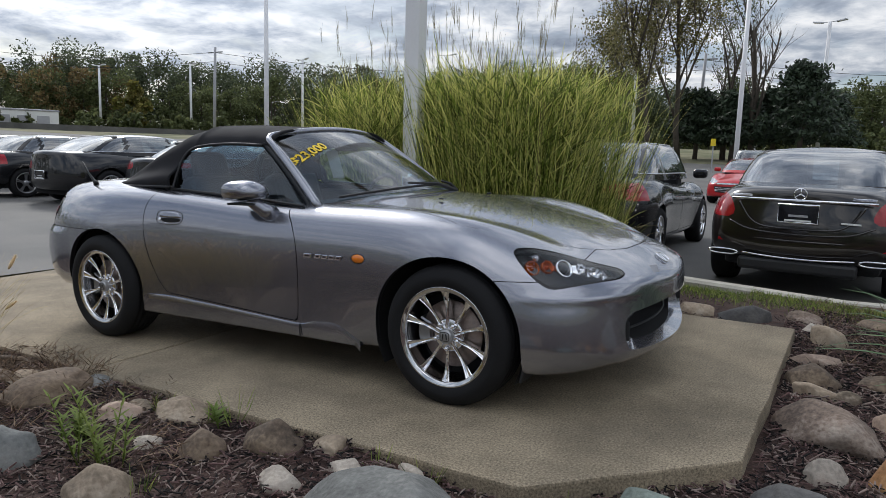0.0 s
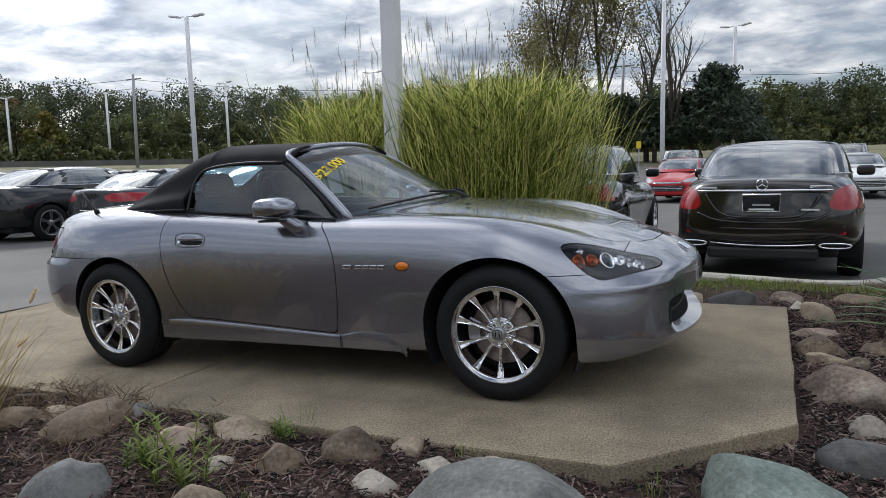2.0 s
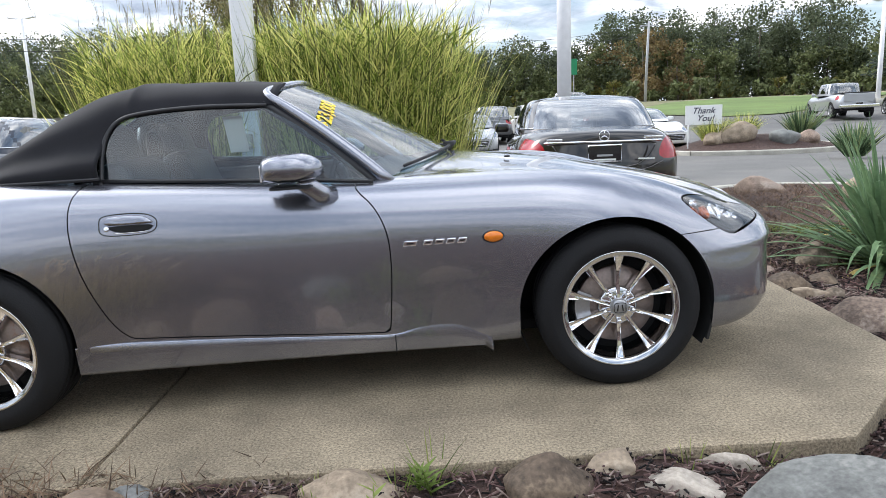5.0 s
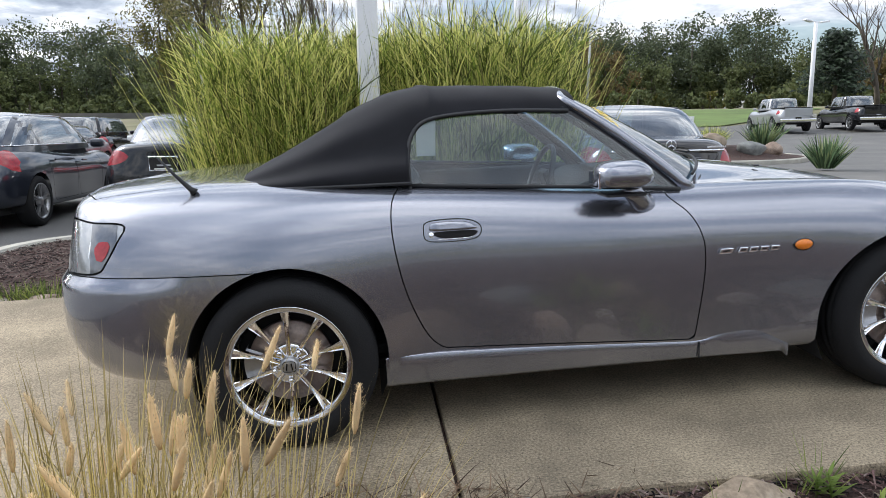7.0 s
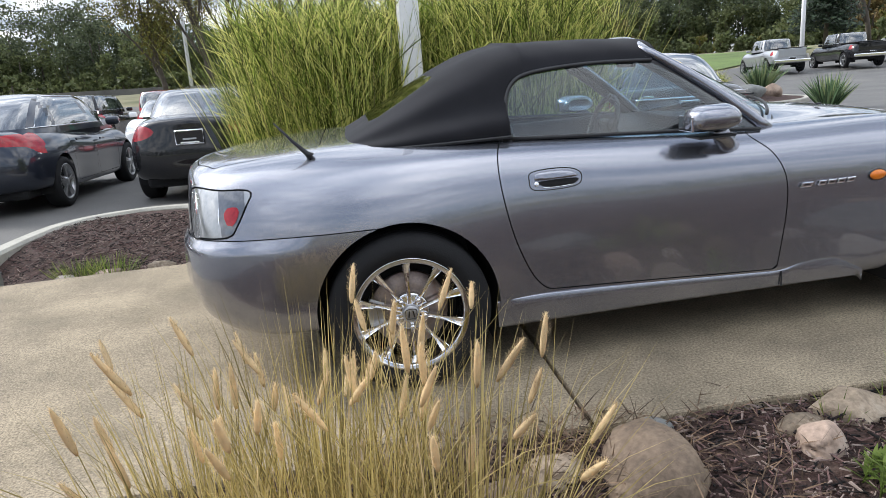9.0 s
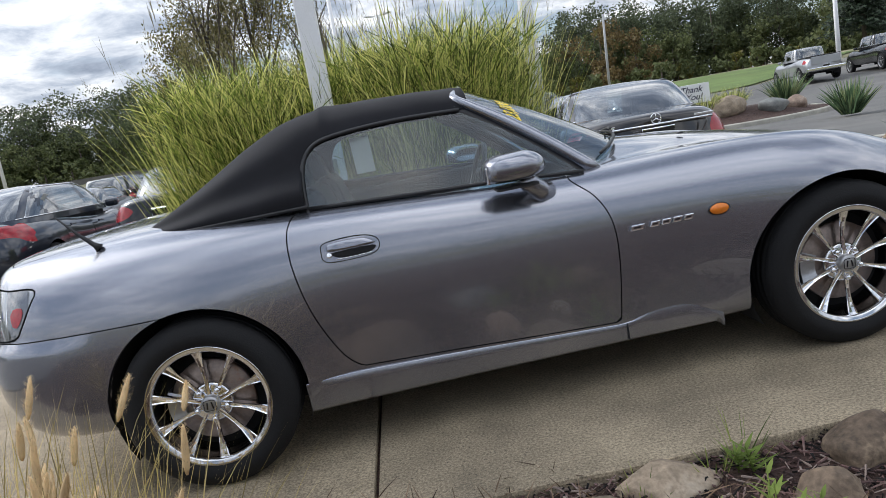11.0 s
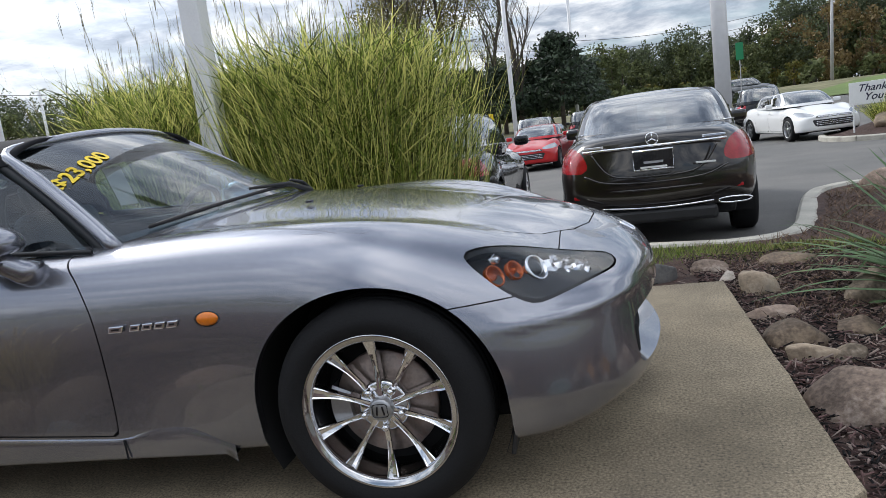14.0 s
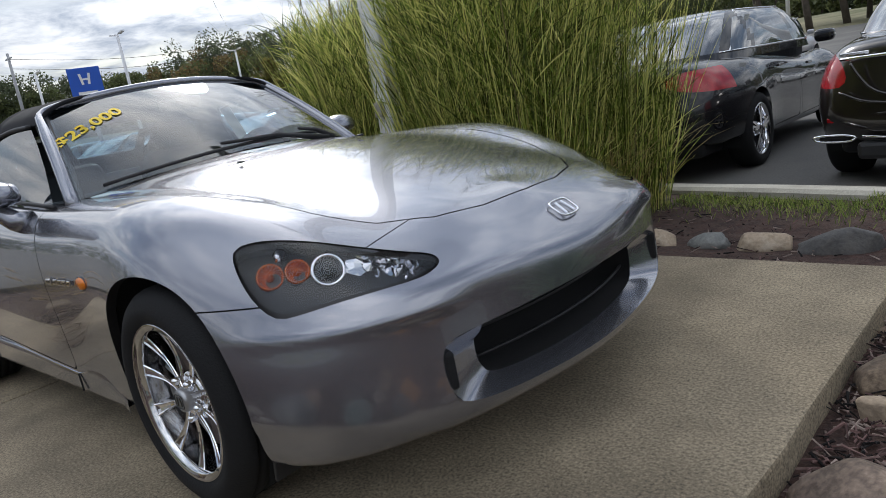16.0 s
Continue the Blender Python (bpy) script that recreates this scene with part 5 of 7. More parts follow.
def plain_wheel(parent, m, r, w, material, spokes):
    """A parked car's wheel: tyre, rim, spokes; the meshes are shared."""
    key = (round(r, 3), round(w, 3), material.name, spokes)
    e = new("wheel")
    e.parent, e.matrix_basis = parent, m
    if key not in WHEEL_MESH:
        rr = r * 0.70
        made = []
        V, F = lathe([(rr, -w / 2 + .01), (rr + .02, -w / 2 - .003), (r - .03, -w / 2), (r - .008, -w / 2 + .02), (r, -w / 2 + .04), (r, w / 2 - .04), (r - .02, w / 2), (rr, w / 2)], 40)
        made.append(obj("tyre", V, F, M_TYRE, e))
        V, F = lathe([(rr - .025, w / 2), (rr - .03, -w / 2 + .05), (rr - .012, -w / 2 + .008), (rr + .004, -w / 2 + .004), (rr + .003, -w / 2 + .014)], 40)
        made.append(obj("rim", V, F, material, e))
        # black disc added for the shade seen between the spokes
        V, F = lathe([(0, -w / 2 + .09), (rr - .02, -w / 2 + .09)], 24)
        made.append(obj("brake_shade", V, F, M_DARK, e))
        V, F = lathe([(0, -w / 2 + .005), (.05, -w / 2 + .008), (.065, -w / 2 + .03), (.07, -w / 2 + .06)], 24)
        made.append(obj("hub", V, F, material, e))
        for i in range(spokes):
            a = 2 * math.pi * i / spokes + math.pi / 2
            bm = bmesh.new()
            for s in (-1, 1):
                box(bm, (rr - .03, .03, .022), Matrix.Rotation(-a - s * 0.10, 4, "Y") @ Matrix.Translation(((rr + .01) / 2 + .01, -w / 2 + .025, 0)), 0.0)
            made.append(part("spoke", bm, material, e))
        WHEEL_MESH[key] = made
        return e
    for o in WHEEL_MESH[key]:
        c = o.copy()
        scene.collection.objects.link(c)
        c.parent = e
    return e


def greenhouse(car, body, base, top, zb, zt, wb_, wt_, glass_m, pillars, bow=0.10, roof_bow=0.05, trim=False):
    """Roof and windows: base and top are (rear x, front x) at the belt and at the roof."""
    n, lv = 96, 13
    rings = []
    ex = 2 / 4.6
    for t in list(np.linspace(0, 1, lv)):
        s = t ** 0.92
        xr, xf = base[0] + (top[0] - base[0]) * s, base[1] + (top[1] - base[1]) * s
        w = wb_ + (wt_ - wb_) * (t ** 1.15)
        z = zb + (zt - zb) * math.sin(t * math.pi / 2) ** 0.85
        ring = []
        for i in range(n):
            a = 2 * math.pi * i / n
            c, d = math.cos(a), math.sin(a)
            px = abs(c) ** ex * math.copysign(1, c)
            py = abs(d) ** ex * math.copysign(1, d)
            x = (xf + xr) / 2 + (xf - xr) / 2 * px + bow * (1 - py * py) * (1 if c > 0 else -0.6) * abs(px) * (1 - 0.5 * t)
            ring.append((x, w * py, z))
        rings.append(ring)
    for k in (0.93, 0.8, 0.55, 0.25, 0.0):
        r0 = rings[lv - 1]
        cx = (top[0] + top[1]) / 2
        rings.append([(cx + (x - cx) * k, y * k, zt + roof_bow * (1 - k * k)) for x, y, z in r0])
    V = [p for r in rings for p in r]
    G = {"paint": [], "side": [], "front": [], "rear": []}
    for q in range(len(rings) - 1):
        for i in range(n):
            f = (q * n + i, q * n + (i + 1) % n, (q + 1) * n + (i + 1) % n, (q + 1) * n + i)
            a = (2 * math.pi * (i + 0.5) / n)
            corner = abs((math.degrees(a) % 90) - 45)
            mid = np.mean([V[j] for j in f], 0)
            kind = "paint"
            if q < lv - 2:
                deg = math.degrees(a) % 360
                if 1 <= q <= lv - 3 or (q == 0 and False):
                    if (deg < 45 or deg > 315) and corner > 5:
                        kind = "front"
                    elif 135 < deg < 225 and corner > 5:
                        kind = "rear"
                    elif corner > 7 and not any(abs(mid[0] - p) < 0.045 for p in pillars) and q <= lv - 4:
                        kind = "side"
            G[kind].append(f)
    if trim:
        for lo, hi in ((49, 131), (229, 311)):
            ids = [i for i in range(n) if lo <= 360 * i / n <= hi]
            loop = [rings[1][i] for i in ids] + [rings[lv - 3][i] for i in reversed(ids)]
            tv, tf = tube([(x, y * 1.006, z) for x, y, z in loop], 0.009, 6, closed=True)
            obj("window_trim", tv, tf, M_CHROME, car, "bright window surround")
    V = np.array(V)
    roof = obj("roof", *compact(V, G["paint"]), body, car)
    for nm, key in (("windscreen", "front"), ("rear_window", "rear")):
        g = obj(nm, *compact(V, G[key]), glass_m, car)
        g.visible_shadow = False
    for s in (-1, 1):
        cuts = sorted([-9] + list(pillars) + [9])
        for a, b in zip(cuts, cuts[1:]):
            fs = [f for f in G["side"] if s * np.mean([V[j][1] for j in f]) > 0 and a < np.mean([V[j][0] for j in f]) < b]
            if fs:
                g = obj("side_window", *compact(V, fs), glass_m, car)
                g.visible_shadow = False
    # window line trim
    for s in (-1, 1):
        pts = [V[n + i] + np.array([0, s * 0.004, 0]) for i in range(n) if s * V[n + i][1] > 0.8 * wb_]
        if s < 0:
            pts = pts[::-1]
        Vv, Ff = tube(pts, 0.008, 5)
        obj("belt_trim", Vv, Ff, M_CHROME if body is not M_DARK else M_BLACK, car)
    return roof


def parked_car(name, m, body, dims, label, group="", rear_lamp=None, front_lamp=None, rim=None, spokes=5, plate=False, cabin=None, tail_mat=None, grille=None, seats=True, trim=False):
    """dims: rear, front, wheelbase, width, six deck heights from tail to nose, sill, wheel radius."""
    rear, front, wb, width, tops, sill, r = dims
    car = thing(name, m, label, "car", group)
    L = [stretch(l, rear, front, wb, width, tops, sill) for l in (MIDDLE, DECK, VALLEY, CREST, SHOULDER, FLANK, LOWER, SILL, UNDER)]
    V, F, N = shell_surface(L, 200, 5)
    for s in (-1, 1):
        V, _, F = split(V, F, arch(V, s * wb / 2, r, r * 1.13, r * 1.13))
    if cabin:
        (xr, xf), _, _, _, hw, _ = cabin[:6]
        cab = [(xr + .1, -hw * .86), (xf - .12, -hw * .86), (xf + .02, 0), (xf - .12, hw * .86), (xr + .1, hw * .86), (xr - .02, 0)]
        V, _, F = split(V, F, np.where(V[:, 2] > 0.6 * tops[2], sdf(V[:, 0], V[:, 1], cab), 1.0))
    if rear_lamp is not None:
        V, a, F = split(V, F, np.where(V[:, 0] < rear + 0.62, sdf(np.abs(V[:, 1]), V[:, 2], rear_lamp), 1.0))
        for s in (-1, 1):
            g = [f for f in a if s * np.mean([V[i][1] for i in f]) > 0]
            if g:
                obj("tail_lamp", *compact(V, g), tail_mat or M_RED, car, "red tail lamp")
    if front_lamp is not None:
        V, a, F = split(V, F, np.where(V[:, 0] > front - 0.75, sdf(np.abs(V[:, 1]), V[:, 2], front_lamp), 1.0))
        for s in (-1, 1):
            g = [f for f in a if s * np.mean([V[i][1] for i in f]) > 0]
            if g:
                obj("headlamp", *compact(V, g), M_TAILCLEAR, car, "clear headlamp")
    for mesh_ in grille or ():
        V, a, F = split(V, F, np.where(V[:, 0] > front - 0.5, sdf(V[:, 1], V[:, 2], mesh_), 1.0))
        if a:
            gr = obj("grille", *compact(V, a), M_BLACK, car, "black mesh grille")
            zs_, wide_ = [p[1] for p in mesh_], max(p[0] for p in mesh_)
            for k in range(1, 4):
                zz = min(zs_) + (max(zs_) - min(zs_)) * k / 4
                near = V[np.argsort(np.abs(V[:, 2] - zz) + 0.3 * np.abs(V[:, 1]) - 0.2 * V[:, 0])[0]]
                Vv, Ff = tube([(near[0] + 0.004 - 0.16 * y * y, y, zz) for y in np.linspace(-wide_ * 0.86, wide_ * 0.86, 9)], 0.007, 5)
                obj("grille_bar", Vv, Ff, M_CHROME, gr)
    # dark lower edge
    V, low, F = split(V, F, V[:, 2] - (sill + 0.035))
    obj("lower_trim", *compact(V, low), M_BLACK, car)
    # doors
    x0, x1 = -wb / 2 + r * 1.25, wb / 2 - r * 1.30
    xm = (x0 + x1) / 2 - 0.02
    for a, b in ((x0, xm), (xm, x1)):
        D = [(a + .10, sill + .10), (b, sill + .10), (b, 3), (a, 3), (a, sill + .55)]
        V, d, F = split(V, F, np.where(np.abs(V[:, 1]) > width * 0.38, sdf(V[:, 0], V[:, 2], D) - 0.003, 1.0))
        V, d, _ = split(V, d, sdf(V[:, 0], V[:, 2], D) + 0.003)
        for s in (-1, 1):
            g = [f for f in d if s * np.mean([V[i][1] for i in f]) > 0]
            if g:
                o = obj("door", *compact(V, g), body, car)
                zz = float(np.interp((a + b) / 2, (-1, 0, 1), tops[1:4])) - 0.16
                boxpart("door_handle", (0.16, 0.03, 0.028), pose(a + 0.22, s * width * 0.482, zz), body, o, 0.01)
    obj("body_shell", *compact(V, F), body, car)
    boxpart("underbody", (front - rear - 0.5, width * 0.74, 0.30), pose((front + rear) / 2, 0, sill + 0.16), M_DARK, car, 0.05)
    for sx in (-1, 1):
        for s in (-1, 1):
            g = [[(sx * wb / 2 + r * 1.14 * math.cos(t), s * y, r + r * 1.14 * math.sin(t)) for y in (width * .27, width * .46)] for t in np.linspace(-0.3, math.pi + 0.3, 15)]
            patch(g, "wheel_well", M_DARK, car)
            mm = Matrix.Translation((sx * wb / 2, s * (width / 2 - 0.125), r)) @ (Matrix() if s < 0 else Matrix.Rotation(math.pi, 4, "Z"))
            plain_wheel(car, mm, r, 0.22, rim or M_ALLOY, spokes)
    if cabin:
        base, top, zb, zt, hw, ht, pillars = cabin
        greenhouse(car, body, base, top, zb, zt, hw, ht, M_TINT, pillars, trim=trim)
        if seats:
            for x in (base[0] * 0.38 + base[1] * 0.62 - 0.45, base[0] * 0.70 + base[1] * 0.30):
                for s in (-0.38, 0.38):
                    boxpart("seat", (0.16, 0.46, zt - zb + 0.18), pose(x, s, zb + 0.12, 0, -14, 0), M_LEATHER, car, 0.06)
            boxpart("dashboard", (0.35, width * 0.7, 0.22), pose(base[1] - 0.35, 0, zb - 0.06), M_CARPET, car, 0.06)
            boxpart("parcel_shelf", (0.5, width * 0.62, 0.04), pose(base[0] + 0.45, 0, zb - 0.02), M_CARPET, car, 0.01)
        for s in (-1, 1):
            mi = boxpart("door_mirror", (0.13, 0.20, 0.13), pose(base[1] - 0.62, s * (width / 2 + 0.06), zb + 0.08), body, car, 0.045, seg=3)
    if plate:
        px, pz = plate
        p = boxpart("number_plate", (0.012, 0.33, 0.165), pose(px, 0, pz), M_GLOSSBLACK, car, 0.004, "dealer plate in a bright frame")
        Vv, Ff = tube([(px - 0.012, y, pz + z) for y, z in ((-.165, -.082), (-.165, .082), (.165, .082), (.165, -.082))], 0.010, 6, closed=True)
        obj("plate_frame", Vv, Ff, M_CHROME, p)
        boxpart("plate_lettering", (0.008, 0.22, 0.016), pose(px - 0.014, 0, pz - 0.062), M_PAPER, p, 0.001)
        boxpart("plate_lettering", (0.004, 0.16, 0.02), pose(px - 0.008, 0, pz - 0.02), M_GREYPOLE, p, 0.001)
    return car


P_BROWN = paint("dark_brown_paint", (0.020, 0.016, 0.015), metal=0.3, rough=0.3)
P_BLACK = paint("black_paint", (0.012, 0.012, 0.014), rough=0.25)
P_BLUEGREY = paint("dark_blue_grey_paint", (0.026, 0.031, 0.046), metal=0.5, rough=0.3)
P_RED = paint("red_paint", (0.48, 0.018, 0.022), rough=0.3)
P_WHITE = paint("white_paint", (0.78, 0.78, 0.77), rough=0.35)
P_SILVER = paint("silver_paint", (0.42, 0.43, 0.45), metal=0.7, rough=0.38)
P_GREY = paint("grey_paint", (0.16, 0.165, 0.175), metal=0.6, rough=0.36)
SEDAN = (-2.36, 2.33, 2.84, 1.82, (1.03, 1.06, 0.98, 0.99, 0.93, 0.80), 0.20, 0.33)
SEDAN_CABIN = ((-1.72, 1.02), (-0.95, 0.20), 0.965, 1.385, 0.80, 0.58, (-0.98, 0.03))
LAMP_REAR = smooth_line([(.50, .86), (.62, .95), (.80, .965), (1.0, .95), (1.0, .78), (.80, .745), (.62, .77)], 3, True)
LAMP_FRONT = smooth_line([(.48, .70), (.62, .76), (.86, .82), (1.0, .80), (.86, .68), (.66, .64), (.5, .65)], 3, True)
GRILLE_WIDE = [[(-.44, .655), (-.50, .60), (.50, .60), (.44, .655)], [(-.56, .545), (-.48, .36), (.48, .36), (.56, .545)]]


def at_lot(x, y, heading, tilt=0.0):
    """A vehicle's pose on the lot; heading: degrees from +y towards +x."""
    return Matrix.Translation((x, y, lot_height(x, y))) @ Matrix.Rotation(radians(90 - heading), 4, "Z")


def executive_saloon():
    m = at_lot(2.46, 6.02, 4.6)
    red = smooth_line([(.575, .775), (.60, .86), (.66, .93), (.78, .958), (1.0, .935), (1.0, .77), (.80, .728), (.62, .728)], 3, True)
    car = parked_car("executive_saloon", m, P_BROWN, (-2.36, 2.33, 2.84, 1.81, (1.04, 1.07, 0.98, 0.99, 0.93, 0.80), 0.24, 0.335), "dark brown executive saloon with red tail lamps, parked beyond the kerb",
                     "cars in the lot", red, LAMP_FRONT, M_ALLOY, 5, (-2.385, 0.80), ((-1.74, 1.02), (-0.92, 0.20), 0.985, 1.40, 0.80, 0.60, (-1.02, 0.03)))
    # trunk strip, star, scripts, exhausts, bumper trim
    Vv, Ff = tube([(-2.372 + 0.22 * (y / 0.8) ** 2, y, 0.912 + 0.006 * (1 - (y / .7) ** 2)) for y in np.linspace(-.60, .60, 17)], 0.014, 6, 0.9)
    obj("chrome_strip", Vv, Ff, M_CHROME, car, "chrome strip across the trunk lid")
    Vv, Ff = tube([(-2.352, 0.052 * math.cos(a), 0.975 + 0.052 * math.sin(a)) for a in np.linspace(0, 2 * math.pi, 24, endpoint=False)], 0.005, 6, closed=True)
    st = obj("trunk_badge", Vv, Ff, M_CHROME, car, "round chrome badge")
    for i in range(3):
        a = math.pi / 2 + i * 2 * math.pi / 3
        Vv, Ff = tube([(-2.354, 0, 0.975), (-2.354, 0.05 * math.cos(a), 0.975 + 0.05 * math.sin(a))], [0.007, 0.003], 5)
        obj("badge_spoke", Vv, Ff, M_CHROME, st)
    for y, w in ((0.50, 0.17), (-0.50, 0.19)):
        boxpart("model_script", (0.006, w, 0.022), pose(-2.31, y, 0.945 if y > 0 else 0.95, 0, 0, 9 if y > 0 else -9), M_CHROME, car, 0.004)
    boxpart("dealer_script", (0.006, 0.16, 0.016), pose(-2.375, -0.42, 0.735, 0, 0, -8), M_PAPER, car, 0.002)
    for pts in ([(-.52, .885), (-.47, .80), (-.40, .715), (-.28, .665), (0, .655), (.28, .665), (.40, .715), (.47, .80), (.52, .885)], [(-.60, .70), (-.40, .625), (0, .605), (.40, .625), (.60, .70)]):
        Vv, Ff = tube([(-2.366 + 0.16 * y * y + 0.02 * (0.8 - z), y, z) for y, z in smooth_line(pts, 4)], 0.009, 6)
        obj("trunk_crease", Vv, Ff, P_BROWN, car)
    for s in (-1, 1):
        Vv, Ff = tube([(-2.31, s * y, z) for y, z in smooth_line([(.50, .392), (.57, .412), (.72, .412), (.77, .395), (.72, .372), (.56, .368)], 3, True)], 0.008, 6, closed=True)
        ex = obj("exhaust_tip", Vv, Ff, M_CHROME, car, "chrome exhaust surround")
        boxpart("exhaust_hole", (0.02, 0.21, 0.032), pose(-2.30, s * 0.63, 0.392), M_DARK, ex, 0.015)
        boxpart("bumper_reflector", (0.015, 0.14, 0.03), pose(-2.20, s * 0.66, 0.50, 0, 0, -s * 26), M_RED, car, 0.005)
    Vv, Ff = tube([(-2.335 + 0.10 * (y / .7) ** 2, y, 0.378 + 0.02 * (abs(y) / .5) ** 2) for y in np.linspace(-.47, .47, 13)], 0.010, 6)
    obj("bumper_strip", Vv, Ff, M_CHROME, car)
    Vv, Ff = tube([(-2.375 + 0.28 * (y / .8) ** 2, y, 0.545) for y in np.linspace(-.72, .72, 17)], 0.010, 6)
    obj("bumper_crease", Vv, Ff, P_BROWN, car)
    boxpart("diffuser", (0.10, 1.0, 0.12), pose(-2.27, 0, 0.30), M_BLACK, car, 0.03)


executive_saloon()
parked_car("saloon", at_lot(-0.20, 6.60, 0.0), P_BLACK, (-2.50, 2.38, 2.83, 1.85, (1.05, 1.08, 0.99, 0.99, 0.93, 0.80), 0.20, 0.34), "black mid-size saloon with bright window trim, behind the tall grass", "cars in the lot",
           smooth_line([(.42, .90), (.60, .97), (1.0, .96), (1.0, .80), (.80, .78), (.55, .82)], 3, True), LAMP_FRONT, M_CHROME, 5, (-2.52, 0.72), ((-1.95, 1.10), (-1.05, 0.22), 1.00, 1.47, 0.81, 0.59, (-1.15, -0.02)), trim=True)
parked_car("saloon", at_lot(-6.02, 7.65, 0.0), P_BLUEGREY, (-2.32, 2.30, 2.70, 1.80, (1.05, 1.06, 0.96, 0.97, 0.91, 0.76), 0.19, 0.33), "dark blue-grey saloon with a sloping roof on asphalt", "cars in the lot",
           smooth_line([(.36, .95), (.60, 1.00), (1.0, .97), (1.0, .72), (.84, .74), (.74, .84), (.5, .87)], 3, True), LAMP_FRONT, M_ALLOY, 5, (-2.34, 0.66), ((-2.02, 1.15), (-0.95, 0.22), 0.965, 1.46, 0.79, 0.57, (-1.2, 0.0)), trim=True)
parked_car("saloon", at_lot(-3.32, 7.75, 0.0), P_BLACK, (-2.30, 2.30, 2.70, 1.78, (1.07, 1.10, 0.97, 0.98, 0.92, 0.78), 0.19, 0.325), "black saloon with red tail lamps, partly behind the grass", "cars in the lot",
           smooth_line([(.44, .90), (.58, .98), (.90, .985), (1.0, .97), (1.0, .80), (.62, .81)], 3, True), LAMP_FRONT, M_ALLOY, 5, (-2.33, 0.82), ((-1.66, 1.0), (-0.90, 0.22), 0.97, 1.42, 0.78, 0.58, (-0.9, 0.05)))
parked_car("sports_coupe", at_lot(-8.7, 7.1, 0.0), P_BLACK, (-2.28, 2.48, 2.80, 1.90, (1.02, 1.05, 0.97, 0.98, 0.95, 0.80), 0.18, 0.35), "black sports coupe with a rear spoiler, among parked cars", "cars in the lot",
           smooth_line([(.40, .92), (.86, .93), (.88, .80), (.42, .80)], 3, True), LAMP_FRONT, M_ALLOY, 5, (-2.30, 0.55), ((-1.80, 0.95), (-0.85, 0.15), 0.97, 1.33, 0.80, 0.58, (-0.65,)))
parked_car("saloon", at_lot(-11.4, 6.9, 0.0), P_BLACK, (-2.45, 2.55, 3.05, 1.90, (1.10, 1.12, 1.02, 1.02, 0.98, 0.85), 0.18, 0.36), "large black saloon with a full-width tail panel", "cars in the lot",
           smooth_line([(.10, .98), (.85, .98), (.90, .84), (.10, .84)], 3, True), LAMP_FRONT, M_ALLOY, 5, (-2.47, 0.60), ((-2.05, 1.05), (-1.0, 0.2), 1.02, 1.43, 0.82, 0.60, (-1.05, 0.02)), tail_mat=M_GLOSSBLACK)
for x, y, c, lab in ((-14.2, 6.6, P_BLACK, "black saloon among the parked cars"), (-17.8, 7.6, P_GREY, "grey saloon among the parked cars"), (-20.7, 7.6, P_BLACK, "black saloon among the parked cars"),
                     (-23.6, 7.6, P_WHITE, "white saloon among the parked cars")):
    parked_car("saloon", at_lot(x, y, 0.0), c, SEDAN, lab, "cars in the lot", LAMP_REAR, LAMP_FRONT, M_ALLOY, 5, (-2.38, 0.72), SEDAN_CABIN)
parked_car("saloon", at_lot(-0.10, 20.9, 187.0), P_RED, (-2.30, 2.30, 2.70, 1.80, (1.05, 1.08, 0.98, 0.99, 0.93, 0.78), 0.19, 0.33), "bright red saloon facing the kerb from the next row", "cars in the lot",
           LAMP_REAR, LAMP_FRONT, M_ALLOY, 5, None, SEDAN_CABIN, grille=GRILLE_WIDE)
parked_car("saloon", at_lot(7.75, 20.6, 171.0), P_WHITE, (-2.50, 2.38, 2.83, 1.85, (1.05, 1.08, 0.99, 0.99, 0.93, 0.78), 0.20, 0.34), "white saloon with a black grille, driven up to the bed", "cars in the lot",
           LAMP_REAR, LAMP_FRONT, M_ALLOY, 5, None, SEDAN_CABIN, grille=GRILLE_WIDE)
parked_car("saloon", at_lot(5.15, 22.8, 178.0), P_WHITE, SEDAN, "white saloon half hidden behind the brown one", "cars in the lot", LAMP_REAR, LAMP_FRONT, M_ALLOY, 5, None, SEDAN_CABIN, grille=GRILLE_WIDE)
parked_car("saloon", at_lot(1.95, 21.2, 182.0), P_SILVER, SEDAN, "silver saloon facing the brown one", "cars in the lot", LAMP_REAR, LAMP_FRONT, M_ALLOY, 5, None, SEDAN_CABIN, grille=GRILLE_WIDE)

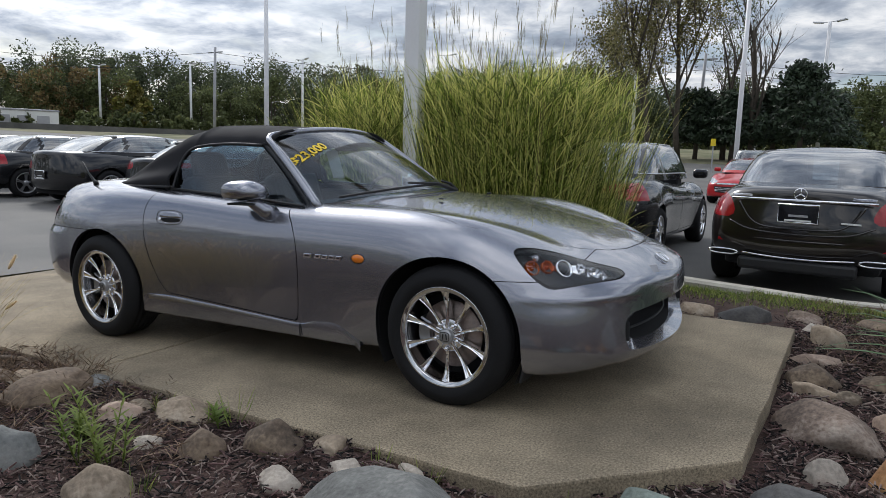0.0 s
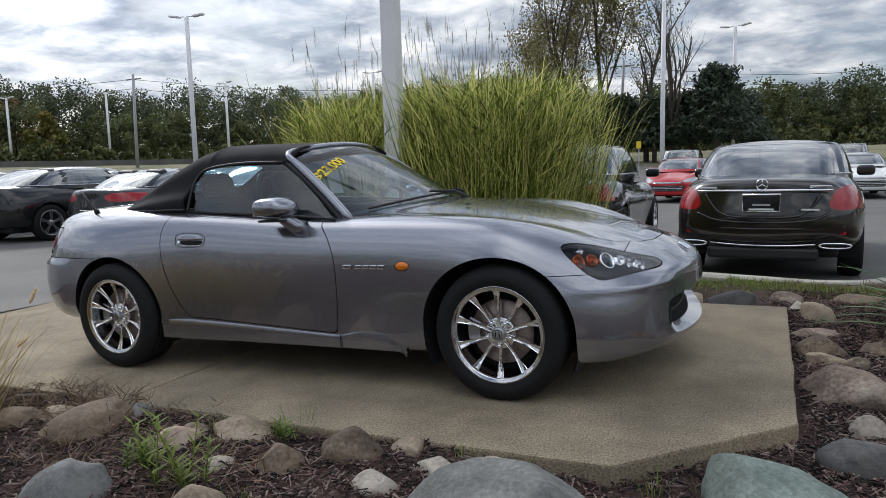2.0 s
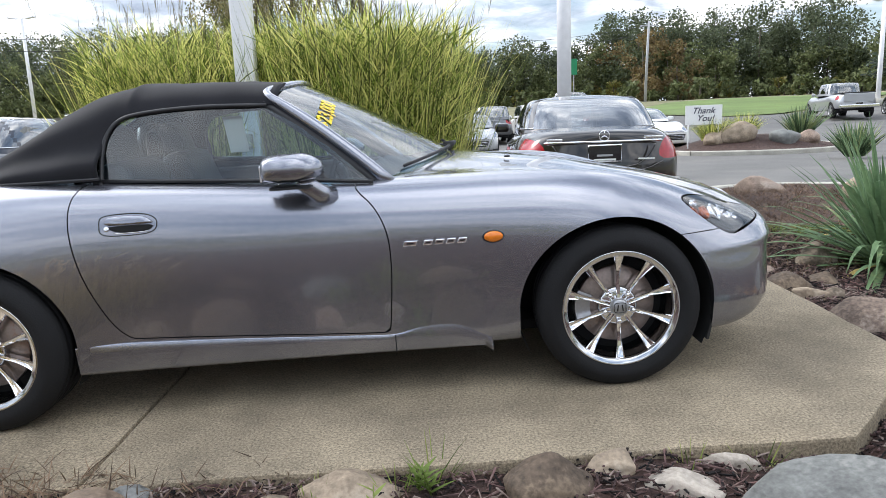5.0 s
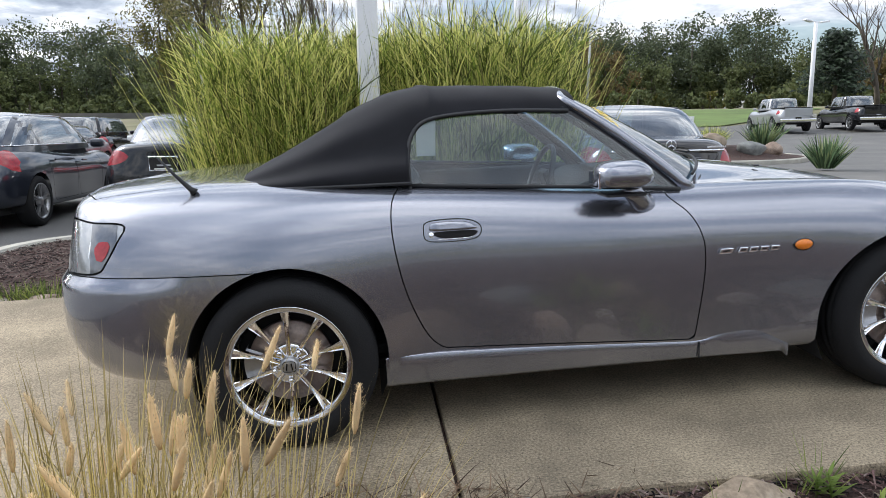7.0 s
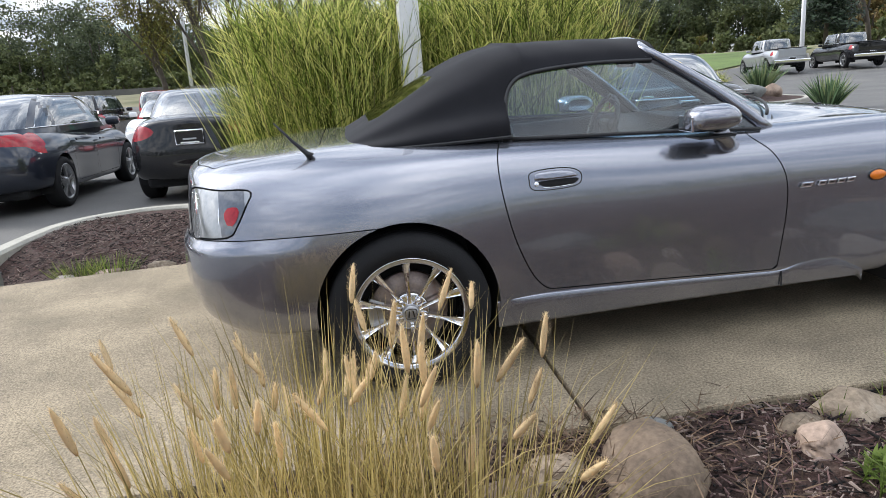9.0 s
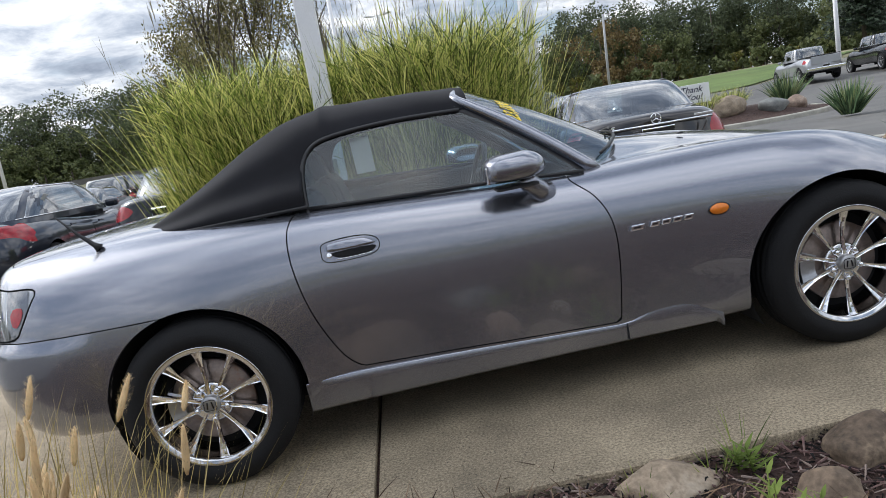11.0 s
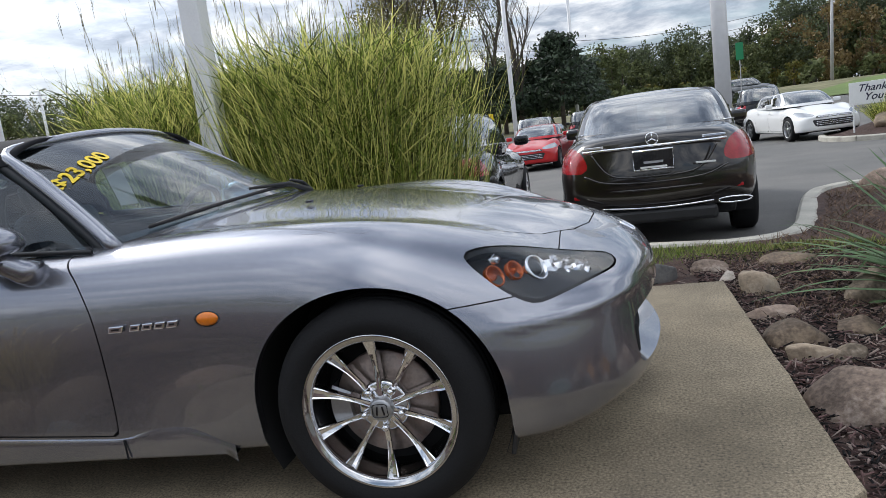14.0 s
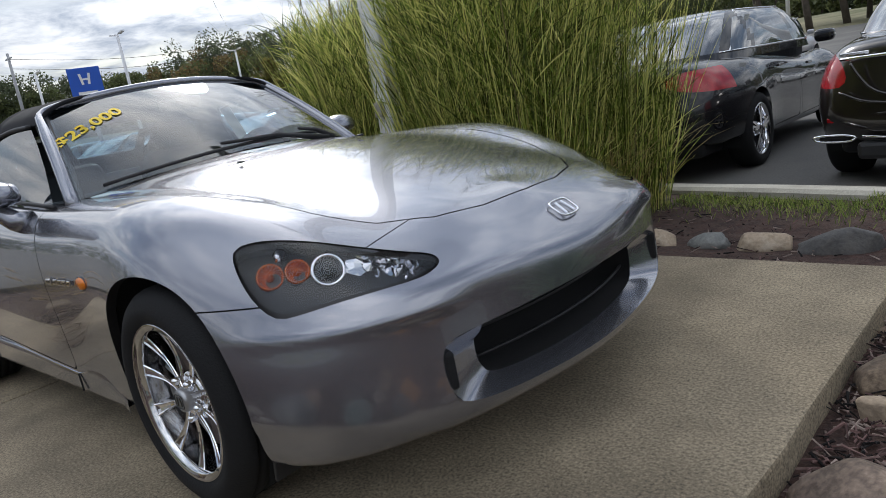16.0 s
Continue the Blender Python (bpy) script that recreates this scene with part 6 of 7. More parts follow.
SUV = (-2.30, 2.30, 2.75, 1.88, (1.10, 1.14, 1.08, 1.09, 1.05, 0.92), 0.28, 0.36)
SUV_CABIN = ((-2.18, 1.05), (-1.95, 0.35), 1.08, 1.66, 0.83, 0.66, (-1.05, -0.05))
SUV_LAMP = smooth_line([(.58, 1.06), (1.0, 1.08), (1.0, .90), (.62, .90)], 3, True)
for x, y, h, c, lab in ((-0.85, 29.6, 0, P_WHITE, "white sport utility vehicle in a far row"), (8.2, 28.8, 4, P_BLACK, "black sport utility vehicle with roof rails"), (3.4, 30.0, 0, P_GREY, "grey sport utility vehicle in a far row"),
                        (1.3, 34.0, 0, P_BLACK, "black sport utility vehicle in a far row"), (5.6, 31.4, 0, P_WHITE, "white sport utility vehicle in a far row"), (-4.4, 22.0, 0, P_SILVER, "silver sport utility vehicle in a far row"),
                        (-7.2, 21.7, 0, P_RED, "red sport utility vehicle in a far row"), (-10.0, 22.0, 0, P_BLACK, "black sport utility vehicle in a far row"), (-13.0, 22.0, 0, P_WHITE, "white sport utility vehicle in a far row")):
    parked_car("sport_utility", at_lot(x, y, h), c, SUV, lab, "cars in the lot", SUV_LAMP, LAMP_FRONT, M_ALLOY, 5, None, SUV_CABIN)
for x, y, h, c, lab in ((-17.0, 21, 0, P_BLACK, "black saloon in a far row"), (-20.0, 21, 0, P_SILVER, "silver saloon in a far row"), (-23.5, 21, 0, P_GREY, "grey saloon in a far row"), (-9.0, 15.8, 180, P_GREY, "grey saloon in the middle row"),
                        (-6.0, 16.2, 180, P_WHITE, "white saloon in the middle row"), (-12.2, 15.9, 180, P_RED, "red saloon in the middle row"), (-15.5, 15.9, 180, P_SILVER, "silver saloon in the middle row")):
    parked_car("saloon", at_lot(x, y, h), c, SEDAN, lab, "cars in the lot", LAMP_REAR, LAMP_FRONT, M_ALLOY, 5, None, SEDAN_CABIN)


def pickup(x, y, h, c, lab):
    car = parked_car("pickup_truck", at_lot(x, y, h), c, (-2.95, 2.85, 3.70, 2.03, (1.30, 1.30, 1.20, 1.22, 1.20, 1.08), 0.38, 0.41), lab, "trucks by the lawn",
                     smooth_line([(.86, 1.26), (1.1, 1.26), (1.1, .98), (.88, .98)], 3, True), LAMP_FRONT, M_ALLOY, 5, (-2.97, 0.72), ((-0.95, 1.35), (-0.80, 0.62), 1.22, 1.86, 0.90, 0.74, (0.30, -0.55)))
    boxpart("tailgate", (0.03, 1.45, 0.42), pose(-2.93, 0, 1.06), c, car, 0.02)
    boxpart("rear_bumper", (0.16, 1.9, 0.17), pose(-2.98, 0, 0.62), M_CHROME, car, 0.04)
    boxpart("bed_cover", (1.9, 1.55, 0.04), pose(-1.95, 0, 1.31), M_BLACK, car, 0.015)


pickup(23.4, 35.2, 12, P_SILVER, "silver crew-cab pickup parked by the lawn")
pickup(26.9, 33.6, 12, P_BLACK, "black pickup parked by the lawn")
pickup(30.4, 33.0, 12, P_WHITE, "white pickup parked by the lawn")
parked_car("sport_utility", at_lot(14.5, 62, 95), P_GREY, SUV, "grey sport utility vehicle on the far road", "cars on the road", SUV_LAMP, LAMP_FRONT, M_ALLOY, 5, None, SUV_CABIN)

# ---- rocks, mulch, plants ----
def boulder(size, seed, flat=0.7, angular=0.3):
    """A rounded field stone: a sphere pushed about by noise at two scales, some with flat faces."""
    bm = bmesh.new()
    bmesh.ops.create_icosphere(bm, subdivisions=4, radius=1.0)
    o = Vector((seed * 3.7, seed * 1.3, seed * 7.1))
    rnd = random.Random(seed)
    planes = [(Vector((rnd.uniform(-1, 1), rnd.uniform(-1, 1), rnd.uniform(-0.2, 1))).normalized(), rnd.uniform(0.55, 0.88)) for _ in range(9)]
    for v in bm.verts:
        p = v.co.copy()
        k = 1 + 0.30 * noise.noise(p * 0.9 + o) + 0.13 * noise.noise(p * 2.3 + o) + 0.045 * noise.noise(p * 6 + o) + 0.018 * noise.noise(p * 15 + o)
        p *= k
        for n, d in planes:
            e = p.dot(n) - d
            if e > 0:
                p -= n * e * (0.35 + 0.6 * angular)
        v.co = Vector((p.x * size[0], p.y * size[1], p.z * size[2]))
    return bm


def rock(x, y, sx, sy, sz, kind, seed, turn=0.0, sink=0.35, angular=0.3):
    """A stone resting in the mulch beside the pad; x and y in the pad's frame."""
    ob = part("boulder", boulder((sx / 2, sy / 2, sz / 2), seed, angular=angular), ROCKS[kind], smooth=True)
    z = bed_height(x, y)
    ob.matrix_world = Matrix.Translation((x, y, z + sz * (0.5 - sink))) @ Matrix.Rotation(radians(turn), 4, "Z")
    words_ = {"grey": "blue-grey rounded boulder half sunk in bark mulch", "green": "greenish grey boulder lying in bark mulch", "tan": "tan field stone lying in bark mulch", "brown": "brown field stone lying in bark mulch",
              "dark": "dark grey rounded boulder lying in bark mulch", "pink": "pinkish tan boulder lying in bark mulch", "orange": "rust-orange boulder lying in bark mulch", "white": "pale quartz stone lying in bark mulch"}
    return tagged(ob, words_[kind], "rock", "stones edging the pad")


# x, y, width, depth, height above the mulch, kind, turn: along the near edge of the pad
NEAR_EDGE = [
    (-0.58, -1.60, .44, .30, .14, "brown", 62), (-1.22, -1.40, .24, .14, .07, "brown", 60), (-0.47, -1.37, .20, .13, .06, "grey", 40), (-0.01, -1.56, .22, .15, .08, "pink", 50), (0.22, -1.41, .31, .19, .09, "tan", 12),
    (0.57, -1.61, .21, .16, .12, "brown", 45), (0.79, -1.46, .30, .21, .12, "brown", 0), (1.02, -1.38, .18, .10, .06, "tan", -10), (1.19, -1.50, .22, .12, .055, "white", -28), (1.03, -1.66, .17, .13, .07, "white", 20),
    (1.38, -1.37, .16, .07, .05, "white", -20), (1.48, -1.72, .68, .42, .30, "grey", 5),
]
# farther out in the near bed
NEAR_BED = [
    (-0.08, -2.04, .30, .26, .17, "grey", 60), (0.52, -2.02, .26, .20, .14, "tan", 50), (0.32, -1.66, .13, .10, .04, "white", 54), (-0.03, -1.47, .16, .11, .05, "tan", 20), (-0.86, -1.50, .26, .15, .07, "tan", 30),
    (-1.05, -1.60, .26, .17, .08, "brown", 20), (-1.62, -1.50, .26, .18, .08, "tan", 30), (-2.4, -1.65, .32, .24, .10, "tan", 0),
    (1.9, -2.2, .45, .36, .20, "brown", 0), (-0.65, -2.25, .28, .22, .12, "brown", 0),
]
# round the clipped corner
CORNER = [
    (2.33, -1.34, .58, .36, .19, "green", -8), (2.60, -0.93, .26, .21, .14, "dark", -17), (2.36, -0.84, .10, .07, .04, "tan", -11), (2.66, -0.57, .17, .12, .09, "white", -16), (2.94, -0.95, .42, .20, .13, "orange", -16),
    (2.91, -0.49, .29, .20, .15, "orange", -20), (3.12, -0.62, .20, .14, .08, "orange", -24), (2.78, -1.30, .24, .17, .08, "white", -22), (3.27, -0.26, .46, .40, .32, "grey", -20), (3.1, -1.35, .30, .24, .12, "tan", 0),
]
# along the right edge
RIGHT_EDGE = [
    (2.67, -0.10, .47, .33, .19, "pink", -14), (2.92, 0.07, .20, .15, .12, "pink", -17), (2.60, 0.36, .26, .11, .07, "tan", -8), (2.72, 0.37, .14, .10, .07, "tan", -1), (2.56, 0.57, .30, .19, .12, "brown", -6),
    (2.58, 0.97, .31, .13, .09, "pink", 4), (2.62, 1.46, .28, .20, .14, "tan", 0), (2.51, 1.74, .11, .10, .08, "white", 1), (2.47, 2.10, .27, .17, .09, "pink", 2), (2.10, 2.02, .45, .28, .15, "dark", 6),
    (1.73, 2.02, .29, .19, .12, "tan", 10),
]
# stones behind the car and out in the far bed
BED_STONES = [
    (1.44, 1.98, .22, .15, .09, "grey", 0), (1.18, 1.98, .22, .16, .09, "tan", 0), (3.14, 1.25, .34, .26, .14, "tan", 30), (2.96, 2.2, .34, .22, .09, "brown", 0), (2.86, 0.70, .22, .16, .08, "brown", 10),
    (4.75, 5.55, .70, .45, .22, "pink", 0), (5.65, 4.6, .62, .52, .35, "tan", 0), (5.1, 3.2, .52, .44, .25, "tan", 20), (-2.90, 2.02, .27, .16, .07, "tan", 0), (-2.55, 2.0, .18, .13, .06, "brown", 0),
    (-3.3, 2.0, .22, .14, .06, "pink", 0), (-3.6, 1.98, .16, .11, .05, "white", 0),
]
for i, (x, y, sx, sy, up_, kind, turn) in enumerate(NEAR_EDGE + NEAR_BED + CORNER + RIGHT_EDGE + BED_STONES):
    rock(x, y, sx, sy * 1.1, up_ * 1.55, kind, i + 1, turn, 0.40, 0.35 + 0.6 * ((i * 37) % 10) / 10)


def chips(n, seed):
    """Shredded bark scattered over the bed, thickest near the pad."""
    rnd = random.Random(seed)
    V, F = [], []
    while len(F) < n * 5:
        q = rnd.random()
        if q < 0.50:
            x, y = rnd.uniform(-2.2, 3.4), rnd.uniform(-2.5, -0.7)
        elif q < 0.60:
            x, y = rnd.uniform(-4.3, -2.3), rnd.uniform(1.8, 4.2)
        elif q < 0.88:
            x, y = rnd.uniform(2.35, 3.5), rnd.uniform(-1.4, 2.6)
        else:
            x, y = rnd.uniform(-4.2, 3.8), rnd.uniform(-2.6, 3.4)
        on_pad = (-4.0 < x < 2.44 and -1.31 < y < 1.42 + (2.43 - x) * 0.1) and not (x > 1.79 and y < -1.32 + (x - 1.79) * 0.93)
        if on_pad or y > 3.55 - 0.26 * x:
            continue
        L, w, h = 0.014 + 0.062 * rnd.random() ** 2, rnd.uniform(0.003, 0.010), rnd.uniform(0.002, 0.006)
        m = Matrix.Translation((x, y, bed_height(x, y) + rnd.uniform(0.003, 0.022))) @ Euler((rnd.uniform(-.6, .6), rnd.uniform(-.5, .5), rnd.uniform(0, 6.3))).to_matrix().to_4x4()
        b = len(V)
        for dx, dy, dz in ((-1, -1, 0), (1, -.4, 0), (1, .4, 0), (-1, 1, 0), (-.9, -.6, 1), (.9, -.3, 1), (.9, .3, 1), (-.9, .7, 1)):
            V.append(m @ Vector((dx * L / 2, dy * w / 2, dz * h)))
        F += [(b + 4, b + 5, b + 6, b + 7), (b, b + 1, b + 5, b + 4), (b + 1, b + 2, b + 6, b + 5), (b + 2, b + 3, b + 7, b + 6), (b + 3, b, b + 4, b + 7)]
    ob = obj("bark_chips", V, F, M_CHIP, smooth=False)
    tagged(ob, "shredded brown bark chips strewn over the bed", "mulch", kind="stuff")


chips(42000, 5)


def blade(V, F, base, way, length, width, droop, seg=5, curl=0.0, tip=0.02):
    """One leaf blade: a tapering strip that bends over with its length."""
    p = Vector(base)
    d = Vector(way).normalized()
    side = d.cross(Vector((0, 0, 1)))
    side = side.normalized() if side.length > 1e-3 else Vector((1, 0, 0))
    side = Matrix.Rotation(curl, 3, d) @ side
    b = len(V)
    step = length / seg
    for i in range(seg + 1):
        t = i / seg
        w = width * (1 - t) ** 0.6 * (0.55 + 0.45 * min(1, t * 4)) + tip * width
        V.append(p - side * w / 2)
        V.append(p + side * w / 2)
        p = p + d * step
        d = (d + Vector((0, 0, -1)) * droop * (0.25 + t) * step + Vector((way[0], way[1], 0)) * 0.25 * droop * step).normalized()
    for i in range(seg):
        F.append((b + 2 * i, b + 2 * i + 1, b + 2 * i + 3, b + 2 * i + 2))
    return p


def tall_grass():
    """The stand of banded ornamental grass behind the roadster, clump by clump, with feathery flower stalks."""
    rnd = random.Random(11)
    clumps = [(-1.88, 2.75), (-1.70, 3.10), (-1.72, 2.45), (-1.15, 2.85), (-0.50, 2.45), (-0.25, 3.0), (0.18, 2.60), (0.26, 2.12), (-1.15, 3.35), (-0.12, 2.05), (-1.68, 3.3), (-1.30, 2.25), (0.40, 2.9), (-0.6, 2.85), (-0.88, 2.62), (-0.85, 3.1)]
    for cx, cy in clumps:
        V, F = [], []
        gz = bed_height(cx, cy)
        tall = rnd.uniform(0.94, 1.05)
        for _ in range(700):
            a, r = rnd.uniform(0, 6.283), 0.38 * math.sqrt(rnd.random())
            lean = min(0.34, abs(rnd.gauss(0.02, 0.12)) + 0.15 * r)
            way = (math.cos(a) * lean, math.sin(a) * lean, 1.0)
            L = rnd.uniform(0.8, 2.08) * tall
            blade(V, F, (cx + r * math.cos(a), cy + r * math.sin(a), gz), way, L, rnd.uniform(0.004, 0.009), rnd.uniform(0.06, 0.80), 7, rnd.uniform(-1.5, 1.5))
        # leaves all along the stems, arching away on every side
        for _ in range(2300):
            a, r = rnd.uniform(0, 6.283), 0.43 * math.sqrt(rnd.random())
            h = (0.1 + 1.62 * rnd.random() ** 0.8) * tall
            lean = 0.18 + rnd.random() * 0.95
            s = 1 + 0.14 * h
            turn = rnd.gauss(0, 1.2)
            blade(V, F, (cx + s * r * math.cos(a), cy + s * r * math.sin(a), gz + h), (math.cos(a + turn) * lean, math.sin(a + turn) * lean, rnd.uniform(0.5, 1.3)), rnd.uniform(0.12, 0.42), rnd.uniform(0.006, 0.0125), rnd.uniform(0.6, 4.5), 4, rnd.uniform(-1.5, 1.5))
        root = thing("ornamental_grass", Matrix(), "tall yellow-green banded ornamental grass with flower stalks", "grass", "tall grass stand")
        obj("leaves", V, F, M_GRASS, root)
        V, F = [], []
        for _ in range(150):
            a, r = rnd.uniform(0, 6.283), 0.30 * math.sqrt(rnd.random())
            blade(V, F, (cx + r * math.cos(a), cy + r * math.sin(a), gz), (math.cos(a) * (0.3 + r), math.sin(a) * (0.3 + r), 1), rnd.uniform(0.3, 1.0), 0.010, rnd.uniform(0.8, 3.0), 5, rnd.uniform(-1, 1))
        obj("dry_leaves", V, F, M_GRASS_DRY, root, "dry straw-coloured lower leaves")
        V, F = [], []
        for _ in range(13):
            a, r = rnd.uniform(0, 6.283), 0.34 * math.sqrt(rnd.random())
            lean = abs(rnd.gauss(0.08, 0.16))
            L = rnd.uniform(1.55, 2.12) * tall
            way = Vector((math.cos(a) * lean, math.sin(a) * lean, 1)).normalized()
            p = blade(V, F, (cx + r * math.cos(a), cy + r * math.sin(a), gz), way, L, 0.0045, 0.12, 6, 0.4, 0.5)
            for k in range(7):
                q = p - way * (0.022 * k)
                b = rnd.uniform(0, 6.283)
                blade(V, F, q, (math.cos(b) * 0.22 + way.x, math.sin(b) * 0.22 + way.y, 1.2), rnd.uniform(0.07, 0.16), 0.003, 1.5, 3, 0, 0.3)
        obj("flower_stalks", V, F, M_PLUME, root, "thin brownish flower stalks")


tall_grass()


def foxtail(cx, cy, n, seed, heads=30, tall=0.62, spread=0.30):
    """A clump of fountain grass gone to seed: thin blades and bristly cream heads."""
    rnd = random.Random(seed)
    gz = bed_height(cx, cy)
    root = thing("fountain_grass", Matrix(), "dry fountain grass with bristly cream seed heads", "grass", "fountain grass")
    V, F = [], []
    for _ in range(n):
        a, r = rnd.uniform(0, 6.283), spread * 0.5 * math.sqrt(rnd.random())
        lean = abs(rnd.gauss(0.15, 0.3))
        blade(V, F, (cx + r * math.cos(a), cy + r * math.sin(a), gz), (math.cos(a) * lean, math.sin(a) * lean, 1), rnd.uniform(0.3, 0.80) * tall / 0.62, rnd.uniform(0.003, 0.0065), rnd.uniform(0.6, 2.6), 5, rnd.uniform(-1, 1))
    obj("blades", V, F, M_GRASS_DRY, root)
    for _ in range(heads):
        V, F = [], []
        a, r = rnd.uniform(0, 6.283), spread * 0.4 * math.sqrt(rnd.random())
        lean = abs(rnd.gauss(0.25, 0.28))
        way = Vector((math.cos(a) * lean, math.sin(a) * lean, 1)).normalized()
        L = rnd.uniform(0.55, 1.0) * tall
        p = blade(V, F, (cx + r * math.cos(a), cy + r * math.sin(a), gz), way, L, 0.0028, 0.35, 6, 0.3, 0.6)
        tipway = Vector((way.x * 1.4, way.y * 1.4, way.z)).normalized()
        hl = rnd.uniform(0.075, 0.125)
        cv, cf = tube([p + tipway * (hl * q) for q in (0, .15, .4, .7, .92, 1.0)], [.003, .007, .0085, .007, .004, .001], 7)
        F += [tuple(i + len(V) for i in f) for f in cf]
        V += [Vector(v) for v in cv]
        for k in range(240):
            t = rnd.random()
            b = rnd.uniform(0, 6.283)
            o = tipway.orthogonal().normalized()
            o = Matrix.Rotation(b, 3, tipway) @ o
            rr = 0.018 * math.sin(math.pi * min(1, 0.12 + t * 0.85)) ** 0.6
            q = p + tipway * (t * hl)
            w = (o * 1.0 + tipway * 0.9)
            blade(V, F, q, w, rr * rnd.uniform(0.7, 1.6), 0.0020, 0.0, 1, 0, 0.2)
        obj("seed_head", V, F, M_FOXTAIL, root, "bristly cream seed head on a thin stalk")
    return root


foxtail(-1.52, -1.78, 620, 3, 28, 0.62, 0.50)
foxtail(-1.80, -1.78, 380, 4, 13, 0.56, 0.42)
foxtail(-1.20, -1.86, 380, 6, 15, 0.58, 0.45)


def yucca(x, y, n, size, seed, label="dark green yucca with stiff sword-shaped leaves"):
    rnd = random.Random(seed)
    gz = bed_height(x, y) if abs(x) < 8.9 and y < 6 else lot_height(x, y) + 0.1
    root = thing("yucca", Matrix.Translation((x, y, gz)), label, "plant", "yuccas")
    for _ in range(n):
        V, F = [], []
        a = rnd.uniform(0, 6.283)
        el = rnd.uniform(-0.10, 1.40)
        way = (math.cos(a) * math.cos(el), math.sin(a) * math.cos(el), math.sin(el))
        L, w = size * rnd.uniform(0.62, 1.05), 0.046 * size ** 0.5 * rnd.uniform(0.7, 1.15)
        bend = rnd.uniform(0.05, 0.5) + (0.9 if rnd.random() < 0.18 else 0.0)
        p, d = Vector((0.03 * math.cos(a), 0.03 * math.sin(a), 0.03)), Vector(way)
        side = d.cross(Vector((0, 0, 1))).normalized()
        upv = side.cross(d)
        seg = 6
        for i in range(seg + 1):
            t = i / seg
            ww = w * (0.55 + 0.45 * math.sin(math.pi * min(1, 0.25 + t * 0.5))) * (1 - t ** 3) + 0.001
            V += [p - side * ww / 2 + upv * ww * 0.16, p.copy(), p + side * ww / 2 + upv * ww * 0.16]
            p = p + d * (L / seg)
            d = (d + Vector((0, 0, -bend * t * (1.2 - el * 0.5)))).normalized()
        for i in range(seg):
            F += [(3 * i, 3 * i + 1, 3 * i + 4, 3 * i + 3), (3 * i + 1, 3 * i + 2, 3 * i + 5, 3 * i + 4)]
        obj("leaf", V, F, M_YUCCA if el > 0.12 or rnd.random() < 0.6 else M_GRASS_DRY, root)
    return root


yucca(3.48, 1.05, 200, 1.0, 21)
yucca(4.05, 1.9, 150, 0.75, 22)
yucca(6.4, 4.6, 90, 0.75, 23)


def weed(x, y, h, n, seed, label="leafy bright green weed growing in the mulch"):
    """An upright weed: stems set all round with narrow leaves."""
    rnd = random.Random(seed)
    gz = bed_height(x, y)
    root = thing("weed", Matrix(), label, "plant", "weeds")
    for _ in range(n):
        V, F = [], []
        a = rnd.uniform(0, 6.283)
        way = Vector((math.cos(a) * rnd.uniform(0.05, 0.4), math.sin(a) * rnd.uniform(0.05, 0.4), 1)).normalized()
        L = h * rnd.uniform(0.6, 1.05)
        base = Vector((x + rnd.uniform(-.05, .05), y + rnd.uniform(-.05, .05), gz))
        Vt, Ft = tube([base + way * L * t for t in (0, .5, 1)], [0.0035, 0.003, 0.0015], 5)
        V += Vt
        F += Ft
        stem = obj("stem", V, F, M_WEED, root)
        for k in range(18):
            t = 0.15 + 0.85 * k / 18
            b = k * 2.4
            V, F = [], []
            blade(V, F, base + way * L * t, (math.cos(b), math.sin(b), 0.55), rnd.uniform(0.05, 0.09) * (1.1 - 0.4 * t), 0.014, 4.0, 4, 0.2)
            obj("leaf", V, F, M_WEED, stem)


weed(0.27, -1.87, 0.33, 5, 31)
weed(0.40, -1.86, 0.20, 3, 32)
weed(0.02, -1.80, 0.15, 5, 33)
weed(0.42, -1.42, 0.10, 2, 34)


def tuft(x, y, h, n, seed, material, name, label, spread=0.05, flat=0.0):
    rnd = random.Random(seed)
    gz = bed_height(x, y)
    V, F = [], []
    for _ in range(n):
        a, r = rnd.uniform(0, 6.283), spread * math.sqrt(rnd.random())
        lean = rnd.uniform(0.1, 0.9) if not flat else rnd.uniform(0.6, 4.0)
        b = a if not flat else rnd.uniform(0, 6.283)
        blade(V, F, (x + r * math.cos(a), y + r * math.sin(a), gz + flat * rnd.random()), (math.cos(b) * lean, math.sin(b) * lean, 1), h * rnd.uniform(0.5, 1.1), 0.005, rnd.uniform(0.5, 4), 4, rnd.uniform(-1, 1))
    return tagged(obj(name, V, F, material), label, "plant", kind="stuff")


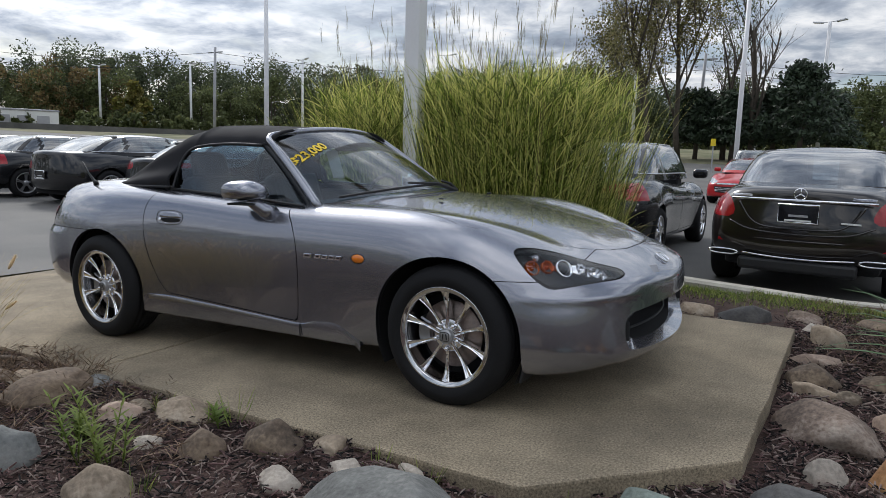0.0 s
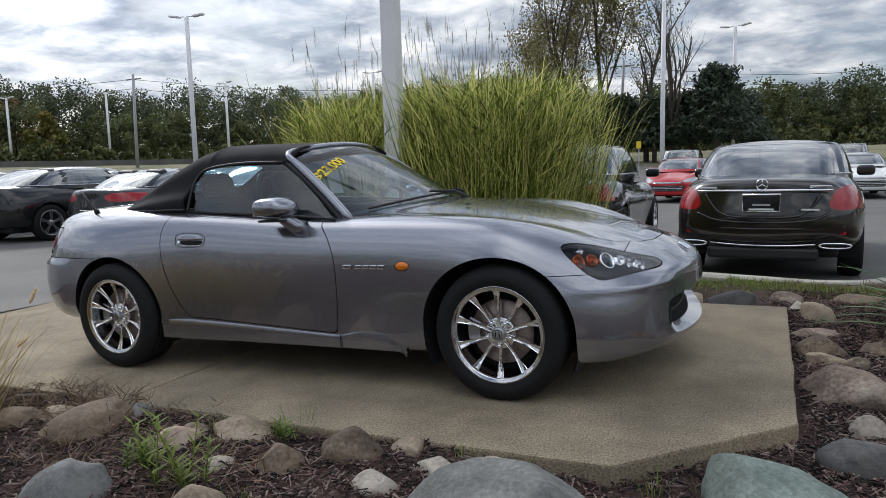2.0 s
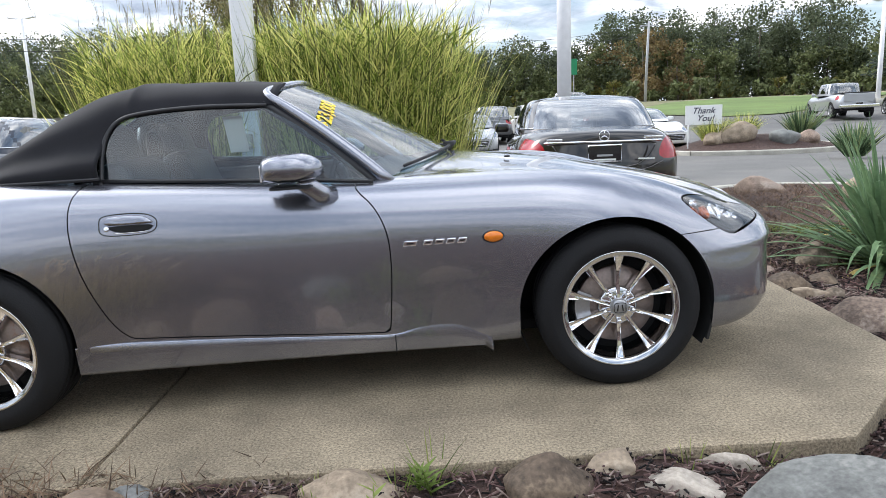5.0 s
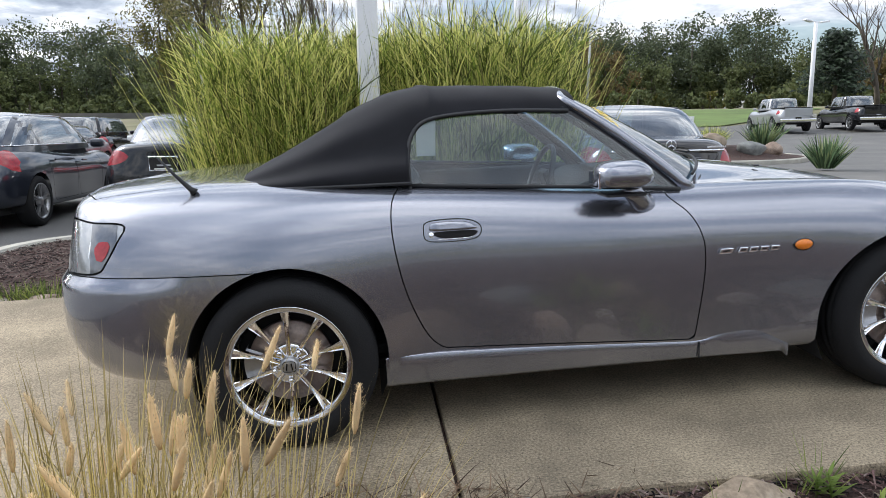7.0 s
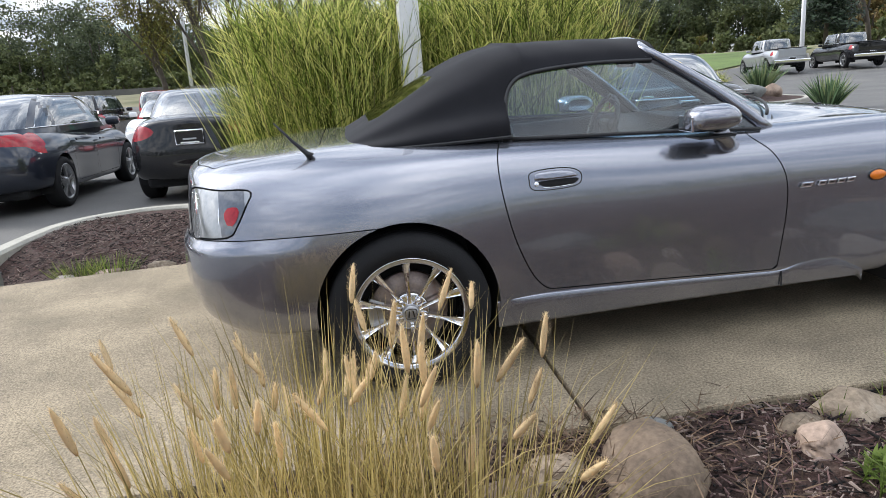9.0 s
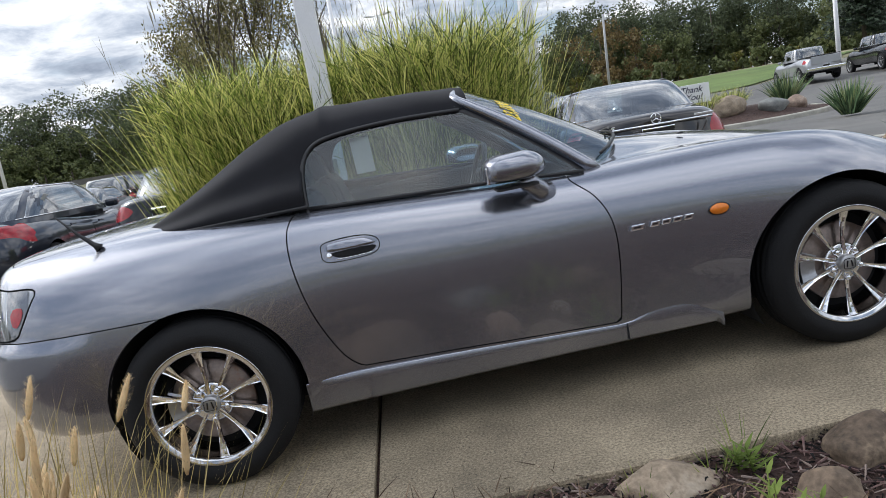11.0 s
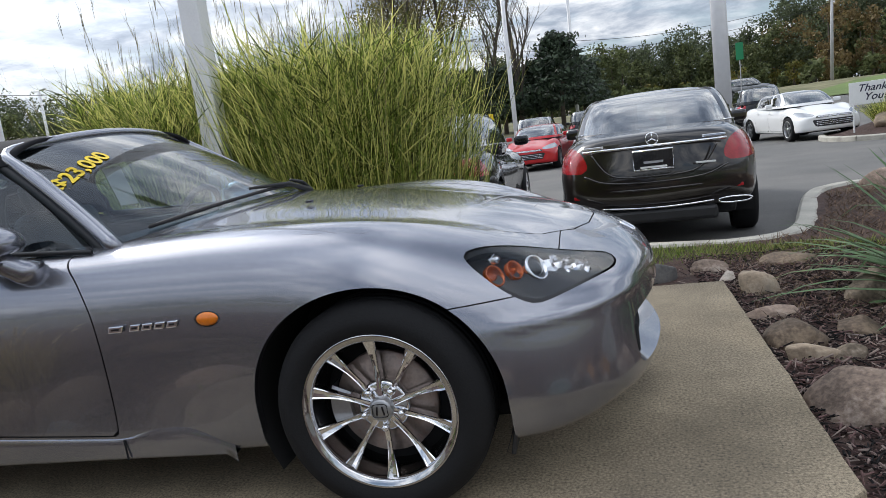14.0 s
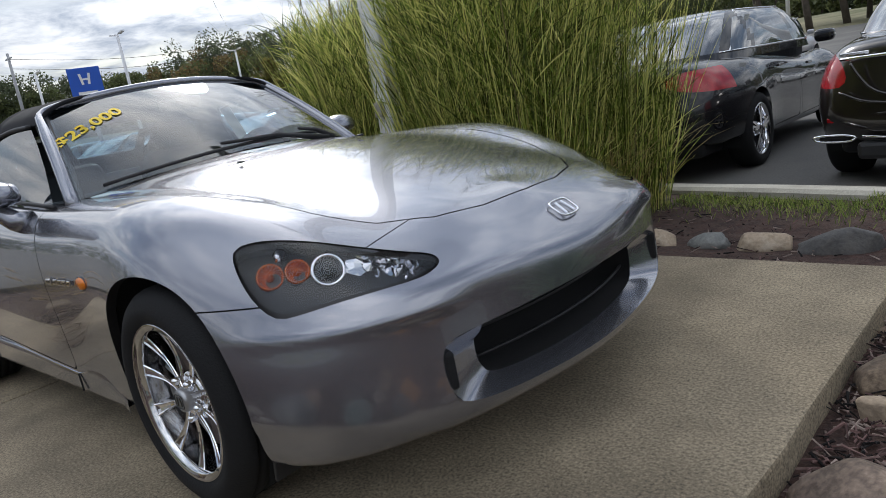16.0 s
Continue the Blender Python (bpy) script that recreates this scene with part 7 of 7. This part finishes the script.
for i, (x, y, h, n) in enumerate(((0.47, -1.36, .16, 16), (1.46, -1.40, .10, 12), (0.62, -1.95, .10, 14), (1.95, -1.36, .09, 14), (0.35, -1.40, .09, 10), (1.25, -1.40, .08, 9), (2.1, -1.28, .08, 10), (2.9, -1.1, .10, 12), (0.12, -1.45, .10, 18), (-3.3, 2.05, .15, 200), (-3.55, 2.1, .13, 180))):
    tuft(x, y, h, n, 50 + i, M_WEED, "grass_tuft", "small tuft of green grass by the pad", 0.05 if n < 50 else 0.2)
for i, (x, y, h, n) in enumerate(((-0.62, -1.45, .12, 420), (-0.95, -1.38, .11, 420), (-1.25, -1.40, .10, 300), (-0.42, -1.75, .10, 200), (0.35, -1.72, .10, 160), (-0.15, -1.42, .08, 160))):
    tuft(x, y, h, n, 80 + i, M_DEADBUSH, "dead_undergrowth", "dry brown creeping undergrowth at the pad's edge", 0.24, 0.045)
# low green growth along the kerb, and dry litter behind
rnd = random.Random(77)
V, F = [], []
for _ in range(5200):
    t = rnd.random()
    x = 0.7 + 3.3 * t
    y = 3.55 - 0.265 * (x - 0.4) - abs(rnd.gauss(0.05, 0.22)) - 0.08
    blade(V, F, (x, y, bed_height(x, y)), (rnd.uniform(-.8, .8), rnd.uniform(-.8, .8), 1), rnd.uniform(0.02, 0.07), 0.006, 4, 3, rnd.uniform(-1, 1))
tagged(obj("ground_cover", V, F, M_WEED), "low green weeds along the kerb", "plant", kind="stuff")
V, F = [], []
spots = np.array([(rnd.uniform(2.5, 5.6), rnd.uniform(0.8, 6.0)) for _ in range(14000)])
for x, y in spots[sdf(spots[:, 0], spots[:, 1], BED) < -0.15]:
    blade(V, F, (x, y, bed_height(x, y)), (rnd.uniform(-1, 1), rnd.uniform(-1, 1), 0.5), rnd.uniform(0.03, 0.12), 0.006, 4, 3, rnd.uniform(-1, 1))
tagged(obj("dry_litter", V, F, M_DEADBUSH), "dry brown leaf litter over the bed", "plant litter", kind="stuff")

# ---- lamp posts, signs, trees, woods, far structures ----
def square_post(x, y, w, h, label):
    z = bed_height(x, y)
    root = thing("light_post", Matrix.Translation((x, y, z)), label, "lamp post", "light posts")
    boxpart("shaft", (w, w, h), Matrix.Translation((0, 0, h / 2)) @ Matrix.Rotation(radians(4), 4, "Z"), M_POST, root, 0.012)
    boxpart("base_plate", (w * 2.1, w * 2.1, 0.03), pose(0, 0, 0.015, 0, 0, 4), M_POST, root, 0.006)
    boxpart("junction_box", (0.07, 0.05, 0.11), pose(-0.01, -w / 2 - 0.02, 1.02, 0, 0, 4), M_KERB, root, 0.008)
    boxpart("lamp_arm", (1.6, 0.07, 0.07), pose(0, 0, h - 0.2), M_POST, root, 0.01)
    for s in (-1, 1):
        boxpart("lamp_head", (0.62, 0.34, 0.14), pose(s * 0.95, 0, h - 0.18, 0, s * 6, 0), M_POST, root, 0.03)


square_post(-0.865, 2.03, 0.150, 7.5, "square white lot light post rising from the tall grass")


def lamp_post(x, y, h, w, label="slim white lot light post with twin lamp heads", turn=0.0):
    z = lot_height(x, y)
    root = thing("light_post", Matrix.Translation((x, y, z)) @ Matrix.Rotation(radians(turn), 4, "Z"), label, "lamp post", "light posts")
    V, F = tube([(0, 0, 0), (0, 0, h * 0.5), (0, 0, h)], [w * 0.55, w * 0.5, w * 0.45], 10, up=(0, 1, 0))
    obj("shaft", V, F, M_POST, root)
    V, F = tube([(0, 0, 0), (0, 0, 0.5)], [w * 1.6, w * 1.6], 16, up=(0, 1, 0))
    obj("footing", V, F, M_KERB, root)
    boxpart("crossarm", (1.2, 0.06, 0.06), pose(0, 0, h), M_POST, root, 0.01)
    for s in (-1, 1):
        boxpart("lamp_head", (0.75, 0.32, 0.12), pose(s * 0.85, 0, h + 0.04, 0, -s * 8, 0), M_POST, root, 0.03)
    return root


def polar(az, d, t=0):
    """A place seen from the walk's start (t = 0) or its far end, by bearing and distance."""
    ex, ey = ((2.60, -3.34), (1.80, -3.48), (-0.87, -3.30))[t]
    return ex + d * math.sin(radians(az)), ey + d * math.cos(radians(az))


for az, d, h, t in ((-57.0, 100, 11.9, 0), (-50.7, 100, 12.9, 0), (-42.2, 86, 12.7, 0), (-30.6, 75, 12.4, 0), (-15.4, 63, 12.0, 0), (-2.2, 62, 12.9, 0), (-45.0, 48, 12.0, 0), (-7.6, 38, 10.5, 0), (34.3, 56, 8.6, 2), ):
    x, y = polar(az, d, t)
    lamp_post(x, y, h - 0.6 - lot_height(x, y) + LOT, 0.30 if d > 40 else 0.24, turn=(x * 13) % 40 - 20)
for x, y, top in ((-55.6, 24.5, 10.0), (-73.2, 23.3, 9.3)):
    lamp_post(x, y, top - lot_height(x, y), 0.26)
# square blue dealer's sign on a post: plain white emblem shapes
x, y = -54.9, 20.8
root = thing("dealer_sign", Matrix.Translation((x, y, 0.0)) @ Matrix.Rotation(radians(69), 4, "Z"), "square blue sign board with a white emblem on a post", "sign")
boxpart("post", (0.35, 0.3, 6.6), pose(0, 0.1, 2.7), M_GREYPOLE, root, 0.02)
board = boxpart("board", (2.35, 0.35, 2.4), pose(0, 0, 6.3), M_SIGNBLUE, root, 0.04)
for s in (-1, 1):
    boxpart("emblem", (0.18, 0.03, 0.85), pose(s * 0.28, -0.19, 6.62, 0, s * 9, 0), M_PAPER, board, 0.01)
boxpart("emblem", (0.5, 0.03, 0.14), pose(0, -0.19, 6.60), M_PAPER, board, 0.01)
boxpart("emblem", (1.4, 0.03, 0.22), pose(0, -0.19, 5.55), M_PAPER, board, 0.01)
# the pylon of a tall road sign
x, y = polar(9.3, 42, 1)
root = thing("sign_pylon", Matrix.Translation((x, y, lot_height(x, y))), "broad pale steel pylon of a tall sign", "sign")
V, F = tube([(0, 0, 0), (0, 0, 14)], [0.42, 0.40], 20, up=(0, 1, 0))
obj("column", V, F, M_POST, root)
boxpart("sign_box", (4.6, 0.6, 3.2), pose(0, 0, 15.4), M_PAPER, root, 0.06)
# small road signs beside the far road
M_SIGNGREEN = mat("sign_green", (0.01, 0.22, 0.09), rough=0.4, var=0.05, scale=2, bump=0.0)
for az, d, t, top, wide, tall_, ink, label in ((10.6, 60, 1, 4.6, 0.55, 1.3, M_SIGNGREEN, "upright green road sign on a thin post"), (-9.3, 46, 0, 2.1, 0.30, 0.45, M_YELLOW, "small yellow warning sign on a thin post")):
    x, y = polar(az, d, t)
    root = thing("road_sign", Matrix.Translation((x, y, lot_height(x, y))), label, "sign", "road signs")
    boxpart("post", (0.07, 0.05, top), pose(0, 0.04, top / 2), M_GREYPOLE, root, 0.01)
    boxpart("board", (wide, 0.03, tall_), pose(0, -0.005, top - tall_ / 2), ink, root, 0.008)
# utility poles and wires
poles = [polar(-10.6, 66), polar(-49.0, 74), polar(-72, 80), polar(16, 84)]
tops = []
for x, y in poles:
    z = lot_height(x, y)
    root = thing("utility_pole", Matrix.Translation((x, y, z)), "weathered wooden utility pole", "utility pole")
    V, F = tube([(0, 0, 0), (0.15, 0, 5), (0.3, 0, 9.0)], [0.17, 0.15, 0.12], 10, up=(0, 1, 0))
    obj("pole", V, F, M_GREYPOLE, root)
    boxpart("crossarm", (2.0, 0.1, 0.12), pose(0.3, 0, 8.5), M_GREYPOLE, root, 0.01)
    tops.append(Vector((x, y, z + 8.5)))
order = [tops[2], tops[1], tops[0], tops[3]]
for a, b in zip(order, order[1:]):
    for dz in (0, -0.9):
        V, F = tube([a.lerp(b, t) + Vector((0, 0, dz - 1.6 * math.sin(math.pi * t))) for t in np.linspace(0, 1, 15)], 0.022, 5)
        tagged(obj("overhead_wire", V, F, M_BLACK), "dark overhead wire between utility poles", "cable")

# thank-you sign on the island
sx, sy = 8.55, 16.9
sz = LOT + 0.55
root = thing("lawn_sign", Matrix.Translation((sx, sy, LOT)) @ Matrix.Rotation(radians(-14), 4, "Z"), "white lawn sign with dark script on two legs", "sign")
boxpart("board", (1.02, 0.02, 0.56), pose(0, 0, 1.12), M_PAPER, root, 0.004)
M_INK = mat("sign_ink", (0.03, 0.03, 0.06), rough=0.6, bump=0.0)
words("Thank", 0.25, pose(-0.02, -0.014, 1.24, 90, 0, 0), M_INK, "lettering", root, 0.001, 0.35, 0.003)
words("You!", 0.25, pose(0.04, -0.014, 1.02, 90, 0, 0), M_INK, "lettering", root, 0.001, 0.35, 0.003)
for s in (-0.42, 0.42):
    boxpart("leg", (0.035, 0.035, 1.05), pose(s, 0, 0.5), M_PAPER, root, 0.004)

# island beyond the drive: kerb, mulch, stones, grasses
ISLE = [(7.9, 16.0), (9.6, 15.2), (11.6, 15.6), (13.2, 17.4), (13.4, 19.4), (12.0, 20.6), (9.8, 20.6), (8.3, 19.4), (7.6, 17.6)]
isle_line = smooth_line(ISLE, 4, True).tolist()


def isle_height(x, y):
    d = -float(sdf(np.array([x]), np.array([y]), ISLE)[0])
    return LOT + 0.10 + 0.35 * ease(d / 1.8)


sheet("mulch_bed", isle_line, isle_height, M_MULCH, 0.4, "dark mulch bed on a kerbed island", "mulch")
kerb([tuple(p) for p in isle_line] + [tuple(isle_line[0])], lambda x, y: LOT + 0.13, "kerb", "pale concrete kerb round the island")
for i, (x, y, s, k) in enumerate(((9.5, 16.7, 1.2, "tan"), (10.7, 16.4, .9, "grey"), (8.8, 16.7, .7, "tan"), (11.6, 16.8, .8, "pink"))):
    ob = part("boulder", boulder((s / 2, s * .36, s * .30), 200 + i), ROCKS[k], smooth=True)
    ob.matrix_world = Matrix.Translation((x, y, isle_height(x, y) + s * 0.13))
    tagged(ob, "large tan boulder on the planted island", "rock", "island stones")


def mound(x, y, z, r, h, n, seed, material, name, label, width=0.012, droop=1.6):
    rnd = random.Random(seed)
    V, F = [], []
    for _ in range(n):
        a, q = rnd.uniform(0, 6.283), r * 0.4 * math.sqrt(rnd.random())
        lean = rnd.uniform(0.05, 0.9)
        blade(V, F, (x + q * math.cos(a), y + q * math.sin(a), z), (math.cos(a) * lean, math.sin(a) * lean, 1), h * rnd.uniform(0.6, 1.15), width, rnd.uniform(0.4, 1.3) * droop, 5, rnd.uniform(-1, 1))
    return tagged(obj(name, V, F, material), label, "plant", "island plants")


for i, (x, y, r, h, mt, nm, lab, w) in enumerate(((8.9, 17.1, 0.7, 0.75, M_GRASS, "grass_clump", "yellow-green grass mound on the island", 0.012), (10.0, 17.4, 0.6, 0.7, M_GRASS, "grass_clump", "yellow-green grass mound on the island", 0.012),
                                                  (12.4, 18.6, 0.5, 1.0, M_YUCCA, "yucca", "dark green yucca on the planted island", 0.05), (10.37, 12.5, 0.5, 0.8, M_YUCCA, "yucca", "dark green yucca beside the drive", 0.05),
                                                  (31.5, 27.5, 1.4, 1.5, M_GRASS_DRY, "grass_clump", "large tan grass mound beside the drive", 0.03))):
    mound(x, y, isle_height(x, y) if nm != "yucca" or y > 13 else LOT + 0.05, r, h, 260 if nm == "yucca" else 700, 300 + i, mt, nm, lab, w, 0.7 if nm == "yucca" else 1.6)


def tree_limbs(h, spread, seed, levels=3, trunk=0.16, fork=0.28):
    """A tapered trunk with limbs that fork; gives the mesh and the twig ends."""
    rnd = random.Random(seed)
    V, F, tips = [], [], []

    def limb(p, d, L, r, lv):
        pts, rs = [p], [r]
        q, dd = p.copy(), d.copy()
        seg = 5
        for i in range(seg):
            dd = (dd + Vector((rnd.uniform(-.16, .16), rnd.uniform(-.16, .16), rnd.uniform(-.02, .14)))).normalized()
            q = q + dd * (L / seg)
            pts.append(q.copy())
            rs.append(r * (1 - 0.62 * (i + 1) / seg))
        v, f = tube(pts, rs, 7 if lv == 0 else 5)
        b = len(V)
        V.extend(v)
        F.extend([tuple(i + b for i in g) for g in f])
        if lv >= levels:
            tips.append((pts[-1], dd))
            tips.append((pts[-3], dd))
            return
        k = 7 if lv == 0 else (4 if lv < 3 else 3)
        for i in range(k):
            t = fork + (1 - fork) * (i + rnd.random() * 0.8) / k
            j = min(seg - 1, int(t * seg))
            a = rnd.uniform(0, 6.283)
            o = Vector((math.cos(a), math.sin(a), rnd.uniform(0.35, 1.1))).normalized()
            nd = (dd * 0.55 + o * spread).normalized()
            limb(pts[j].lerp(pts[j + 1], t * seg - j), nd, L * rnd.uniform(0.42, 0.62), rs[j] * 0.55, lv + 1)

    limb(Vector((0, 0, -0.3)), Vector((0, 0, 1)), h * 0.72, trunk, 0)
    return V, F, tips


def leaves_at(tips, n, size, scatter, seed, shape=1.0):
    """Small leaf sprays round the twig ends."""
    rnd = random.Random(seed)
    V, F = [], []
    for _ in range(n):
        p, d = rnd.choice(tips)
        c = Vector(p) + Vector((rnd.gauss(0, scatter), rnd.gauss(0, scatter), rnd.gauss(0, scatter * shape)))
        u = Vector((rnd.uniform(-1, 1), rnd.uniform(-1, 1), rnd.uniform(-1, 1))).normalized()
        w = u.orthogonal().normalized()
        s = size * rnd.uniform(0.5, 1.3)
        b = len(V)
        V += [c - u * s, c + w * s * 0.45, c + u * s, c - w * s * 0.45]
        F.append((b, b + 1, b + 2, b + 3))
    return V, F


def tree(x, y, h, seed, leaf, n, size, scatter, spread=0.75, label="", z=None, trunk=0.2, levels=3, fork=0.25):
    root = thing("tree", Matrix.Translation((x, y, ground_height(x, y) if z is None else z)) @ Matrix.Rotation(seed * 1.7, 4, "Z"), label, "tree", "trees behind the lot")
    V, F, tips = tree_limbs(h, spread, seed, levels, trunk, fork)
    obj("trunk", V, F, M_BARK, root)
    if n:
        V, F = leaves_at(tips, n, size, scatter, seed + 1)
        obj("crown", V, F, leaf, root)
    return root


for az, d, h, sd, leaf, n, lab, spread in ((-14.0, 58, 17, 1, M_LEAF_AIRY, 15000, "tall half-bare cottonwood with olive autumn leaves", .50), (-11.8, 60, 19, 2, M_LEAF_AIRY, 13000, "tall half-bare cottonwood with olive autumn leaves", .46),
                                           (-8.6, 62, 16.5, 3, M_LEAF_MID, 1500, "tall nearly bare tree with a few leaves", .55), (-6.6, 60, 14.5, 4, M_LEAF_MID, 0, "tall bare tree with fine twigs", .62), (-17.0, 66, 11, 5, M_LEAF_YELLOW, 9000, "yellowing tree at the edge of the woods", .7)):
    x, y = polar(az, d)
    tree(x, y, h, sd, leaf, n, 0.13, 0.45, spread, lab, trunk=0.26, levels=4, fork=0.16)
for az, d, h, sd, n in ((38.5, 70, 11, 7, 0),):
    x, y = polar(az, d, 2)
    tree(x, y, h, sd, M_LEAF_MID, n * 2, 0.15, 0.5, 0.8, "bare grey tree by the field", trunk=0.25)


def pine(x, y, h, seed):
    rnd = random.Random(seed)
    root = thing("conifer", Matrix.Translation((x, y, ground_height(x, y))), "dark ragged pine at the edge of the woods", "tree", "trees behind the lot")
    V, F = tube([(0, 0, -0.3), (0.1, 0, h * .5), (0, 0.05, h)], [0.22, 0.14, 0.03], 7, up=(0, 1, 0))
    obj("trunk", V, F, M_BARK, root)
    tips = []
    for i in range(60):
        t = 0.25 + 0.75 * i / 60
        a = i * 2.4
        L = (1 - t) * h * 0.38 + 0.6 + rnd.uniform(-.3, .6)
        for k in (0.45, 0.75, 1.0):
            tips.append((Vector((math.cos(a) * L * k, math.sin(a) * L * k, t * h + 0.12 * L * k)), Vector((0, 0, 1))))
    V, F = leaves_at(tips, 5200, 0.22, 0.30, seed, 0.5)
    obj("crown", V, F, M_CONIFER, root)


for az, d, h, sd in ((-3.4, 58, 7.4, 41), (-1.6, 64, 5.4, 42), (-5.2, 62, 5.6, 46), (-10.6, 62, 5.6, 43), (-8.0, 60, 5.4, 44)):
    pine(*polar(az, d), h, sd)
pine(*polar(35.8, 66, 2), 6.5, 45)


def woods(name, label, az0, az1, d, h0, h1, leaf, count, seed, depth=16, leafsize=0.225, n=2500, base=0.0):
    """A belt of far trees, crown beside crown, as one mass of leaf sprays over dark trunks."""
    rnd = np.random.RandomState(seed)
    VV, TV, TF = [], [], []
    for i in range(count):
        az = az0 + (az1 - az0) * (i + rnd.rand()) / count
        x, y = polar(az, d + rnd.uniform(0, depth), 1)
        z = ground_height(x, y) + base
        h = rnd.uniform(h0, h1)
        cw = h * rnd.uniform(0.24, 0.38)
        v, f = tube([(x, y, z - 0.5), (x, y, z + h * 0.7)], [0.18, 0.07], 5, up=(0, 1, 0))
        b = len(TV)
        TV += v
        TF += [tuple(q + b for q in g) for g in f]
        k = 16
        up = rnd.uniform(0.08, 0.90, k)
        wide = cw * 0.62 * np.sqrt(np.clip(1.0 - ((up - 0.5) / 0.55) ** 2, 0.06, 1))
        C = np.stack([x + rnd.normal(0, 1, k) * wide, y + rnd.normal(0, 1, k) * wide, z + h * up], 1)
        R = cw * rnd.uniform(0.30, 0.55, k)
        q = rnd.randint(0, k, n)
        u = rnd.normal(0, 1, (n, 3))
        u /= np.linalg.norm(u, axis=1)[:, None]
        p = C[q] + u * (R[q] * rnd.rand(n) ** 0.4)[:, None]
        a = rnd.normal(0, 1, (n, 3))
        a /= np.linalg.norm(a, axis=1)[:, None]
        w = np.cross(a, rnd.normal(0, 1, (n, 3)))
        w /= np.linalg.norm(w, axis=1)[:, None]
        s = (leafsize * rnd.uniform(0.5, 1.25, n))[:, None]
        keep = p[:, 2] > z
        VV.append(np.stack([p - a * s, p + w * s * 0.6, p + a * s, p - w * s * 0.6], 1)[keep].reshape(-1, 3))
    V = np.concatenate(VV)
    tagged(obj(name, V, np.arange(len(V)).reshape(-1, 4), leaf), label, "woods", kind="stuff")
    tagged(obj("woods_trunks", TV, TF, M_BARK), "dark trunks within the distant woods", "woods", kind="stuff")


woods("woods", "dark green woods along the horizon", -86, -60, 118, 9.5, 12, M_LEAF_HAZED, 36, 101)
woods("woods", "dark green woods along the horizon", -60, -18, 118, 11.5, 15, M_LEAF_HAZED, 62, 111)
woods("woods", "olive woods along the horizon", -84, -20, 108, 6, 10, M_LEAF_MID, 55, 102)
woods("woods", "autumn brown trees within the distant woods", -61, -56, 106, 9, 11.5, M_LEAF_AUTUMN, 5, 103)
woods("woods", "dark green woods along the horizon", -20, 14, 108, 9, 12, M_LEAF_HAZED, 50, 104)
woods("woods", "tall dark green woods along the horizon", 14, 31, 108, 10.5, 15.5, M_LEAF_HAZED, 28, 112)
woods("woods", "low dark green woods along the horizon", 31, 36, 112, 5, 7.5, M_LEAF_HAZED, 8, 115)
woods("woods", "dark green woods along the horizon", 36, 54, 112, 7, 10, M_LEAF_HAZED, 24, 113)
woods("woods", "olive woods along the horizon", -18, 50, 100, 5.5, 9.5, M_LEAF_MID, 58, 105)
woods("woods", "autumn orange trees within the distant woods", 15, 19.5, 97, 8, 12, M_LEAF_AUTUMN, 4, 106)
woods("woods", "autumn orange trees within the distant woods", 36, 40, 99, 6, 8, M_LEAF_AUTUMN, 3, 114)
woods("woods", "autumn yellow bushes before the woods", 4, 44, 92, 2, 4, M_LEAF_YELLOW, 16, 107, n=400)
woods("yellow_tree", "small yellowing tree before the woods", -54.6, -53.6, 98, 6.4, 6.6, M_LEAF_YELLOW, 1, 108, 1, 0.32, 1800)
woods("brush", "low dark brush at the foot of the woods", -86, 52, 88, 1.2, 2.8, M_LEAF_MID, 150, 109, 10, 0.36, 220)
# made-up coarse belt, out of view, closing the horizon behind the camera
woods("woods", "unseen dark woods added behind the camera", 60, 270, 95, 9, 13, M_LEAF_HAZED, 110, 110, 14, 0.7, 200)

# highway wall on the rise to the left
line = [polar(az, 84, 1) for az in np.linspace(-84, -16, 40)]
V, F = [], []
for i, (x, y) in enumerate(line):
    z = lot_height(x, y)
    V += [(x, y, z - 0.4), (x, y, z + 0.55), (x + 0.25, y + 0.25, z + 0.55), (x + 0.25, y + 0.25, z - 0.4)]
for i in range(len(line) - 1):
    for q in range(3):
        F.append((4 * i + q, 4 * i + q + 1, 4 * i + q + 5, 4 * i + q + 4))
tagged(obj("highway_barrier", V, F, M_ASPHALT, smooth=False), "long low concrete barrier along the highway", "barrier", kind="structure")
# pale store building far off
x, y = polar(-61.5, 96, 1)
root = thing("store_building", Matrix.Translation((x, y, ground_height(x, y))) @ Matrix.Rotation(radians(60), 4, "Z"), "long low white building beyond the highway", "building")
boxpart("wall", (7, 4, 2.0), pose(0, 0, 1.0), M_PAPER, root, 0.05)
boxpart("roof", (7.2, 4.2, 0.2), pose(0, 0, 2.1), M_GREYPOLE, root, 0.05)
for i in range(3):
    boxpart("dock_door", (1.3, 0.1, 1.4), pose(-2.1 + 2.0 * i, -2.03, 0.75), M_GREYPOLE, root, 0.02)
